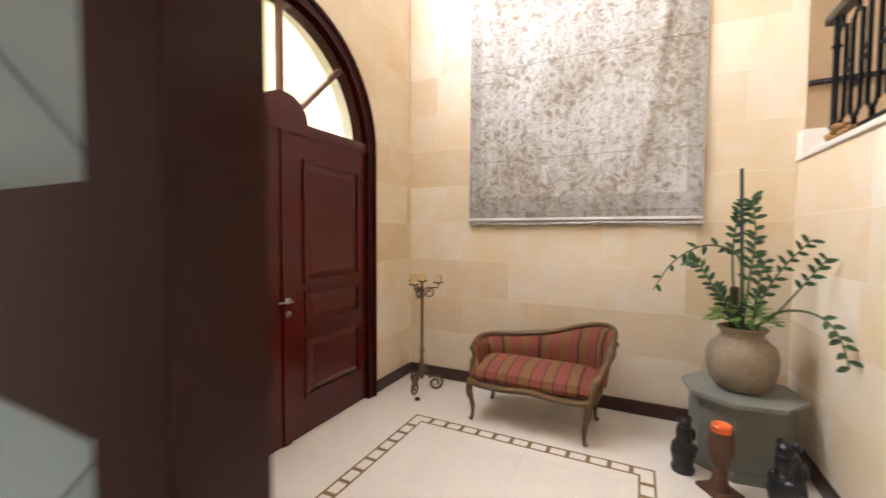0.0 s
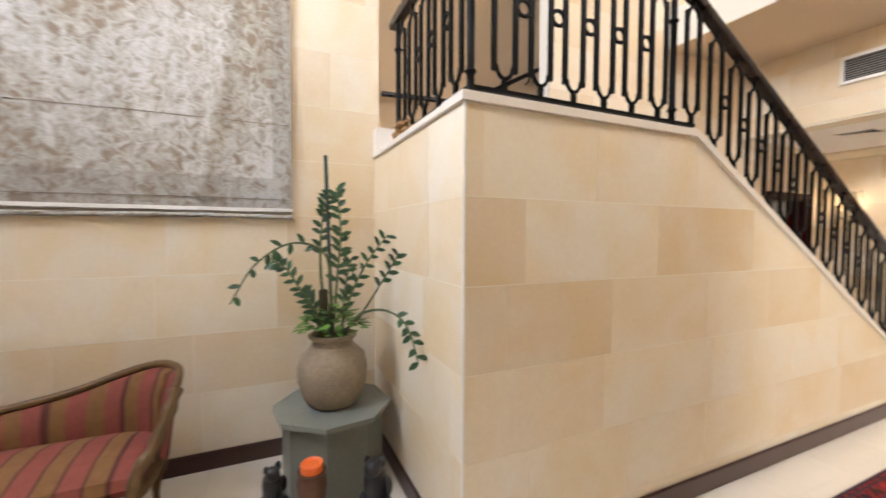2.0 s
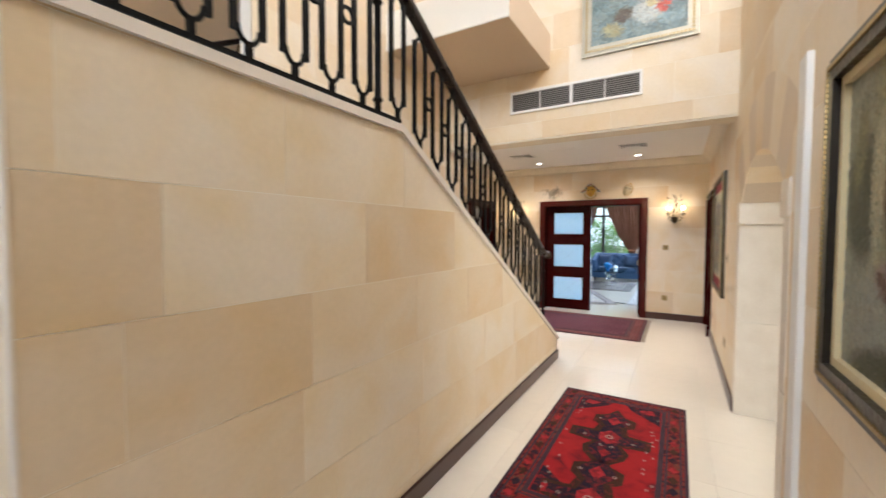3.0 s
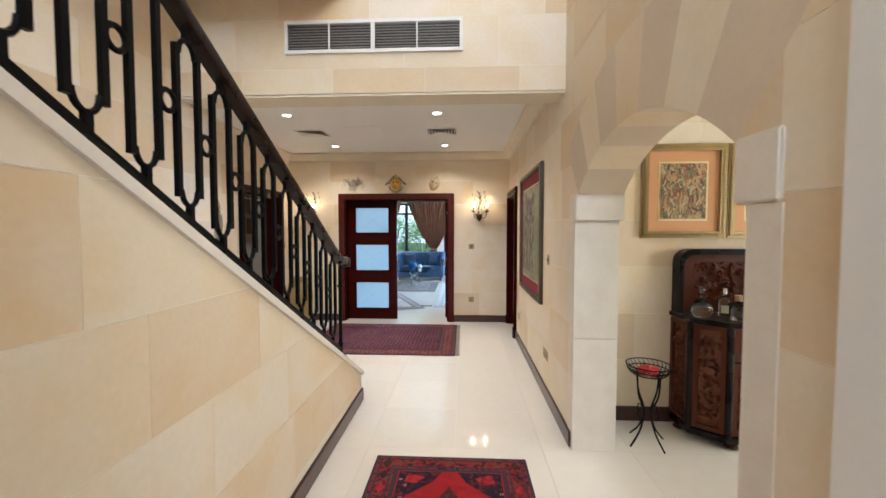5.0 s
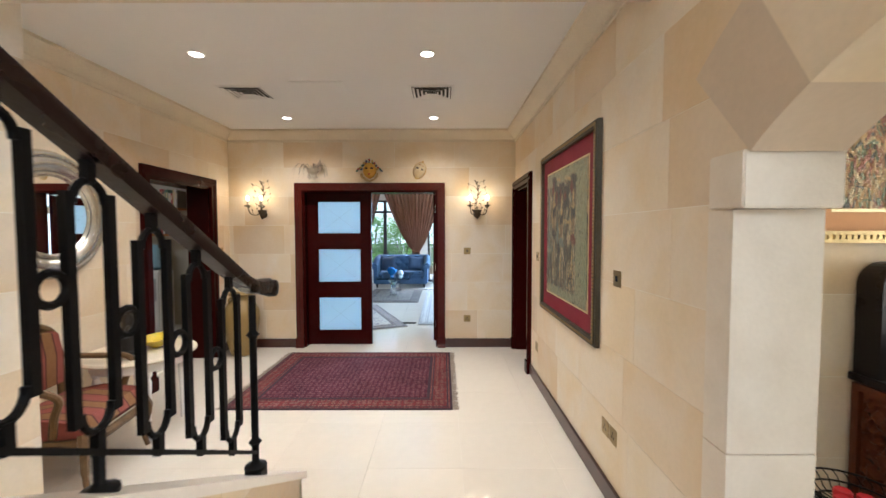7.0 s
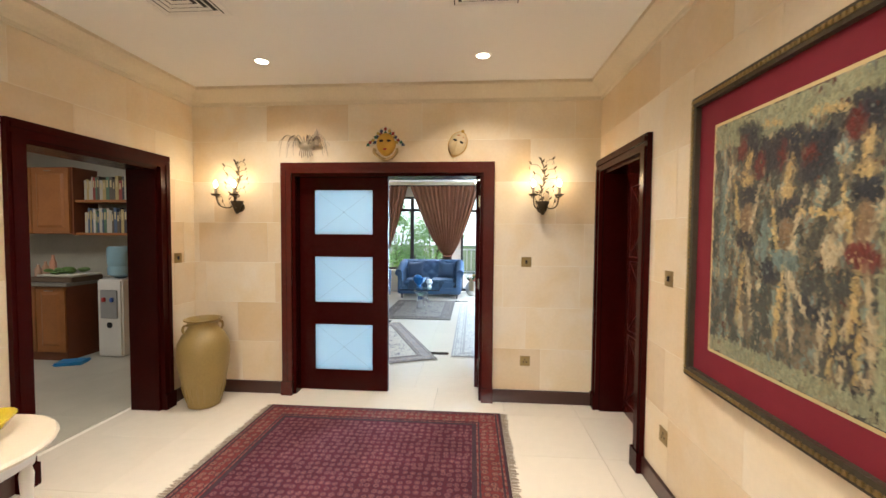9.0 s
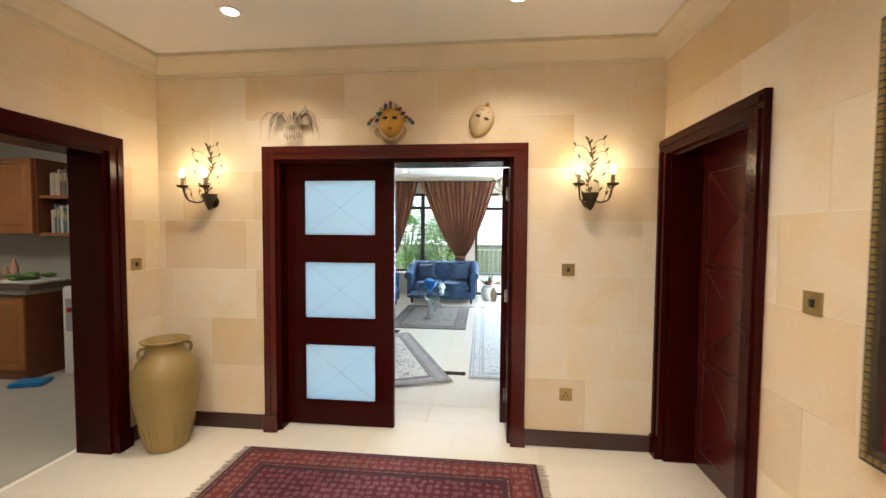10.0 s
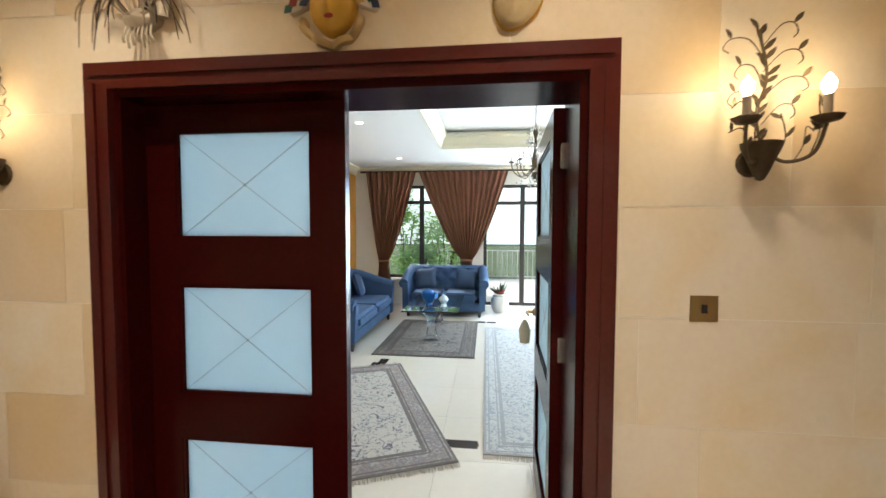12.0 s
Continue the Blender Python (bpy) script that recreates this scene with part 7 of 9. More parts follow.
def sconce(y, arms):
    """A flared cup on the wall, a leafy climbing stem, two curled arms with candle bulbs."""
    t = thing("wall_sconce", HX - 0.012, y, 1.70, 0, "leafy bronze wall sconce with lit candle bulbs", "wall lamp", "hall sconces")
    part("cup", lathe([(0.0, -0.045), (0.012, -0.04), (0.026, -0.015), (0.045, 0.03), (0.060, 0.062), (0.064, 0.078), (0.05, 0.076), (0.03, 0.05), (0.0, 0.045)], 14, None, pose(-0.05, 0, 0) @ Matrix.Diagonal((0.78, 0.86, 0.95, 1)), wobble=0.12), SCON, t, "", True)
    part("wall_plate", lathe([(0.0, 0.0), (0.045, 0.0), (0.04, 0.012), (0.0, 0.016)], 14, None, pose(0, 0, 0.02, 0, -90, 0)), SCON, t, "", True)
    rng = random.Random(9)
    main = spline([(-0.055, 0, 0.05), (-0.05, 0.018, 0.16), (-0.035, -0.018, 0.28), (-0.035, 0.010, 0.42)], 6)
    part("main_stem", tube(main, 0.0042, 6), SCON, t)
    for ax, ay in arms:
        p = spline([(-0.062, 0, 0.055), (-0.075, 0.40 * ay, 0.012), (-0.11, 0.85 * ay, 0.03), (ax, ay, 0.115)], 6)
        part("arm", tube(p, 0.0055, 6), SCON, t, "", True)
        part("drip_cup", lathe([(0.006, 0.0), (0.030, 0.006), (0.040, 0.020), (0.030, 0.014), (0.012, 0.014)], 9, None, pose(ax, ay, 0.11), wobble=0.2), SCON, t, "", True)
        part("candle_tube", lathe([(0.0115, 0.0), (0.0115, 0.065), (0.0, 0.066)], 10, None, pose(ax, ay, 0.125)), SLEEVE, t)
        part("bulb", lathe([(0.007, 0.0), (0.016, 0.018), (0.0155, 0.036), (0.0, 0.06)], 12, None, pose(ax, ay, 0.191)), FLAME, t, "glowing candle bulb", True)
        # twigs that leave the arms and curl up
        for k, up, out in ((4, 0.13, 0.25), (8, 0.10, 0.75), (11, 0.16, 0.5)):
            q = p[min(k, len(p) - 1)]
            tw = spline([q, (q.x - 0.01, q.y + 0.15 * ay, q.z + 0.45 * up), (q.x, q.y + out * 0.35 * ay, q.z + up), (q.x + 0.02, q.y + out * 0.75 * ay, q.z + up * 0.92)], 4)
            part("twig", tube(tw, 0.002, 4), SCON, t)
            for e in (4, len(tw) - 2):
                bm = bmesh.new()
                leaf_mesh(bm, tw[e], (rng.uniform(-0.4, 0.2), rng.uniform(-1, 1), rng.uniform(0.3, 1)), (-1, 0, 0.2), rng.uniform(0.028, 0.042), rng.uniform(0.012, 0.018))
                part("metal_leaf", bm, SCON, t)
    # leaves in pairs up the stem, largest at the top
    for i in range(22):
        k = 0.12 + 0.88 * i / 21
        q = main[min(int(k * (len(main) - 1)), len(main) - 1)]
        sg = 1 if i % 2 else -1
        bm = bmesh.new()
        leaf_mesh(bm, q, (rng.uniform(-0.45, 0.0), sg * rng.uniform(0.25, 0.9), rng.uniform(0.35, 1.1)), (-1, 0, 0.2), (0.032 + 0.018 * k) * rng.uniform(0.7, 1.15), 0.010 + 0.007 * k)
        part("metal_leaf", bm, SCON, t)
    for i in range(7):
        sg = 1 if i % 2 else -1
        z = 0.13 + 0.04 * i
        r = 0.06 + 0.012 * (i % 3)
        tw = spline([(-0.045, 0, z), (-0.06, sg * r * 0.6, z + 0.05), (-0.06, sg * r * 1.2, z + 0.055), (-0.055, sg * r * 1.45, z + 0.03), (-0.055, sg * r * 1.25, z + 0.015)], 4)
        part("tendril", tube(tw, 0.0018, 4), SCON, t)
        bm = bmesh.new()
        leaf_mesh(bm, tw[8], (-0.3, sg * 0.6, 0.8), (-1, 0, 0.2), 0.036, 0.015)
        part("metal_leaf", bm, SCON, t)
    for ax, ay in arms:
        bulb_lamp(HX - 0.012 + ax, y + ay, 1.70 + 0.268, 1.05, (1.0, 0.69, 0.33))


sconce(1.055, ((-0.13, -0.12), (-0.13, 0.093)))
sconce(3.785, ((-0.13, -0.025), (-0.13, 0.145)))


def face_shell(w, h, d, bm=None):
    """A convex mask shape with a nose and brow, hollow behind; local x is out of the wall."""
    t = bmesh.new()
    n = 18
    g = []
    for j in range(n + 1):
        v = -1 + 2 * j / n
        row = []
        for i in range(n + 1):
            u = -1 + 2 * i / n
            uu, vv = u * math.sqrt(max(0, 1 - 0.5 * v * v)), v * math.sqrt(max(0, 1 - 0.5 * u * u))
            r = min(1.0, uu * uu + vv * vv)
            z = d * math.sqrt(max(0.0, 1 - r)) ** 0.8 if r < 1 else 0.0
            z += 0.28 * d * math.exp(-((uu / 0.13) ** 2 + ((vv + 0.08) / 0.26) ** 2))
            for s in (-1, 1):
                z -= 0.22 * d * math.exp(-(((uu - s * 0.36) / 0.16) ** 2 + ((vv - 0.18) / 0.10) ** 2))
            z += 0.10 * d * math.exp(-((uu / 0.2) ** 2 + ((vv + 0.5) / 0.08) ** 2))
            wn = w * (1 - 0.22 * max(0.0, -vv) ** 2)
            row.append(t.verts.new((-z, wn * uu, h * vv)))
        g.append(row)
    for j in range(n):
        for i in range(n):
            t.faces.new((g[j][i], g[j][i + 1], g[j + 1][i + 1], g[j + 1][i]))
    return merge(bm, t)


def masks():
    gold = mat("mask_gold", (0.62, 0.36, 0.05), 0.35, metal=0.4, var=0.2, scale=10)
    ivory = mat("mask_ivory", (0.62, 0.52, 0.34), 0.4, var=0.25, scale=12, color2=(0.5, 0.36, 0.16))
    dark = mat("mask_dark", (0.02, 0.015, 0.012), 0.6)
    # the jester
    t = thing("wall_mask", HX - 0.012, 2.425, 2.28, 0, "gold carnival mask with a harlequin diamond cap", "mask")
    f = part("face", face_shell(0.088, 0.105, 0.055), gold, t, "gilded mask face", True)
    cols = [mat("d_" + c, v, 0.4) for c, v in (("red", (0.30, 0.025, 0.02)), ("green", (0.02, 0.12, 0.075)), ("blue", (0.03, 0.05, 0.12)), ("gold", (0.50, 0.33, 0.06)), ("white", (0.66, 0.60, 0.48)))]
    # a cap that peaks over the brow and droops to a point at each ear
    half = [(0.0, 0.152), (0.045, 0.132), (0.082, 0.098), (0.10, 0.055), (0.135, 0.036), (0.172, -0.004), (0.150, -0.024), (0.115, -0.012), (0.088, 0.002)]
    inner = [(0.078, 0.045), (0.045, 0.075), (0.0, 0.088)]
    bm = bmesh.new()
    for sg in (-1, 1):
        for i in range(len(half) - 1):
            j = min(len(inner) - 1, max(0, 2 - i // 3))
            jj = min(len(inner) - 1, max(0, 2 - (i + 1) // 3))
            quad = [half[i], half[i + 1], inner[jj]] + ([inner[j]] if j != jj else [])
            prism([(sg * u, v) for u, v in quad], lambda u, v, d: (-d, u, v), 0.0, 0.026, bm)
    part("cap", bm, cols[4], t, "white cap under the diamonds")
    spots = [(0.0, 0.128, 90), (0.0, 0.094, 90), (0.036, 0.110, 72), (0.066, 0.088, 50), (0.040, 0.082, 70), (0.088, 0.056, 30), (0.070, 0.060, 40), (0.112, 0.030, -20), (0.138, 0.012, -35), (0.155, -0.008, -40), (0.098, 0.012, -30)]
    for i, (u, v, ang) in enumerate(spots):
        for sg in ((1,) if u == 0 else (1, -1)):
            c, s_ = math.cos(radians(ang)), math.sin(radians(ang))
            k, m_ = 0.0215, 0.0155
            bm = prism([(sg * (u + k * c), v + k * s_), (sg * (u - m_ * s_), v + m_ * c), (sg * (u - k * c), v - k * s_), (sg * (u + m_ * s_), v - m_ * c)], lambda a_, b_, d: (-d, a_, b_), 0.026, 0.029)
            part("cap_diamond", bm, cols[(i + (1 if sg < 0 else 0)) % 4], t)
    bm = bmesh.new()
    n = 40
    pts = [(-0.02 - 0.012 * math.sin(9 * a), (0.108 + 0.006 * math.sin(9 * a)) * math.cos(a), -0.02 + 0.115 * math.sin(a)) for a in (math.pi * 1.08 + math.pi * 0.84 * i / n for i in range(n + 1))]
    part("ruff", tube(pts, 0.014, 6, bm, flat=1.5), mat("ruff_gold", (0.5, 0.36, 0.16), 0.45, metal=0.3), t, "crimped gold ruff", True)
    for s in (-1, 1):
        part("eye_hole", ball((-0.049, s * 0.033, 0.022), 0.017, (0.35, 1.2, 0.6)), dark, t)
    part("lips", ball((-0.054, 0, -0.052), 0.014, (0.4, 1.2, 0.6)), mat("lip_red", (0.35, 0.03, 0.02), 0.4), t)
    # the pale one
    t = thing("wall_mask", HX - 0.012, 1.79, 2.275, 0, "pale ivory mask with gold filigree, hung at a tilt", "mask")
    t.matrix_basis = pose(HX - 0.012, 1.79, 2.275, 22, 0, 0)
    part("face", face_shell(0.080, 0.112, 0.05), ivory, t, "", True)
    part("rim", tube([(-0.008, 0.077 * math.cos(a) * (1 - 0.2 * max(0, -math.sin(a)) ** 2), 0.108 * math.sin(a)) for a in (2 * math.pi * i / 30 for i in range(30))], 0.006, 6, closed=True), gold, t)
    part("knob", ball((-0.012, 0.0, 0.118), 0.015), gold, t)
    for s in (-1, 1):
        part("eye_hole", ball((-0.043, s * 0.029, 0.02), 0.016, (0.35, 1.25, 0.6)), dark, t)
    for i, (yy, zz) in enumerate(((-0.02, 0.06), (0.015, 0.065), (0.0, 0.045), (0.045, -0.015), (-0.045, -0.01))):
        part("filigree", ball((-0.043 + 0.25 * abs(yy), yy, zz), 0.011, (0.3, 1.3, 0.9)), mat("filigree_copper", (0.40, 0.16, 0.05), 0.4, metal=0.4), t)
    # the feathered one
    t = thing("wall_mask", HX - 0.012, 3.15, 2.27, 0, "silver half mask with curling grey feathers", "mask")
    silver = mat("mask_silver", (0.46, 0.38, 0.27), 0.5, metal=0.15, var=0.35)
    part("face", face_shell(0.075, 0.045, 0.05), silver, t, "", True)
    rng = random.Random(3)
    for i in range(26):
        s = 1 if i % 2 else -1
        a, L = rng.uniform(0.1, 2.9), rng.uniform(0.11, 0.21)
        y0 = 0.075 * math.cos(a)
        p = spline([(-0.03, y0 * 0.7, 0.01), (-0.05, y0 + 0.4 * L * math.cos(a), 0.02 + 0.35 * L), (-0.055, y0 + 0.75 * L * math.cos(a), 0.02 + 0.1 * L), (-0.04, y0 + 0.95 * L * math.cos(a) + rng.uniform(-0.03, 0.03), -0.35 * L + rng.uniform(-0.05, 0.07))], 5)
        part("feather", tube(p, [0.0075 * (1 - 0.8 * k / len(p)) for k in range(len(p))], 5, flat=0.35), silver if i % 3 else mat("feather_dark", (0.10, 0.07, 0.045), 0.8), t)
    part("horn", lathe([(0.040, 0.0), (0.036, 0.05), (0.017, 0.11), (0.0, 0.15)], 10, None, pose(-0.03, -0.085, 0.0, 8, 0, 0) @ Matrix.Diagonal((0.4, 1, 1, 1))), silver, t, "", True)
    for i in range(7):
        p = spline([(-0.03, -0.05 + 0.015 * i, -0.02), (-0.045, -0.06 + 0.018 * i, -0.07), (-0.04, -0.07 + 0.02 * i, -0.09 - 0.01 * (i % 3))], 5)
        part("ribbon", tube(p, 0.006, 5, flat=0.3), silver, t)


masks()


def mirror():
    t = thing("round_mirror", 6.25, 4.233, 1.615, 0, "round mirror in a wide hammered silver frame", "mirror")
    fr = mat("silver_leaf", (0.72, 0.69, 0.61), 0.24, metal=0.95, var=0.35, scale=9, fine=50, bump=0.3)
    part("frame", lathe([(0.27, 0.0), (0.27, 0.035), (0.283, 0.046), (0.296, 0.046), (0.306, 0.036), (0.318, 0.046), (0.345, 0.062), (0.37, 0.064), (0.392, 0.052), (0.40, 0.042), (0.412, 0.048), (0.43, 0.044), (0.445, 0.028), (0.45, 0.0)], 48, None, pose(0, 0, 0, 90, 0, 0)), fr, t, "hammered silver frame", True)
    m = bpy.data.materials.new("mirror_glass")
    m.use_nodes = True
    b = m.node_tree.nodes["Principled BSDF"]
    b.inputs["Metallic"].default_value, b.inputs["Roughness"].default_value = 1.0, 0.01
    b.inputs["Base Color"].default_value = (0.85, 0.87, 0.87, 1)
    part("glass", lathe([(0.0, 0.031), (0.272, 0.031), (0.272, 0.001), (0.0, 0.001)], 48, None, pose(0, 0, 0, 90, 0, 0)), m, t)


mirror()


def side_table():
    t = thing("side_table", 6.47, 3.79, 0, 0, "small table with oval cream top and turned white legs", "table")
    TT = mat("cream_table_top", (0.74, 0.66, 0.52), 0.3, var=0.1, scale=5)
    part("tabletop", lathe([(0.0, 0.565), (0.33, 0.565), (0.365, 0.575), (0.37, 0.588), (0.36, 0.60), (0.0, 0.60)], 40), TT, t, "", True)
    part("apron", lathe([(0.29, 0.50), (0.30, 0.505), (0.30, 0.565), (0.0, 0.565), (0.0, 0.50)], 32), WHITE, t, "", True)
    for i in range(4):
        a = math.pi / 4 + math.pi / 2 * i
        part("leg", lathe([(0.014, 0.0), (0.018, 0.03), (0.014, 0.06), (0.02, 0.30), (0.026, 0.42), (0.018, 0.45), (0.03, 0.47), (0.03, 0.52)], 12, None, pose(0.26 * math.cos(a), 0.26 * math.sin(a), 0)), WHITE, t, "", True)
    b = thing("glass_bowl", 6.58, 3.74, 0.60, 20, "shallow yellow glass bowl on the side table", "bowl")
    part("bowl", lathe([(0.0, 0.0), (0.05, 0.0), (0.055, 0.006), (0.10, 0.035), (0.135, 0.075), (0.13, 0.078), (0.09, 0.042), (0.0, 0.012)], 28, None, Matrix.Diagonal((1.25, 0.75, 1, 1))), mat("yellow_glaze", (0.60, 0.45, 0.02), 0.15, var=0.15, coat=0.5), b, "", True)
    figurine(6.38, 3.80, 0.36, 0, "brown carved wooden figurine on the side table").location.z = 0.60


side_table()


def armchair():
    t = thing("armchair", 5.90, 3.78, 0, 8, "carved gilt armchair with striped seat by the stairs", "armchair")
    part("seat_cushion", striped_sheet(lambda x: [(x, 0.24, 0.34), (x, 0.24, 0.42), (x, 0.0, 0.46), (x, -0.22, 0.43), (x, -0.26, 0.36), (x, -0.24, 0.33)], 0, [-0.28 + 0.56 * i / 48 for i in range(49)]), [ROSE, GOLDST, DARKST], t, "", True)
    part("back_cushion", striped_sheet(lambda x: [(x, 0.27, 0.48), (x, 0.22, 0.50), (x, 0.215, 0.70), (x, 0.24, 0.86 - 0.5 * x * x), (x, 0.28, 0.87 - 0.5 * x * x)], 0, [-0.24 + 0.48 * i / 40 for i in range(41)]), [ROSE, GOLDST, DARKST], t, "", True)
    part("back_frame", tube(spline([(-0.28, 0.26, 0.34), (-0.29, 0.28, 0.62), (-0.27, 0.30, 0.82), (-0.12, 0.31, 0.90), (0.0, 0.31, 0.93), (0.12, 0.31, 0.90), (0.27, 0.30, 0.82), (0.29, 0.28, 0.62), (0.28, 0.26, 0.34)], 5), 0.024, 8), GILT, t, "", True)
    for s in (-1, 1):
        part("arm", tube(spline([(s * 0.29, 0.27, 0.66), (s * 0.33, 0.05, 0.64), (s * 0.34, -0.10, 0.63), (s * 0.32, -0.16, 0.58), (s * 0.30, -0.12, 0.48), (s * 0.29, -0.10, 0.36)], 5), 0.02, 8), GILT, t, "", True)
        for y, b in ((-0.24, -1), (0.25, 1)):
            part("leg", tube(spline([(s * 0.27, y, 0.36), (s * 0.30, y + b * 0.02, 0.26), (s * 0.27, y, 0.12), (s * 0.28, y + b * 0.02, 0.012)], 5), [0.03] * 5 + [0.022] * 5 + [0.016] * 6, 8), GILT, t, "", True)
    part("seat_rail", tube(spline([(-0.28, 0.25, 0.335), (-0.30, 0.0, 0.325), (-0.26, -0.25, 0.32), (0.0, -0.28, 0.315), (0.26, -0.25, 0.32), (0.30, 0.0, 0.325), (0.28, 0.25, 0.335)], 5), 0.027, 8), GILT, t, "", True)


armchair()

# ---- dining room ----
SBW = mat("carved_redwood", (0.105, 0.027, 0.009), 0.42, var=0.45, scale=6, fine=50, bump=0.2, spec=0.2)
SBD = mat("sideboard_dark", (0.009, 0.006, 0.006), 0.28, var=0.3, spec=0.2)
SBL = mat("redwood_panel", (0.17, 0.048, 0.016), 0.4, var=0.45, scale=8, fine=50, bump=0.2)


def carving(at, u0, u1, v0, v1, d, seed, n=60):
    """Deep relief of leaves and knots: a bunch of raised scrolls and petals on a ground."""
    rng = random.Random(seed)
    bm = bmesh.new()
    nu = max(14, int((u1 - u0) / 0.0075))
    nv = max(14, int((v1 - v0) / 0.0075))
    g = []
    for j in range(nv + 1):
        v = v0 + (v1 - v0) * j / nv
        row = []
        for i in range(nu + 1):
            u = u0 + (u1 - u0) * i / nu
            e = min(1.0, 8 * min(i / nu, 1 - i / nu, j / nv, 1 - j / nv))
            h = noise.noise((u * 20 + seed, v * 20, seed * 3.1)) + 0.7 * noise.noise((u * 42, v * 42 + seed, 1.7))
            k = max(0.0, min(1.0, (h + 0.12) * 3.5))
            row.append(bm.verts.new(at(u, v, d - 0.026 + e * (0.030 * k + 0.008 * noise.noise((u * 60, v * 60, seed))))))
        g.append(row)
    for j in range(nv):
        for i in range(nu):
            bm.faces.new((g[j][i], g[j][i + 1], g[j + 1][i + 1], g[j + 1][i]))
    return bm


def panel_set(t, parent_at, u0, u1, v0, v1, seed, wood):
    w = 0.03
    bm = bmesh.new()
    for a, b, c, d in ((u0, u1, v0, v0 + w), (u0, u1, v1 - w, v1), (u0, u0 + w, v0 + w, v1 - w), (u1 - w, u1, v0 + w, v1 - w)):
        prism(rect(a, b, c, d), parent_at, -0.012, 0.012, bm)
    p = part("panel_frame", bm, SBW, t)
    part("carved_relief", carving(parent_at, u0 + w, u1 - w, v0 + w, v1 - w, 0.016, seed), wood, p, "deeply carved relief", True)


def sideboard():
    t = thing("sideboard", 0, 0, 0, 0, "carved redwood sideboard with black edges and canted corners", "sideboard")
    plan = [(5.21, -0.31), (4.95, -0.31), (4.80, -0.49), (4.80, -1.19), (4.95, -1.37), (5.21, -1.37)]
    flat = lambda u, v, d: (u, v, d)
    part("body", prism([(x + (0.012 if x < 5.2 else 0), y + (-0.012 if y > -0.8 else 0.012)) for x, y in plan], flat, 0.085, 0.85), SBD, t)
    grow = [(x - (0.02 if x < 5.2 else 0), y + (0.02 if y > -0.8 else -0.02)) for x, y in plan]
    part("top", prism(grow, flat, 0.85, 0.882), SBD, t, "black polished top")
    part("plinth", prism(grow, flat, 0.055, 0.095), SBD, t)
    for x, y in plan[1:5]:
        part("corner_post", prism([(x + 0.024 * math.cos(math.pi * i / 5), y + 0.024 * math.sin(math.pi * i / 5)) for i in range(10)], flat, 0.096, 0.849), SBD, t, "black corner post", True)

    def facing(p, q):
        p, q = Vector(p), Vector(q)
        d = (q - p).normalized()
        nrm = Vector((d.y, -d.x)) if Vector((d.y, -d.x)).x < 0 or abs(d.x) > 0.99 else Vector((-d.y, d.x))
        return (lambda u, v, k: (p.x + d.x * u + nrm.x * k, p.y + d.y * u + nrm.y * k, v)), (q - p).length
    at, L = facing((4.80, -0.49), (4.80, -1.19))
    panel_set(t, at, 0.02, L - 0.02, 0.62, 0.84, 2.0, SBW)
    panel_set(t, at, 0.02, L / 2 - 0.01, 0.105, 0.60, 3.3, SBW)
    panel_set(t, at, L / 2 + 0.01, L - 0.02, 0.105, 0.60, 4.7, SBW)
    at, L = facing((4.95, -0.31), (4.80, -0.49))
    panel_set(t, at, 0.02, L - 0.02, 0.105, 0.84, 6.1, SBL)
    at2 = Y(-0.31, 1)
    panel_set(t, at2, 4.965, 5.20, 0.105, 0.84, 7.9, SBW)
    # back board with rounded shoulders
    pts = [(-1.29, 0.882), (-0.30, 0.882)] + [(-0.30 - 0.10 + 0.10 * math.cos(a), 1.265 + 0.10 * math.sin(a)) for a in (math.pi / 2 * i / 8 for i in range(9))] + [(-1.29 + 0.10 - 0.10 * math.sin(a), 1.265 + 0.10 * math.cos(a)) for a in (math.pi / 2 * i / 8 for i in range(9))]
    bx = X(5.20, -1)
    part("back_board", prism(pts, bx, 0.0, 0.02), SBD, t, "black rounded back")
    inner = [(-0.795 + (u + 0.795) * 0.935, 0.882 if v < 0.9 else 0.882 + (v - 0.882) * 0.915) for u, v in pts]
    bm = bmesh.new()
    for i in range(1, len(pts)):
        j = (i + 1) % len(pts)
        prism([pts[i], pts[j], inner[j], inner[i]], bx, 0.02, 0.105, bm)
    part("surround", bm, SBD, t, "black rounded surround standing proud")
    part("back_panel", prism([(u * 0.999 - 0.001, v) for u, v in inner], bx, 0.02, 0.032), SBW, t)
    part("carved_relief", carving(bx, -1.17, -0.42, 0.955, 1.275, 0.052, 9.3), SBW, t, "carved battle of leaves and scrolls", True)
    for x, y in ((4.84, -0.54), (4.84, -1.14), (5.12, -0.34), (5.12, -1.32)):
        part("leg", lathe([(0.034, 0.0), (0.046, 0.010), (0.038, 0.026), (0.050, 0.058)], 12, None, pose(x, y, 0)), SBW, t, "", True)


sideboard()


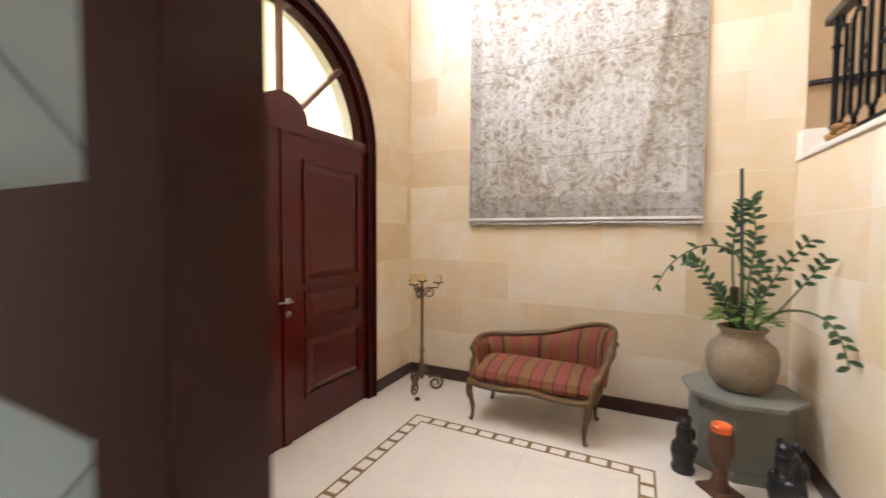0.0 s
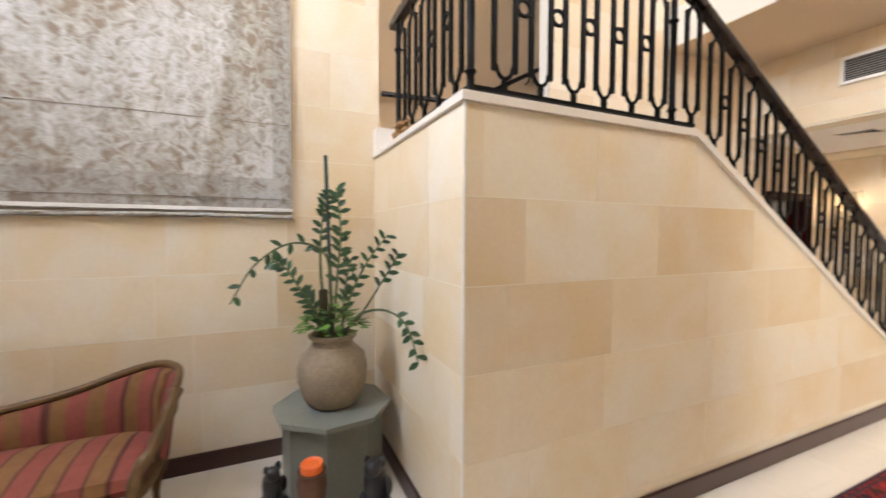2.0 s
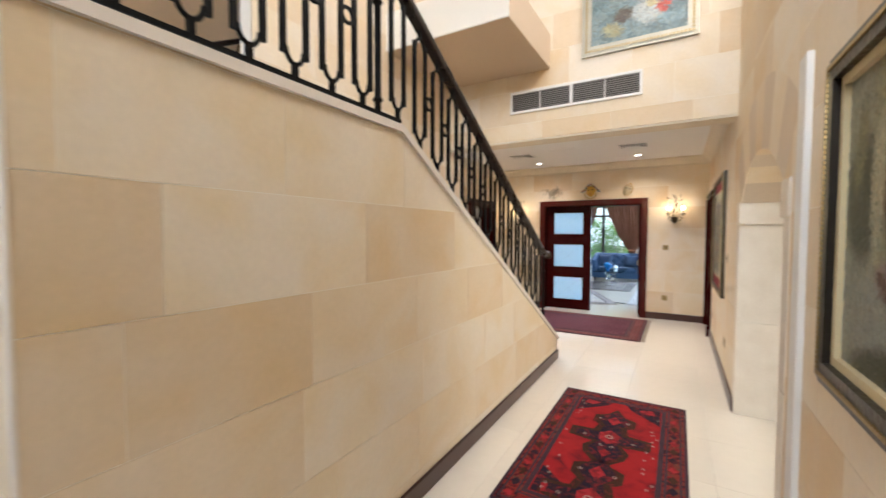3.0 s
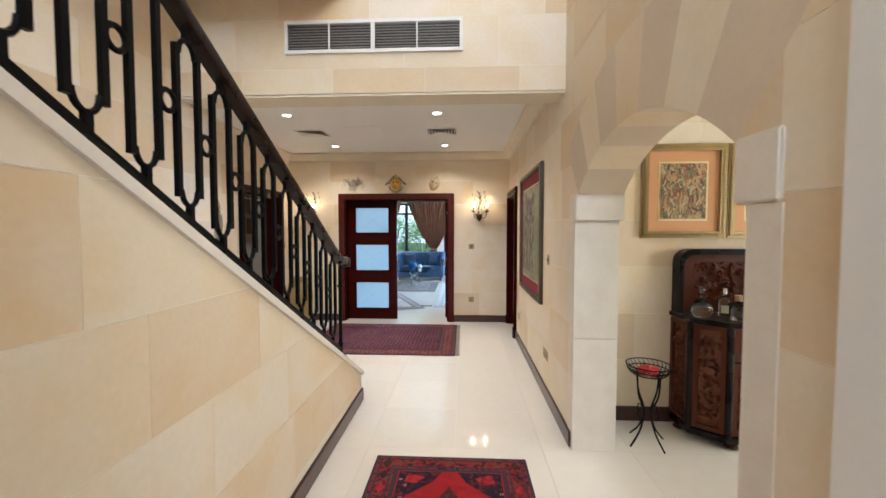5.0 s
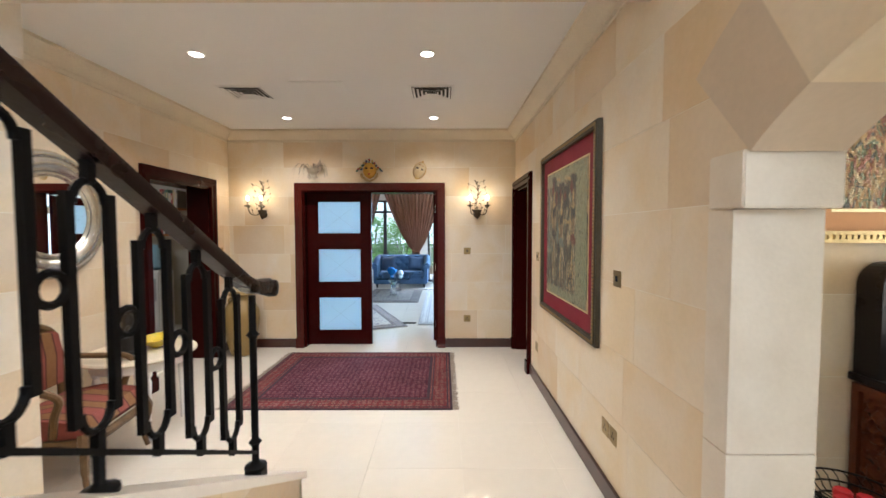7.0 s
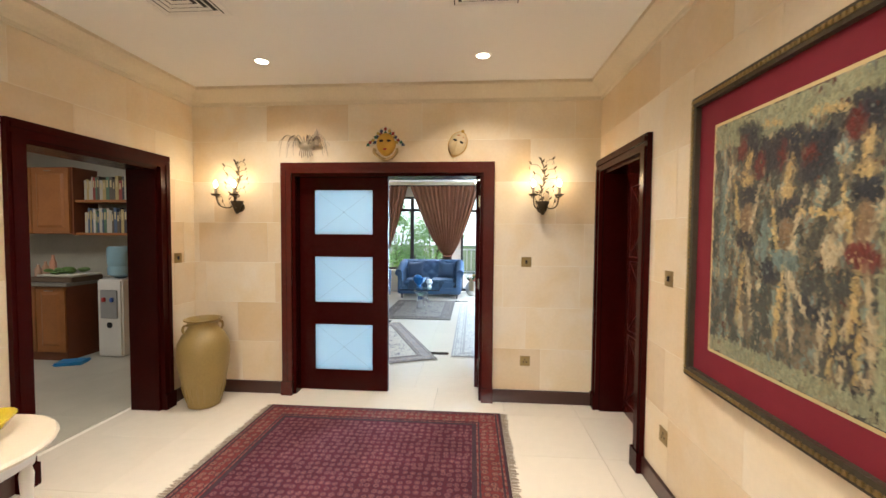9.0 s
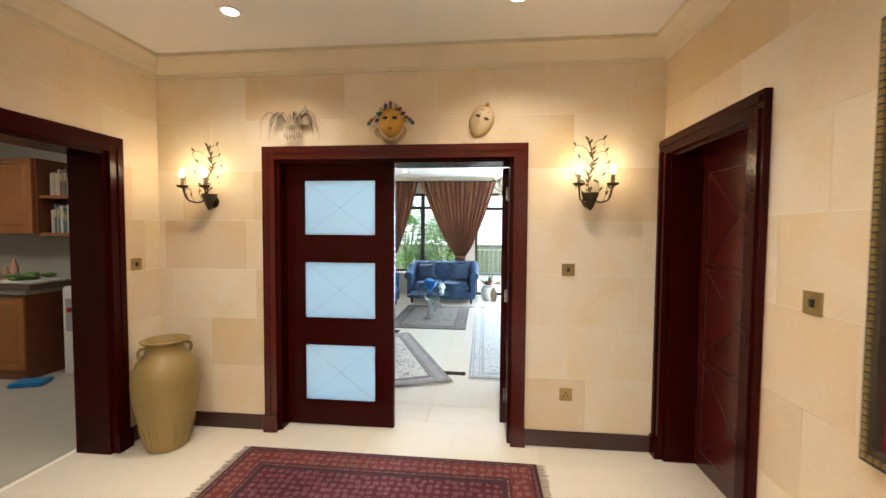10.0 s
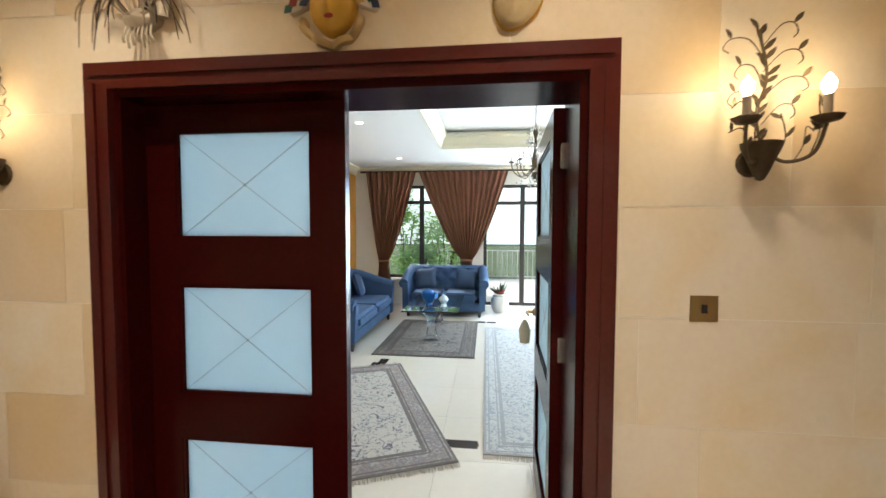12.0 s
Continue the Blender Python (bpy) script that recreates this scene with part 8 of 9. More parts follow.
def bottle(x, y, kind, h, r, liquid, capm, label):
    t = thing("bottle", x, y, 0.882, 0, label, "bottle")
    if kind == "decanter":
        prof = [(0.0, 0.0), (0.7 * r, 0.0), (r, 0.10 * h), (1.05 * r, 0.28 * h), (0.75 * r, 0.48 * h), (0.25 * r, 0.60 * h), (0.22 * r, 0.74 * h), (0.33 * r, 0.77 * h)]
    elif kind == "tall":
        prof = [(0.0, 0.0), (r, 0.0), (r, 0.30 * h), (0.7 * r, 0.45 * h), (0.5 * r, 0.70 * h), (0.6 * r, 0.86 * h)]
    else:
        prof = [(0.0, 0.0), (0.95 * r, 0.0), (r, 0.03 * h), (r, 0.55 * h), (0.92 * r, 0.62 * h), (0.40 * r, 0.72 * h), (0.34 * r, 0.90 * h)]
    part("glass_body", lathe(prof + [(0.0, prof[-1][1])], 20), liquid, t, "", True)
    z = prof[-1][1]
    if kind == "decanter":
        part("stopper", lathe([(0.2 * r, z), (0.32 * r, z + 0.03), (0.25 * r, h), (0.0, h + 0.005)], 12), capm, t, "", True)
    else:
        part("cap", lathe([(0.42 * r, z - 0.02), (0.42 * r, h), (0.0, h)], 14), capm, t, "", True)
    if kind == "round":
        lab = mat("paper_label_%d" % (round(x * 1000 + y * 777) % 4), ((0.62, 0.56, 0.42), (0.22, 0.05, 0.04), (0.05, 0.05, 0.06), (0.55, 0.40, 0.14))[round(x * 1000 + y * 777) % 4], 0.7, var=0.2, scale=30)
        bm = bmesh.new()
        n = 10
        a = [bm.verts.new((1.01 * r * math.cos(k), 1.01 * r * math.sin(k), 0.12 * h)) for k in (math.pi * (0.65 + 0.7 * i / n) for i in range(n + 1))]
        b = [bm.verts.new((1.01 * r * math.cos(k), 1.01 * r * math.sin(k), 0.40 * h)) for k in (math.pi * (0.65 + 0.7 * i / n) for i in range(n + 1))]
        for i in range(n):
            bm.faces.new((a[i], a[i + 1], b[i + 1], b[i]))
        part("paper_label", bm, lab, t, "", True)
    return t


AMBER = glass("amber_liquor", (0.75, 0.30, 0.05))
PALEG = glass("pale_glass", (0.93, 0.96, 0.95))
DARKG = mat("dark_bottle", (0.012, 0.010, 0.008), 0.12, coat=0.5)
BRNG = mat("brown_bottle", (0.04, 0.018, 0.008), 0.12, coat=0.5)
CORK = mat("cork", (0.35, 0.22, 0.12), 0.8)
BLUEC = mat("blue_cap", (0.03, 0.05, 0.14), 0.3)
bottle(4.98, -0.40, "decanter", 0.22, 0.065, PALEG, PALEG, "clear round glass decanter with stopper")
bottle(4.90, -0.60, "round", 0.17, 0.055, PALEG, CORK, "short clear glass bottle with cork")
bottle(5.03, -0.59, "round", 0.20, 0.04, PALEG, CHROME, "slim clear bottle with silver cap")
bottle(5.05, -0.78, "tall", 0.33, 0.05, PALEG, CORK, "tall clear glass decanter with rounded stopper")
bottle(4.88, -0.71, "round", 0.19, 0.034, BRNG, BLACK, "small dark brown liqueur bottle")
bottle(4.95, -0.82, "round", 0.27, 0.052, DARKG, BLUEC, "dark liquor bottle with blue cap and label")
bottle(4.90, -0.93, "round", 0.26, 0.052, PALEG, CORK, "clear liquor bottle with cream label")
bottle(5.05, -1.02, "round", 0.27, 0.045, AMBER, CORK, "amber bottle with a white neck band")
bottle(4.93, -1.05, "round", 0.26, 0.05, AMBER, CORK, "amber liquor bottle with orange label")
bottle(4.88, -1.20, "round", 0.30, 0.055, DARKG, BLACK, "large black bottle with a pale label")


def wire_stand():
    t = thing("wire_stand", 4.87, 0.015, 0, 0, "black wire basket stand holding red candles", "plant stand")
    rings = ((0.105, 0.50), (0.13, 0.53), (0.145, 0.565))
    for r, z in rings:
        part("basket_ring", tube([(r * math.cos(a), r * math.sin(a), z) for a in (2 * math.pi * i / 28 for i in range(28))], 0.004, 5, closed=True), IRON, t)
    for i in range(28):
        a = 2 * math.pi * i / 28
        part("basket_wire", tube(spline([(0.02 * math.cos(a), 0.02 * math.sin(a), 0.50), (0.105 * math.cos(a), 0.105 * math.sin(a), 0.50), (0.14 * math.cos(a), 0.14 * math.sin(a), 0.54), (0.145 * math.cos(a + 0.15), 0.145 * math.sin(a + 0.15), 0.568)], 3), 0.0022, 4), IRON, t)
    for i in range(4):
        a = math.pi / 2 * i + 0.4
        c, s = math.cos(a), math.sin(a)
        part("leg", tube(spline([(0.10 * c, 0.10 * s, 0.50), (0.085 * c, 0.085 * s, 0.36), (0.03 * c, 0.03 * s, 0.23), (0.07 * c, 0.07 * s, 0.10), (0.15 * c, 0.15 * s, 0.004)], 6), 0.006, 6), IRON, t)
        part("curl", tube(spline([(0.03 * c, 0.03 * s, 0.23), (0.07 * c, 0.07 * s, 0.26), (0.09 * c, 0.09 * s, 0.22), (0.065 * c, 0.065 * s, 0.20)], 4), 0.004, 5), IRON, t)
    RW = mat("red_wax", (0.55, 0.02, 0.03), 0.4)
    for i in range(4):
        a = 1.6 * i
        c = lathe([(0.028, 0.0), (0.028, 0.035), (0.024, 0.04), (0.0, 0.036)], 14, None, pose(4.87 + 0.045 * math.cos(a), 0.015 + 0.045 * math.sin(a), 0.504))
        tagged(finish("candle", c, RW, None, True), "short red candle in the wire basket", "candle", "red candles")


wire_stand()

# ---- kitchen ----
OAK = mat("honey_oak", (0.36, 0.135, 0.035), 0.45, var=0.35, scale=5, fine=40, bump=0.08)
OAKD = mat("cherry_end", (0.19, 0.055, 0.018), 0.45, var=0.3)
COUNTER = mat("granite_counter", (0.26, 0.24, 0.21), 0.3, var=0.5, scale=30, fine=120)


def base_cabinet(x0, x1, y0, y1, z0, z1, label):
    t = thing("kitchen_cabinet", 0, 0, 0, 0, label, "cabinet")
    part("body", box(x0, x1, y0, y1, z0, z1, 0.003), OAKD, t)
    n = max(1, round((y1 - y0) / 0.45))
    for i in range(n):
        a, b = y0 + (y1 - y0) * i / n + 0.008, y0 + (y1 - y0) * (i + 1) / n - 0.008
        d = part("cabinet_door", box(x0 - 0.018, x0, a, b, z0 + 0.10 if z0 < 0.2 else z0 + 0.01, z1 - 0.01, 0.002), OAK, t)
        zz0 = z0 + 0.17 if z0 < 0.2 else z0 + 0.08
        t2 = bmesh.new()
        o = [t2.verts.new((x0 - 0.0185, u, v)) for u, v in rect(a + 0.06, b - 0.06, zz0, z1 - 0.07)]
        i_ = [t2.verts.new((x0 - 0.030, u, v)) for u, v in rect(a + 0.09, b - 0.09, zz0 + 0.03, z1 - 0.10)]
        for k in range(4):
            t2.faces.new((o[k], o[(k + 1) % 4], i_[(k + 1) % 4], i_[k]))
        t2.faces.new(i_)
        part("raised_panel", t2, OAK, d)
        part("cabinet_handle", tube([(x0 - 0.02, (a + b) / 2 - 0.05, z1 - 0.05), (x0 - 0.045, (a + b) / 2 - 0.04, z1 - 0.05), (x0 - 0.045, (a + b) / 2 + 0.04, z1 - 0.05), (x0 - 0.02, (a + b) / 2 + 0.05, z1 - 0.05)], 0.005, 6), CHROME, d)
    return t


base_cabinet(9.25, 9.85, 6.26, 7.00, 0.0, 0.86, "honey oak kitchen base unit with raised panel doors")
tagged(finish("worktop", box(9.20, 9.87, 6.20, 7.9, 0.86, 0.90, 0.006), COUNTER), "speckled granite kitchen worktop", "worktop")
base_cabinet(9.25, 9.85, 7.00, 7.9, 0.0, 0.86, "honey oak kitchen base unit under the worktop")
base_cabinet(9.55, 9.88, 6.50, 7.50, 1.45, 2.26, "honey oak wall cupboard with framed doors")
tagged(finish("wall_backsplash", box(9.88, 9.95, 5.2, 7.98, 0.0, 2.6), mat("stone_backsplash", (0.46, 0.44, 0.36), 0.5, var=0.2, scale=6)), "mottled stone splashback wall", "wall", kind="structure")
sh = thing("book_shelf", 0, 0, 0, 0, "open oak wall shelf full of books", "shelf")
for z in (1.44, 1.84):
    part("shelf_board", box(9.58, 9.88, 5.55, 6.478, z, z + 0.03, 0.002), OAK, sh)
part("side_panel", box(9.56, 9.88, 6.479, 6.498, 1.44, 2.26), OAKD, sh)
rng = random.Random(77)
for z in (1.47, 1.87):
    y = 6.44
    while y > 5.62:
        w, h, dpt = rng.uniform(0.018, 0.045), rng.uniform(0.22, 0.31), rng.uniform(0.15, 0.21)
        c = rng.choice([(0.05, 0.05, 0.06), (0.5, 0.47, 0.4), (0.30, 0.06, 0.05), (0.08, 0.12, 0.2), (0.45, 0.35, 0.15), (0.6, 0.58, 0.55), (0.12, 0.1, 0.08), (0.1, 0.18, 0.12)])
        b = thing("book", 9.66, y - w / 2, z, 0, "worn hardback book standing on the shelf", "book", "books on the shelf")
        cm = mat("book_%d" % int(c[0] * 100 + c[1] * 1000 + c[2] * 10000), c, 0.6)
        part("cover", box(0, dpt, -w / 2, w / 2 - 0.001, 0, h, 0.002), cm, b)
        part("title_bar", box(-0.001, 0.001, -w / 4, w / 4, h * 0.55, h * 0.85), mat("book_title", (0.55, 0.45, 0.25), 0.6), b)
        y -= w + 0.001


def dispenser():
    t = thing("water_dispenser", 9.60, 5.92, 0, 0, "white water dispenser with a blue bottle on top", "water dispenser")
    WH = mat("white_plastic", (0.72, 0.70, 0.65), 0.35, var=0.05)
    part("body", box(-0.17, 0.17, -0.16, 0.16, 0.0, 0.92, 0.02), WH, t)
    part("recess", box(-0.18, -0.165, -0.11, 0.11, 0.46, 0.80, 0.008), mat("grey_recess", (0.35, 0.35, 0.34), 0.5), t)
    for y in (-0.05, 0.05):
        part("tap", box(-0.21, -0.175, y - 0.015, y + 0.015, 0.66, 0.71, 0.005), mat("tap_red" if y > 0 else "tap_blue", (0.5, 0.05, 0.04) if y > 0 else (0.05, 0.12, 0.45), 0.4), t)
    part("badge", lathe([(0.0, 0.0), (0.035, 0.0), (0.035, 0.004), (0.0, 0.005)], 16, None, Matrix.Translation((-0.171, 0, 0.38)) @ pose(0, 0, 0, 0, -90, 0)), BLACK, t)
    part("bottle", lathe([(0.05, 0.92), (0.13, 0.97), (0.135, 1.05), (0.125, 1.07), (0.135, 1.10), (0.135, 1.28), (0.12, 1.31), (0.0, 1.31)], 24), mat("blue_bottle", (0.25, 0.42, 0.50), 0.15, coat=0.5), t, "pale blue water bottle", True)


dispenser()
tr = thing("dish_tray", 9.45, 6.46, 0.90, 0, "brown tray heaped with green produce on the worktop", "tray")
part("tray", box(-0.20, 0.20, -0.26, 0.26, 0, 0.06, 0.01), mat("brown_tray", (0.12, 0.08, 0.05), 0.6), tr)
part("cloth", box(-0.19, 0.19, -0.27, 0.2, 0.06, 0.085, 0.012), mat("pale_cloth", (0.6, 0.58, 0.5), 0.9), tr)
bm = bmesh.new()
for i in range(18):
    ball((rng.uniform(-0.15, 0.15), rng.uniform(-0.2, 0.2), 0.10 + rng.uniform(0, 0.05)), rng.uniform(0.02, 0.045), (1, 1.8, 0.7), bm, 8, 6)
part("produce", bm, mat("greens", (0.12, 0.22, 0.04), 0.6, var=0.5), tr, "", True)
for y, h in ((6.80, 0.22), (6.70, 0.30), (6.90, 0.18)):
    k = thing("kitchen_jar", 9.5, y, 0.90, 0, "glass condiment jar on the worktop", "jar", "jars on the worktop")
    part("jar_body", lathe([(0.03, 0), (0.035, 0.01), (0.035, h * 0.7), (0.015, h * 0.85), (0.015, h), (0, h)], 12), mat("jar_%d" % int(h * 100), (0.3 + h, 0.3, 0.2), 0.3), k, "", True)
bl = thing("blue_dustpan", 9.17, 6.13, 0, 20, "blue plastic dustpan on the kitchen floor", "dustpan")
part("pan", box(-0.10, 0.10, -0.14, 0.14, 0, 0.035, 0.015), mat("blue_plastic", (0.02, 0.22, 0.5), 0.35), bl)
# invented fitting to go with the vestibule fill lamp, never in view
vl = thing("fill_fitting", -0.6, -1.4, 2.80, 0, "plain square fitting added unseen above the vestibule fill lamp", "ceiling light")
part("frame", box(-0.33, 0.33, -0.33, 0.33, -0.015, 0.0, 0.004), WHITE, vl)

# ---- living room ----
DARKF = mat("dark_window_frame", (0.030, 0.022, 0.018), 0.4, var=0.3)
PANE = glass("window_glass", (0.97, 0.99, 0.99))


def window_unit(name, y0, y1, z0, z1, muls, transom, label, doors=False):
    t = thing(name, 0, 0, 0, 0, label, "window", kind="structure")
    x0, x1 = LX + 0.04, LX + 0.10
    w = 0.06
    for a, b, c, d in ((y0, y1, z0, z0 + w), (y0, y1, z1 - w, z1), (y0, y0 + w, z0 + w, z1 - w), (y1 - w, y1, z0 + w, z1 - w), (y0 + w, y1 - w, transom - 0.035, transom + 0.035)):
        part("window_frame", box(x0, x1, a, b, c, d, 0.004), DARKF, t)
    ys = [y0 + w] + list(muls) + [y1 - w]
    for m in muls:
        part("mullion", box(x0 - 0.005, x1, m - 0.045, m + 0.045, z0 + w, z1 - w, 0.004), DARKF, t)
    for a, b in zip(ys, ys[1:]):
        for c, d in ((z0 + w, transom - 0.035), (transom + 0.035, z1 - w)):
            g = part("pane", box(x0 + 0.025, x0 + 0.031, a, b, c, d), PANE, t)
            g.visible_shadow = False


window_unit("window_2", 2.35, 3.95, 0.55, 2.42, (3.2,), 2.08, "dark framed garden window behind the curtains")
window_unit("window_3", -1.4, 1.95, 0.02, 2.42, (-0.62, 0.28, 1.19), 2.06, "dark framed glazed garden doors")
tagged(finish("trim_window_sill", box(LX - 0.12, LX + 0.05, 2.3, 4.0, 0.50, 0.55, 0.006), MCAP), "pale window sill", "trim", kind="structure")

CURT = mat("copper_curtain", (0.23, 0.088, 0.042), 0.55, var=0.3, scale=3, fine=120, bump=0.1)


def curtain(y0, y1, tie, label, ztie=0.95):
    """A pleated curtain gathered at a tie and falling straight below it."""
    t = thing("curtain", 0, 0, 0, 0, label, "curtain", "living room curtains")
    n, rows = 90, 26
    pl = max(7, int((y1 - y0) / 0.11))
    bm = bmesh.new()
    g = []
    for j in range(rows + 1):
        z = 0.03 + (2.66 - 0.03) * j / rows
        if z > ztie:
            k = ((z - ztie) / (2.66 - ztie)) ** 0.75
        else:
            k = 0.0 + 0.10 * min(1.0, (ztie - z) / 0.3)
        c, w = tie + ((y0 + y1) / 2 - tie) * k, 0.17 + ((y1 - y0) - 0.17) * k
        row = []
        for i in range(n + 1):
            u = i / n
            y = c - w / 2 + w * u
            x = LX - 0.20 + (0.045 - 0.018 * (1 - k)) * math.sin(2 * math.pi * pl * u) + 0.012 * math.sin(2 * math.pi * pl * 0.37 * u + 3 * z)
            row.append(bm.verts.new((x, y, z)))
        g.append(row)
    for j in range(rows):
        for i in range(n):
            bm.faces.new((g[j][i], g[j][i + 1], g[j + 1][i + 1], g[j + 1][i]))
    r = bmesh.ops.extrude_face_region(bm, geom=bm.faces[:])
    bmesh.ops.translate(bm, vec=(0.004, 0, 0), verts=[q for q in r["geom"] if isinstance(q, bmesh.types.BMVert)])
    part("drape", bm, CURT, t, "", True)
    part("tie_band", tube([(LX - 0.20 + 0.06 * math.cos(a), tie + 0.095 * math.sin(a), ztie) for a in (2 * math.pi * i / 18 for i in range(18))], 0.025, 6, closed=True), CURT, t)


curtain(3.28, 4.28, 3.93, "copper brown curtain tied back at the window", 0.90)
curtain(1.48, 3.22, 2.27, "copper brown curtain gathered with a tie band", 0.93)
curtain(-2.1, -0.9, -1.75, "copper brown curtain tied back by the glazed doors", 0.95)
rail = tagged(finish("curtain_rail", tube([(LX - 0.18, -2.15, 2.67), (LX - 0.18, 4.4, 2.67)], 0.018, 8), DARKF), "dark curtain rail under the cornice", "curtain rail")

SOFA = mat("blue_grey_velvet", (0.050, 0.105, 0.21), 0.85, var=0.25, scale=5, fine=150, bump=0.12)
SOFAC = mat("blue_grey_cushion", (0.045, 0.08, 0.15), 0.9, var=0.25, scale=5, fine=150, bump=0.15)


def pillow(w, h, d):
    bm = bmesh.new()
    n = 12
    for sgn in (-1, 1):
        g = [[bm.verts.new((w * (-1 + 2 * i / n) * (1 - 0.06 * (1 - abs(-1 + 2 * j / n))), sgn * d * (max(0.0, 1 - (-1 + 2 * i / n) ** 4) * max(0.0, 1 - (-1 + 2 * j / n) ** 4)) ** 0.5, h * (-1 + 2 * j / n) * (1 - 0.06 * (1 - abs(-1 + 2 * i / n))))) for i in range(n + 1)] for j in range(n + 1)]
        for j in range(n):
            for i in range(n):
                bm.faces.new((g[j][i], g[j][i + 1], g[j + 1][i + 1], g[j + 1][i]))
    bmesh.ops.remove_doubles(bm, verts=bm.verts, dist=1e-4)
    return bm


def chesterfield(x, y, rz, w, label):
    """A tufted sofa that faces local -y."""
    t = thing("sofa", x, y, 0, rz, label, "sofa", "living room sofas")
    h = w / 2
    part("base", box(-h + 0.04, h - 0.04, -0.38, 0.40, 0.10, 0.26, 0.02), SOFA, t)
    for i in range(2):
        a = -h + 0.16 + (w - 0.32) / 2 * i
        part("seat_cushion", box(a + 0.004, a + (w - 0.32) / 2 - 0.004, -0.42, 0.22, 0.26, 0.43, 0.045, seg=3), SOFA, t, "", True)
    # back: a tufted sheet that rolls over at the top
    bm = bmesh.new()
    nx, nz = 64, 26
    g = []
    for j in range(nz + 1):
        k = j / nz
        row = []
        for i in range(nx + 1):
            u = -h + 0.05 + (w - 0.10) * i / nx
            if k < 0.75:
                yy, zz = 0.20 + 0.10 * k, 0.40 + 0.40 * k / 0.75
            else:
                a = (k - 0.75) / 0.25 * math.pi
                yy, zz = 0.275 + 0.075 - 0.075 * math.cos(a), 0.80 + 0.055 * math.sin(a)
            p, q = u / 0.13, (zz - 0.40) / 0.115
            tuft = abs(math.sin(math.pi * (p + q) / 2)) * abs(math.sin(math.pi * (p - q) / 2))
            row.append(bm.verts.new((u, yy - (0.035 * tuft if k < 0.8 else 0.0), zz)))
        g.append(row)
    for j in range(nz):
        for i in range(nx):
            bm.faces.new((g[j][i], g[j][i + 1], g[j + 1][i + 1], g[j + 1][i]))
    part("tufted_back", bm, SOFA, t, "deep buttoned back", True)
    part("back_shell", box(-h + 0.05, h - 0.05, 0.29, 0.42, 0.12, 0.80, 0.02), SOFA, t)
    for s in (-1, 1):
        sp = [(s * (h - 0.08), 0.36, 0.78), (s * (h - 0.06), 0.15, 0.74), (s * (h - 0.05), -0.15, 0.64), (s * (h - 0.05), -0.40, 0.58)]
        part("arm_roll", tube(spline(sp, 6), 0.085, 12), SOFA, t, "", True)
        part("arm", prism([(0.40, 0.12), (-0.40, 0.12), (-0.42, 0.58), (-0.15, 0.64), (0.15, 0.74), (0.40, 0.78)], lambda u, v, d: (s * (h - 0.13) + d, u, v), -0.0, 0.10) if s > 0 else prism([(0.40, 0.12), (-0.40, 0.12), (-0.42, 0.58), (-0.15, 0.64), (0.15, 0.74), (0.40, 0.78)], lambda u, v, d: (-(h - 0.03) + d, u, v), 0.0, 0.10), SOFA, t)
        p = pillow(0.20, 0.19, 0.07)
        bmesh.ops.transform(p, matrix=pose(s * (h - 0.38), 0.08, 0.62, -18, s * 6, s * 12), verts=p.verts)
        tagged(part("cushion", p, SOFAC, t, "square blue-grey cushion", True))
        for yy in (-0.34, 0.34):
            part("foot", lathe([(0.018, 0.0), (0.026, 0.03), (0.034, 0.10)], 10, None, pose(s * (h - 0.12), yy, 0)), DARKF, t)


chesterfield(14.42, 2.63, -90, 1.50, "blue-grey tufted velvet sofa under the window")
chesterfield(12.85, 3.88, 0, 2.05, "long blue-grey velvet sofa along the ochre wall")


def coffee_table():
    t = thing("coffee_table", 13.03, 2.63, 0, 0, "glass coffee table on carved crystal column legs", "coffee table")
    TG = glass("green_table_glass", (0.80, 0.93, 0.88))
    part("tabletop", box(-0.70, 0.70, -0.38, 0.38, 0.43, 0.447, 0.003), TG, t, "thick clear glass top")
    CR = glass("carved_crystal", (0.93, 0.96, 0.97), 0.25, 1.35)
    for x, y in ((-0.48, 0.0), (0.42, 0.02)):
        part("column_leg", lathe([(0.12, 0.0), (0.12, 0.03), (0.085, 0.05), (0.075, 0.10), (0.06, 0.14), (0.058, 0.28), (0.075, 0.31), (0.11, 0.36), (0.13, 0.40), (0.13, 0.43), (0.0, 0.43)], 16, None, pose(x, y, 0), wobble=0.12), CR, t, "carved crystal column", True)


coffee_table()
BG = mat("blue_glass", (0.02, 0.16, 0.48), 0.12, var=0.3, scale=20, coat=0.6)
v = thing("blue_ornament", 12.80, 2.70, 0.447, 0, "bright blue glass ornament on the coffee table", "ornament")
part("bowl", lathe([(0.05, 0.0), (0.04, 0.03), (0.10, 0.10), (0.12, 0.17), (0.09, 0.16), (0.0, 0.05)], 14, wobble=0.3), BG, v, "", True)
part("leaf_crest", ball((0.0, 0.02, 0.18), 0.07, (0.9, 1.2, 0.8), None, 10, 8), BG, v, "", True)
v = thing("glass_ornament", 12.72, 2.48, 0.447, 0, "pale blue glass figure on the coffee table", "ornament")
part("piece", lathe([(0.05, 0.0), (0.03, 0.04), (0.06, 0.09), (0.04, 0.14), (0.0, 0.17)], 12, wobble=0.4), mat("ice_glass", (0.55, 0.68, 0.75), 0.1, coat=0.6), v, "", True)

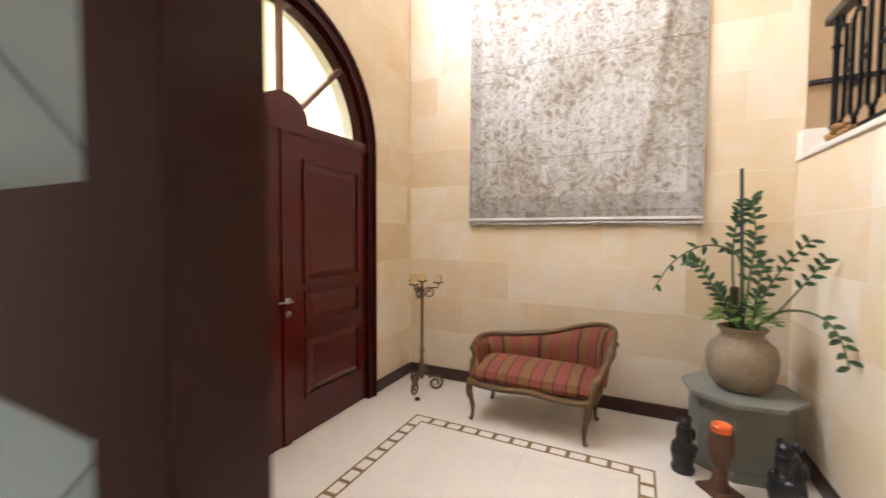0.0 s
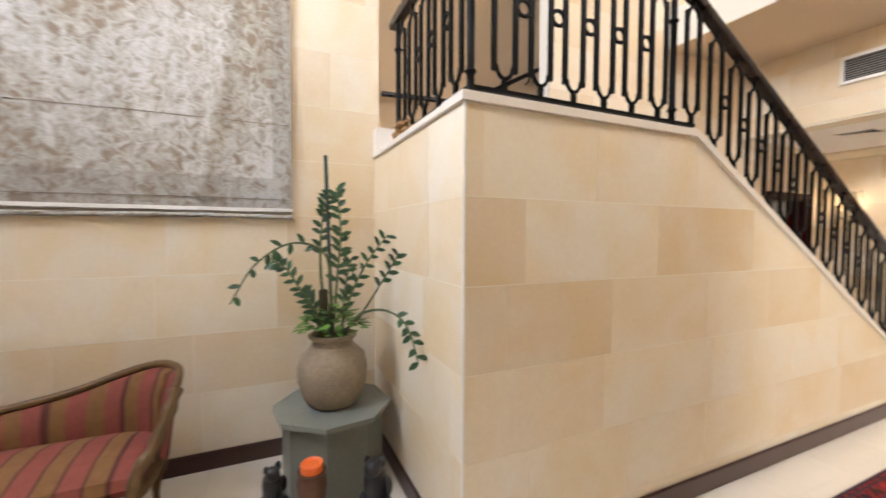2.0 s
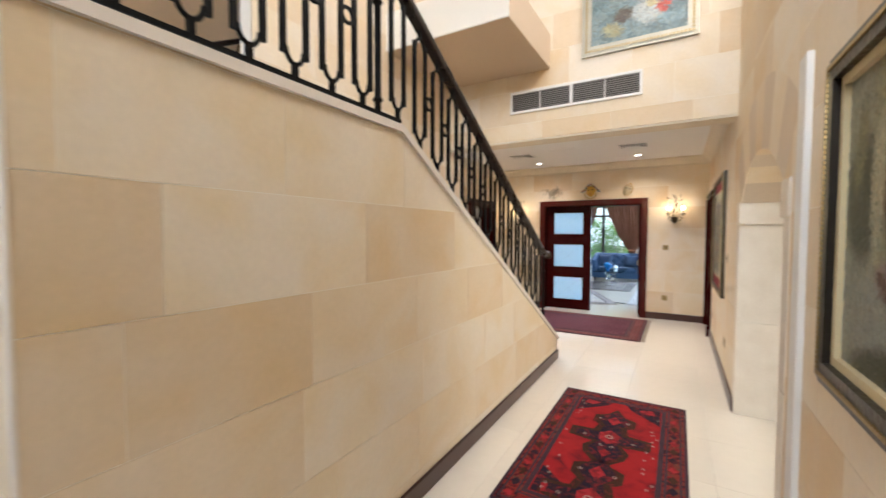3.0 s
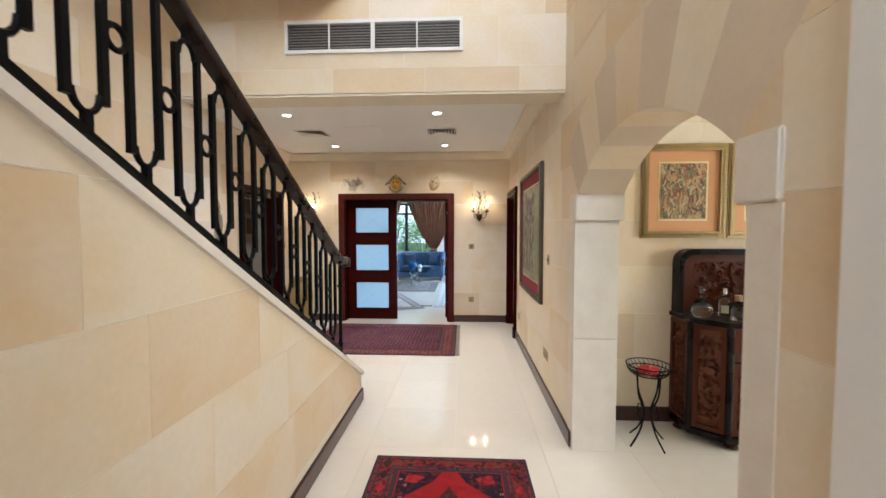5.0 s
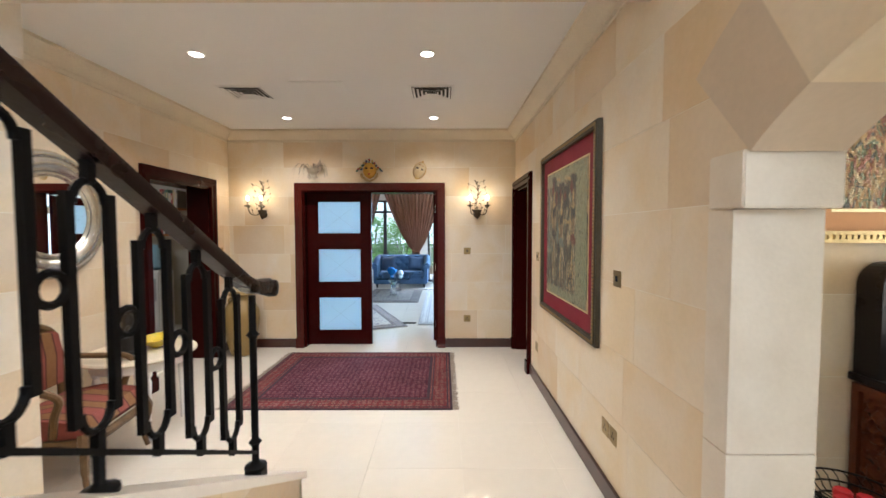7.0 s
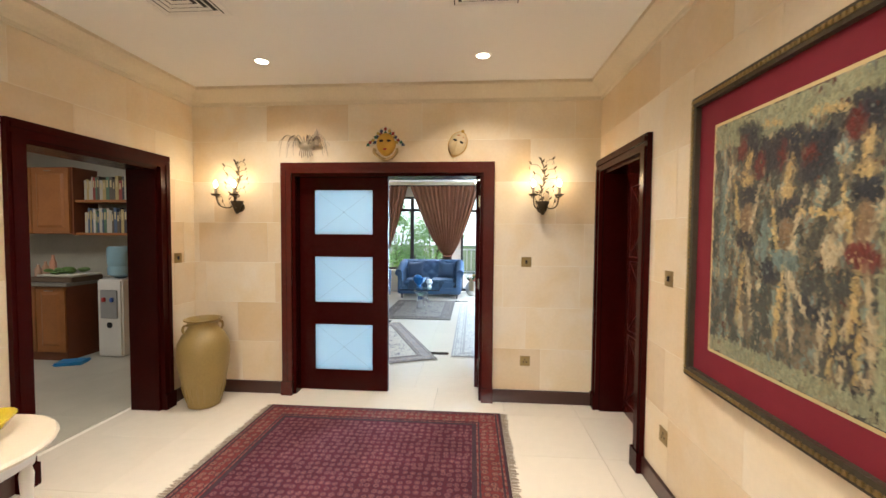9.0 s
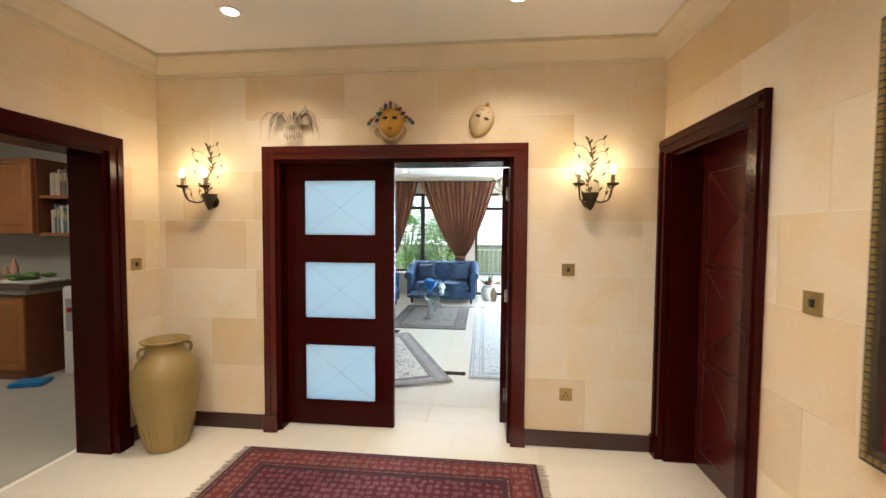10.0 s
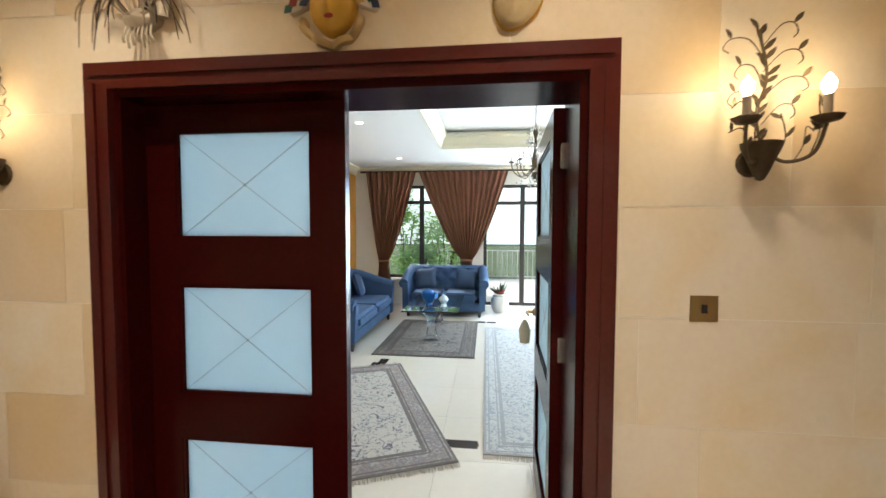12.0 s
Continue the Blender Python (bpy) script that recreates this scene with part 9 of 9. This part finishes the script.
GREYF = pattern("grey_rug_field", (0.17, 0.155, 0.14), (0.25, 0.22, 0.19), (0.10, 0.085, 0.09), 10, thr=(0.4, 0.5, 0.6), dist=2.0)
GREYB = medallions("grey_rug_border", (0.15, 0.13, 0.12), (0.27, 0.24, 0.20), (0.08, 0.06, 0.06), 12)
GREYG = mat("grey_guard", (0.12, 0.10, 0.09), 0.95, var=0.3)
IVF = pattern("ivory_rug_field", (0.55, 0.51, 0.45), (0.45, 0.42, 0.39), (0.13, 0.12, 0.17), 13, thr=(0.48, 0.56, 0.64), dist=2.6)
IVB = pattern("navy_rug_border", (0.40, 0.37, 0.33), (0.22, 0.20, 0.22), (0.36, 0.29, 0.24), 14, thr=(0.42, 0.5, 0.6), dist=2.0)
PLF = pattern("pale_rug_field", (0.55, 0.55, 0.52), (0.46, 0.46, 0.45), (0.30, 0.32, 0.36), 14, thr=(0.46, 0.54, 0.64), dist=2.6)
PLG = mat("pale_guard", (0.40, 0.40, 0.40), 0.95, var=0.2)
carpet("grey_rug", 11.84, 13.76, 2.02, 3.27, GREYF, GREYB, GREYG, "worn grey oriental rug under the coffee table", 0.20)
carpet("pale_runner", 9.83, 13.35, 0.85, 1.90, PLF, PLF, PLG, "pale blue-white floral rug by the glazed doors", 0.16, 'x')
# the ivory rug lies askew
c = carpet("ivory_rug", -1.0, 1.0, -0.62, 0.62, IVF, IVB, mat("ivory_guard", (0.20, 0.17, 0.16), 0.95, var=0.3), "ivory and navy floral rug lying askew", 0.20, 'x')
c.matrix_basis = pose(10.40, 3.02, 0.0, 0, 0, 23.2)
# dark and cream blocks let into the floor
li = thing("floor_inlay_living", 0, 0, 0, 0, "dark marble blocks let into the living room floor", "floor inlay", kind="structure")
for i, (x, y, sx, sy) in enumerate([(9.95, 2.16, 0.05, 0.10), (9.95, 2.00, 0.05, 0.06), (11.6, 3.06, 0.11, 0.05), (11.5, 3.12, 0.08, 0.05), (13.74, 1.97, 0.05, 0.07), (13.74, 1.80, 0.05, 0.07)]):
    part("block", box(x - sx, x + sx, y - sy, y + sy, -0.004, 0.0025), mat("dark_inlay", (0.05, 0.04, 0.035), 0.2), li)
part("strip", box(9.93, 9.97, 1.93, 2.30, -0.004, 0.0015), BROWN, li)


def chandelier():
    t = thing("chandelier", 11.85, 1.345, 3.02, 0, "bronze and crystal chandelier with candle lamps", "chandelier")
    part("ceiling_rose", lathe([(0.0, 0.0), (0.065, 0.0), (0.06, -0.02), (0.02, -0.045), (0.0, -0.05)], 16), SCON, t, "", True)
    part("chain", tube([(0.004 * math.sin(40 * k), 0.004 * math.cos(40 * k), -0.04 - 0.30 * k) for k in (i / 24 for i in range(25))], 0.006, 5), SCON, t)
    part("stem", lathe([(0.01, -0.32), (0.03, -0.40), (0.012, -0.48), (0.02, -0.60), (0.045, -0.72), (0.03, -0.84), (0.05, -0.90), (0.0, -0.96)], 12), SCON, t, "", True)
    CRY = glass("crystal", (0.97, 0.98, 1.0), 0.0, 1.6)
    rng = random.Random(21)
    for i in range(8):
        a = 2 * math.pi * i / 8
        c, s = math.cos(a), math.sin(a)
        part("arm", tube(spline([(0.02 * c, 0.02 * s, -0.78), (0.13 * c, 0.13 * s, -0.90), (0.24 * c, 0.24 * s, -0.84), (0.27 * c, 0.27 * s, -0.74)], 5), 0.006, 6), SCON, t)
        part("drip_cup", lathe([(0.006, 0.0), (0.03, 0.008), (0.034, 0.02), (0.01, 0.016)], 10, None, pose(0.27 * c, 0.27 * s, -0.745)), SCON, t)
        part("candle_tube", lathe([(0.009, 0.0), (0.009, 0.06), (0, 0.061)], 8, None, pose(0.27 * c, 0.27 * s, -0.73)), SLEEVE, t)
        part("bulb", lathe([(0.006, 0.0), (0.014, 0.02), (0.0, 0.05)], 8, None, pose(0.27 * c, 0.27 * s, -0.67)), FLAME, t, "lit candle bulb")
    drop = ball((0, 0, 0), 0.014, (0.8, 0.8, 1.5), None, 6, 4)
    d0 = part("crystal_drop", drop, CRY, t)
    d0.location = (0, 0, -0.99)
    for i in range(120):
        k = rng.random()
        z = -0.36 - 0.62 * k
        r = (0.05 + 0.10 * math.sin(k * 2.2)) if k < 0.55 else 0.12 + 0.16 * rng.random()
        a = rng.uniform(0, 6.28)
        o = new("crystal_drop", d0.data)
        o.parent, o.location = t, (r * math.cos(a), r * math.sin(a), z)
    for i in range(40):
        k = rng.random()
        a = rng.uniform(0, 6.28)
        bm = bmesh.new()
        r = 0.04 + 0.09 * rng.random()
        leaf_mesh(bm, (r * math.cos(a), r * math.sin(a), -0.42 - 0.5 * k), (math.cos(a), math.sin(a), rng.uniform(-0.2, 1)), (0, 0, 1), 0.055, 0.02)
        part("metal_leaf", bm, SCON, t)
    bulb_lamp(11.85, 1.345, 2.43, 14)


chandelier()
for lx, ly in ((11.79, 3.38), (14.06, 3.41)):
    t = thing("downlight", lx, ly, 2.77, 0, "recessed round living room downlight, switched on", "downlight", "living room downlights")
    part("trim_ring", tube([(0.05 * math.cos(a), 0.05 * math.sin(a), -0.002) for a in (2 * math.pi * k / 20 for k in range(20))], 0.008, 6, closed=True), WHITE, t)
    part("lamp_disc", lathe([(0.0, -0.002), (0.045, -0.002), (0.045, 0.0), (0.0, 0.0)], 20), BULB, t)

pp = thing("flower_pot", 14.6, 1.64, 0, 0, "white ceramic pot with red flowers by the garden doors", "flower pot")
part("pot", lathe([(0.10, 0.0), (0.14, 0.05), (0.165, 0.15), (0.16, 0.24), (0.12, 0.30), (0.13, 0.33), (0.11, 0.335), (0.0, 0.30)], 24), mat("white_ceramic", (0.66, 0.62, 0.55), 0.3, var=0.08), pp, "", True)
rng = random.Random(31)
for i in range(30):
    bm = bmesh.new()
    a = rng.uniform(0, 6.28)
    leaf_mesh(bm, (0.05 * math.cos(a), 0.05 * math.sin(a), 0.33), (math.cos(a), math.sin(a), rng.uniform(0.3, 2.5)), (0, 0, 1), rng.uniform(0.10, 0.28), 0.04)
    part("leaf", bm, LEAF, pp)
for i in range(16):
    a, r = rng.uniform(0, 6.28), rng.uniform(0.0, 0.10)
    part("flower", ball((r * math.cos(a), r * math.sin(a), 0.36 + rng.uniform(0, 0.05)), 0.03, (1, 1, 0.7), None, 8, 6), mat("red_petal", (0.6, 0.03, 0.03), 0.6), pp)
LNY = Y(LN, -1)
picture("small_picture", LNY, 14.50, 14.66, 1.85, 2.12, ART5, BLKGOLD, "small dark framed picture on the ochre wall", 0.025, mat("pale_mat", (0.6, 0.55, 0.45), 0.8), 0.03)
picture("small_picture", LNY, 14.50, 14.66, 1.45, 1.72, ART3, BLKGOLD, "small dark framed picture on the ochre wall", 0.025, mat("pale_mat", (0.6, 0.55, 0.45), 0.8), 0.03)
picture("pale_picture", LNY, 13.3, 14.2, 1.75, 2.45, mat("pale_relief", (0.6, 0.56, 0.48), 0.8, var=0.3, scale=8), WHITE, "pale framed panel on the ochre wall", 0.05)

# ---- garden ----
tagged(finish("terrace", box(15.37, 20.0, -5.0, 5.5, -0.139, -0.02), mat("terrace_stone", (0.78, 0.75, 0.69), 0.7, var=0.15, scale=2)), "pale sunlit stone terrace", "terrace", kind="structure")
def sunlit_leaf():
    """Leaves that let some of the sun through."""
    m = mat("garden_leaf", (0.12, 0.26, 0.05), 0.5, var=0.5, rand=0.4)
    n, l = m.node_tree.nodes, m.node_tree.links
    tr, mx = n.new("ShaderNodeBsdfTranslucent"), n.new("ShaderNodeMixShader")
    tr.inputs["Color"].default_value = (0.42, 0.72, 0.20, 1)
    mx.inputs[0].default_value = 0.5
    l.new(n["Principled BSDF"].outputs[0], mx.inputs[1])
    l.new(tr.outputs[0], mx.inputs[2])
    l.new(mx.outputs[0], n["Material Output"].inputs["Surface"])
    return m


GL = sunlit_leaf()


def shrub(x, y, h, r, n, seed, label):
    t = thing("shrub", x, y, -0.10, 0, label, "shrub", "garden shrubs")
    rng = random.Random(seed)
    for i in range(5):
        a = rng.uniform(0, 6.28)
        part("branch", tube(spline([(0, 0, 0), (0.2 * r * math.cos(a), 0.2 * r * math.sin(a), h * 0.4), (0.55 * r * math.cos(a), 0.55 * r * math.sin(a), h * 0.8)], 4), [0.03 * (1 - 0.07 * k) for k in range(9)], 6), mat("bark", (0.12, 0.08, 0.05), 0.9), t)
    bm = bmesh.new()
    for i in range(n):
        a, b = rng.uniform(0, 6.28), rng.uniform(-0.7, 1.57)
        q = rng.uniform(0.45, 1.0) * (1 + 0.35 * noise.noise((math.cos(a) * 2 + seed, math.sin(a) * 2, b * 2)))
        p = Vector((r * q * math.cos(a) * math.cos(b), r * q * math.sin(a) * math.cos(b), h * 0.55 + h * 0.5 * q * math.sin(b)))
        leaf_mesh(bm, p, (math.cos(a) + rng.uniform(-.6, .6), math.sin(a) + rng.uniform(-.6, .6), rng.uniform(-0.6, 0.9)), (rng.uniform(-.4, .4), rng.uniform(-.4, .4), 1), rng.uniform(0.09, 0.17), rng.uniform(0.04, 0.075))
    o = part("foliage", bm, GL, t, "dense green leaves")
    o["kind"] = "stuff"


shrub(17.0, 2.9, 2.0, 0.75, 1500, 1, "dense green garden shrub outside the window")
shrub(17.4, 4.0, 2.4, 0.9, 1600, 2, "tall leafy garden shrub outside the window")
shrub(16.6, 3.5, 1.2, 0.6, 900, 3, "low green shrub by the window")
shrub(22.5, 3.0, 3.2, 1.5, 1800, 4, "tall green garden bush beyond the terrace")
shrub(23.0, -1.5, 2.6, 1.6, 1600, 5, "broad green bush at the garden edge")
fence = thing("garden_fence", 20.4, 0, -0.10, 0, "pale painted garden fence beyond the terrace", "fence")
part("rail", box(-0.015, 0.015, -5, 5, 0.95, 0.98), WHITE, fence)
part("rail", box(-0.015, 0.015, -5, 5, 0.10, 0.13), WHITE, fence)
pk = part("picket", box(-0.009, 0.009, -0.009, 0.009, 0.0, 1.0), WHITE, fence)
pk.location = (0, -4.9, 0)
for i in range(1, 60):
    o = new("picket", pk.data)
    o.parent, o.location = fence, (0, -4.9 + i * 0.165, 0)

# added emissive sheet: the brightness of the distance is its own glow
tagged(finish("backdrop_garden", box(58.0, 58.1, -60, 60, -0.2, 9.0), glow("distance_glow", (0.90, 0.96, 0.93), 1.5)), "glowing pale sheet added for the bright distance beyond the garden", "backdrop", kind="structure")

# ---- the many pieces, last ----
def lay_floor(parent, x0, x1, y0, y1, size, material, gx=0.0, gy=0.0, skip=()):
    me = {}
    nx, ny = math.ceil((x1 - x0) / size) + 1, math.ceil((y1 - y0) / size) + 1
    for i in range(nx):
        for j in range(ny):
            a, b = max(x0, x0 + gx + (i - 1) * size), min(x1, x0 + gx + i * size)
            c, d = max(y0, y0 + gy + (j - 1) * size), min(y1, y0 + gy + j * size)
            if b - a < 0.02 or d - c < 0.02:
                continue
            key = (round(b - a, 3), round(d - c, 3))
            if key not in me:
                bm = box(0.0006, b - a - 0.0006, 0.0006, d - c - 0.0006, -0.006, 0.0)
                o = finish("tile", bm, material, parent)
                me[key] = o.data
            else:
                o = new("tile", me[key])
                o.parent = parent
            o.location = (a, c, 0.0)


lay_slabs()
lay_floor(FLOOR, -2.17, 8.85, -3.0, 4.5, 0.60, MARBLE, 0.31, 0.17)
lay_floor(FLOOR_LIVING, 8.85, 15.2, -2.2, 4.6, 0.60, MARBLE, 0.3, 0.2)
KTILE = mat("kitchen_tile", (0.50, 0.48, 0.40), 0.35, var=0.2, scale=3, rand=0.08)
lay_floor(FLOOR_KITCHEN, 6.2, 11.0, 4.55, 8.0, 0.45, KTILE)
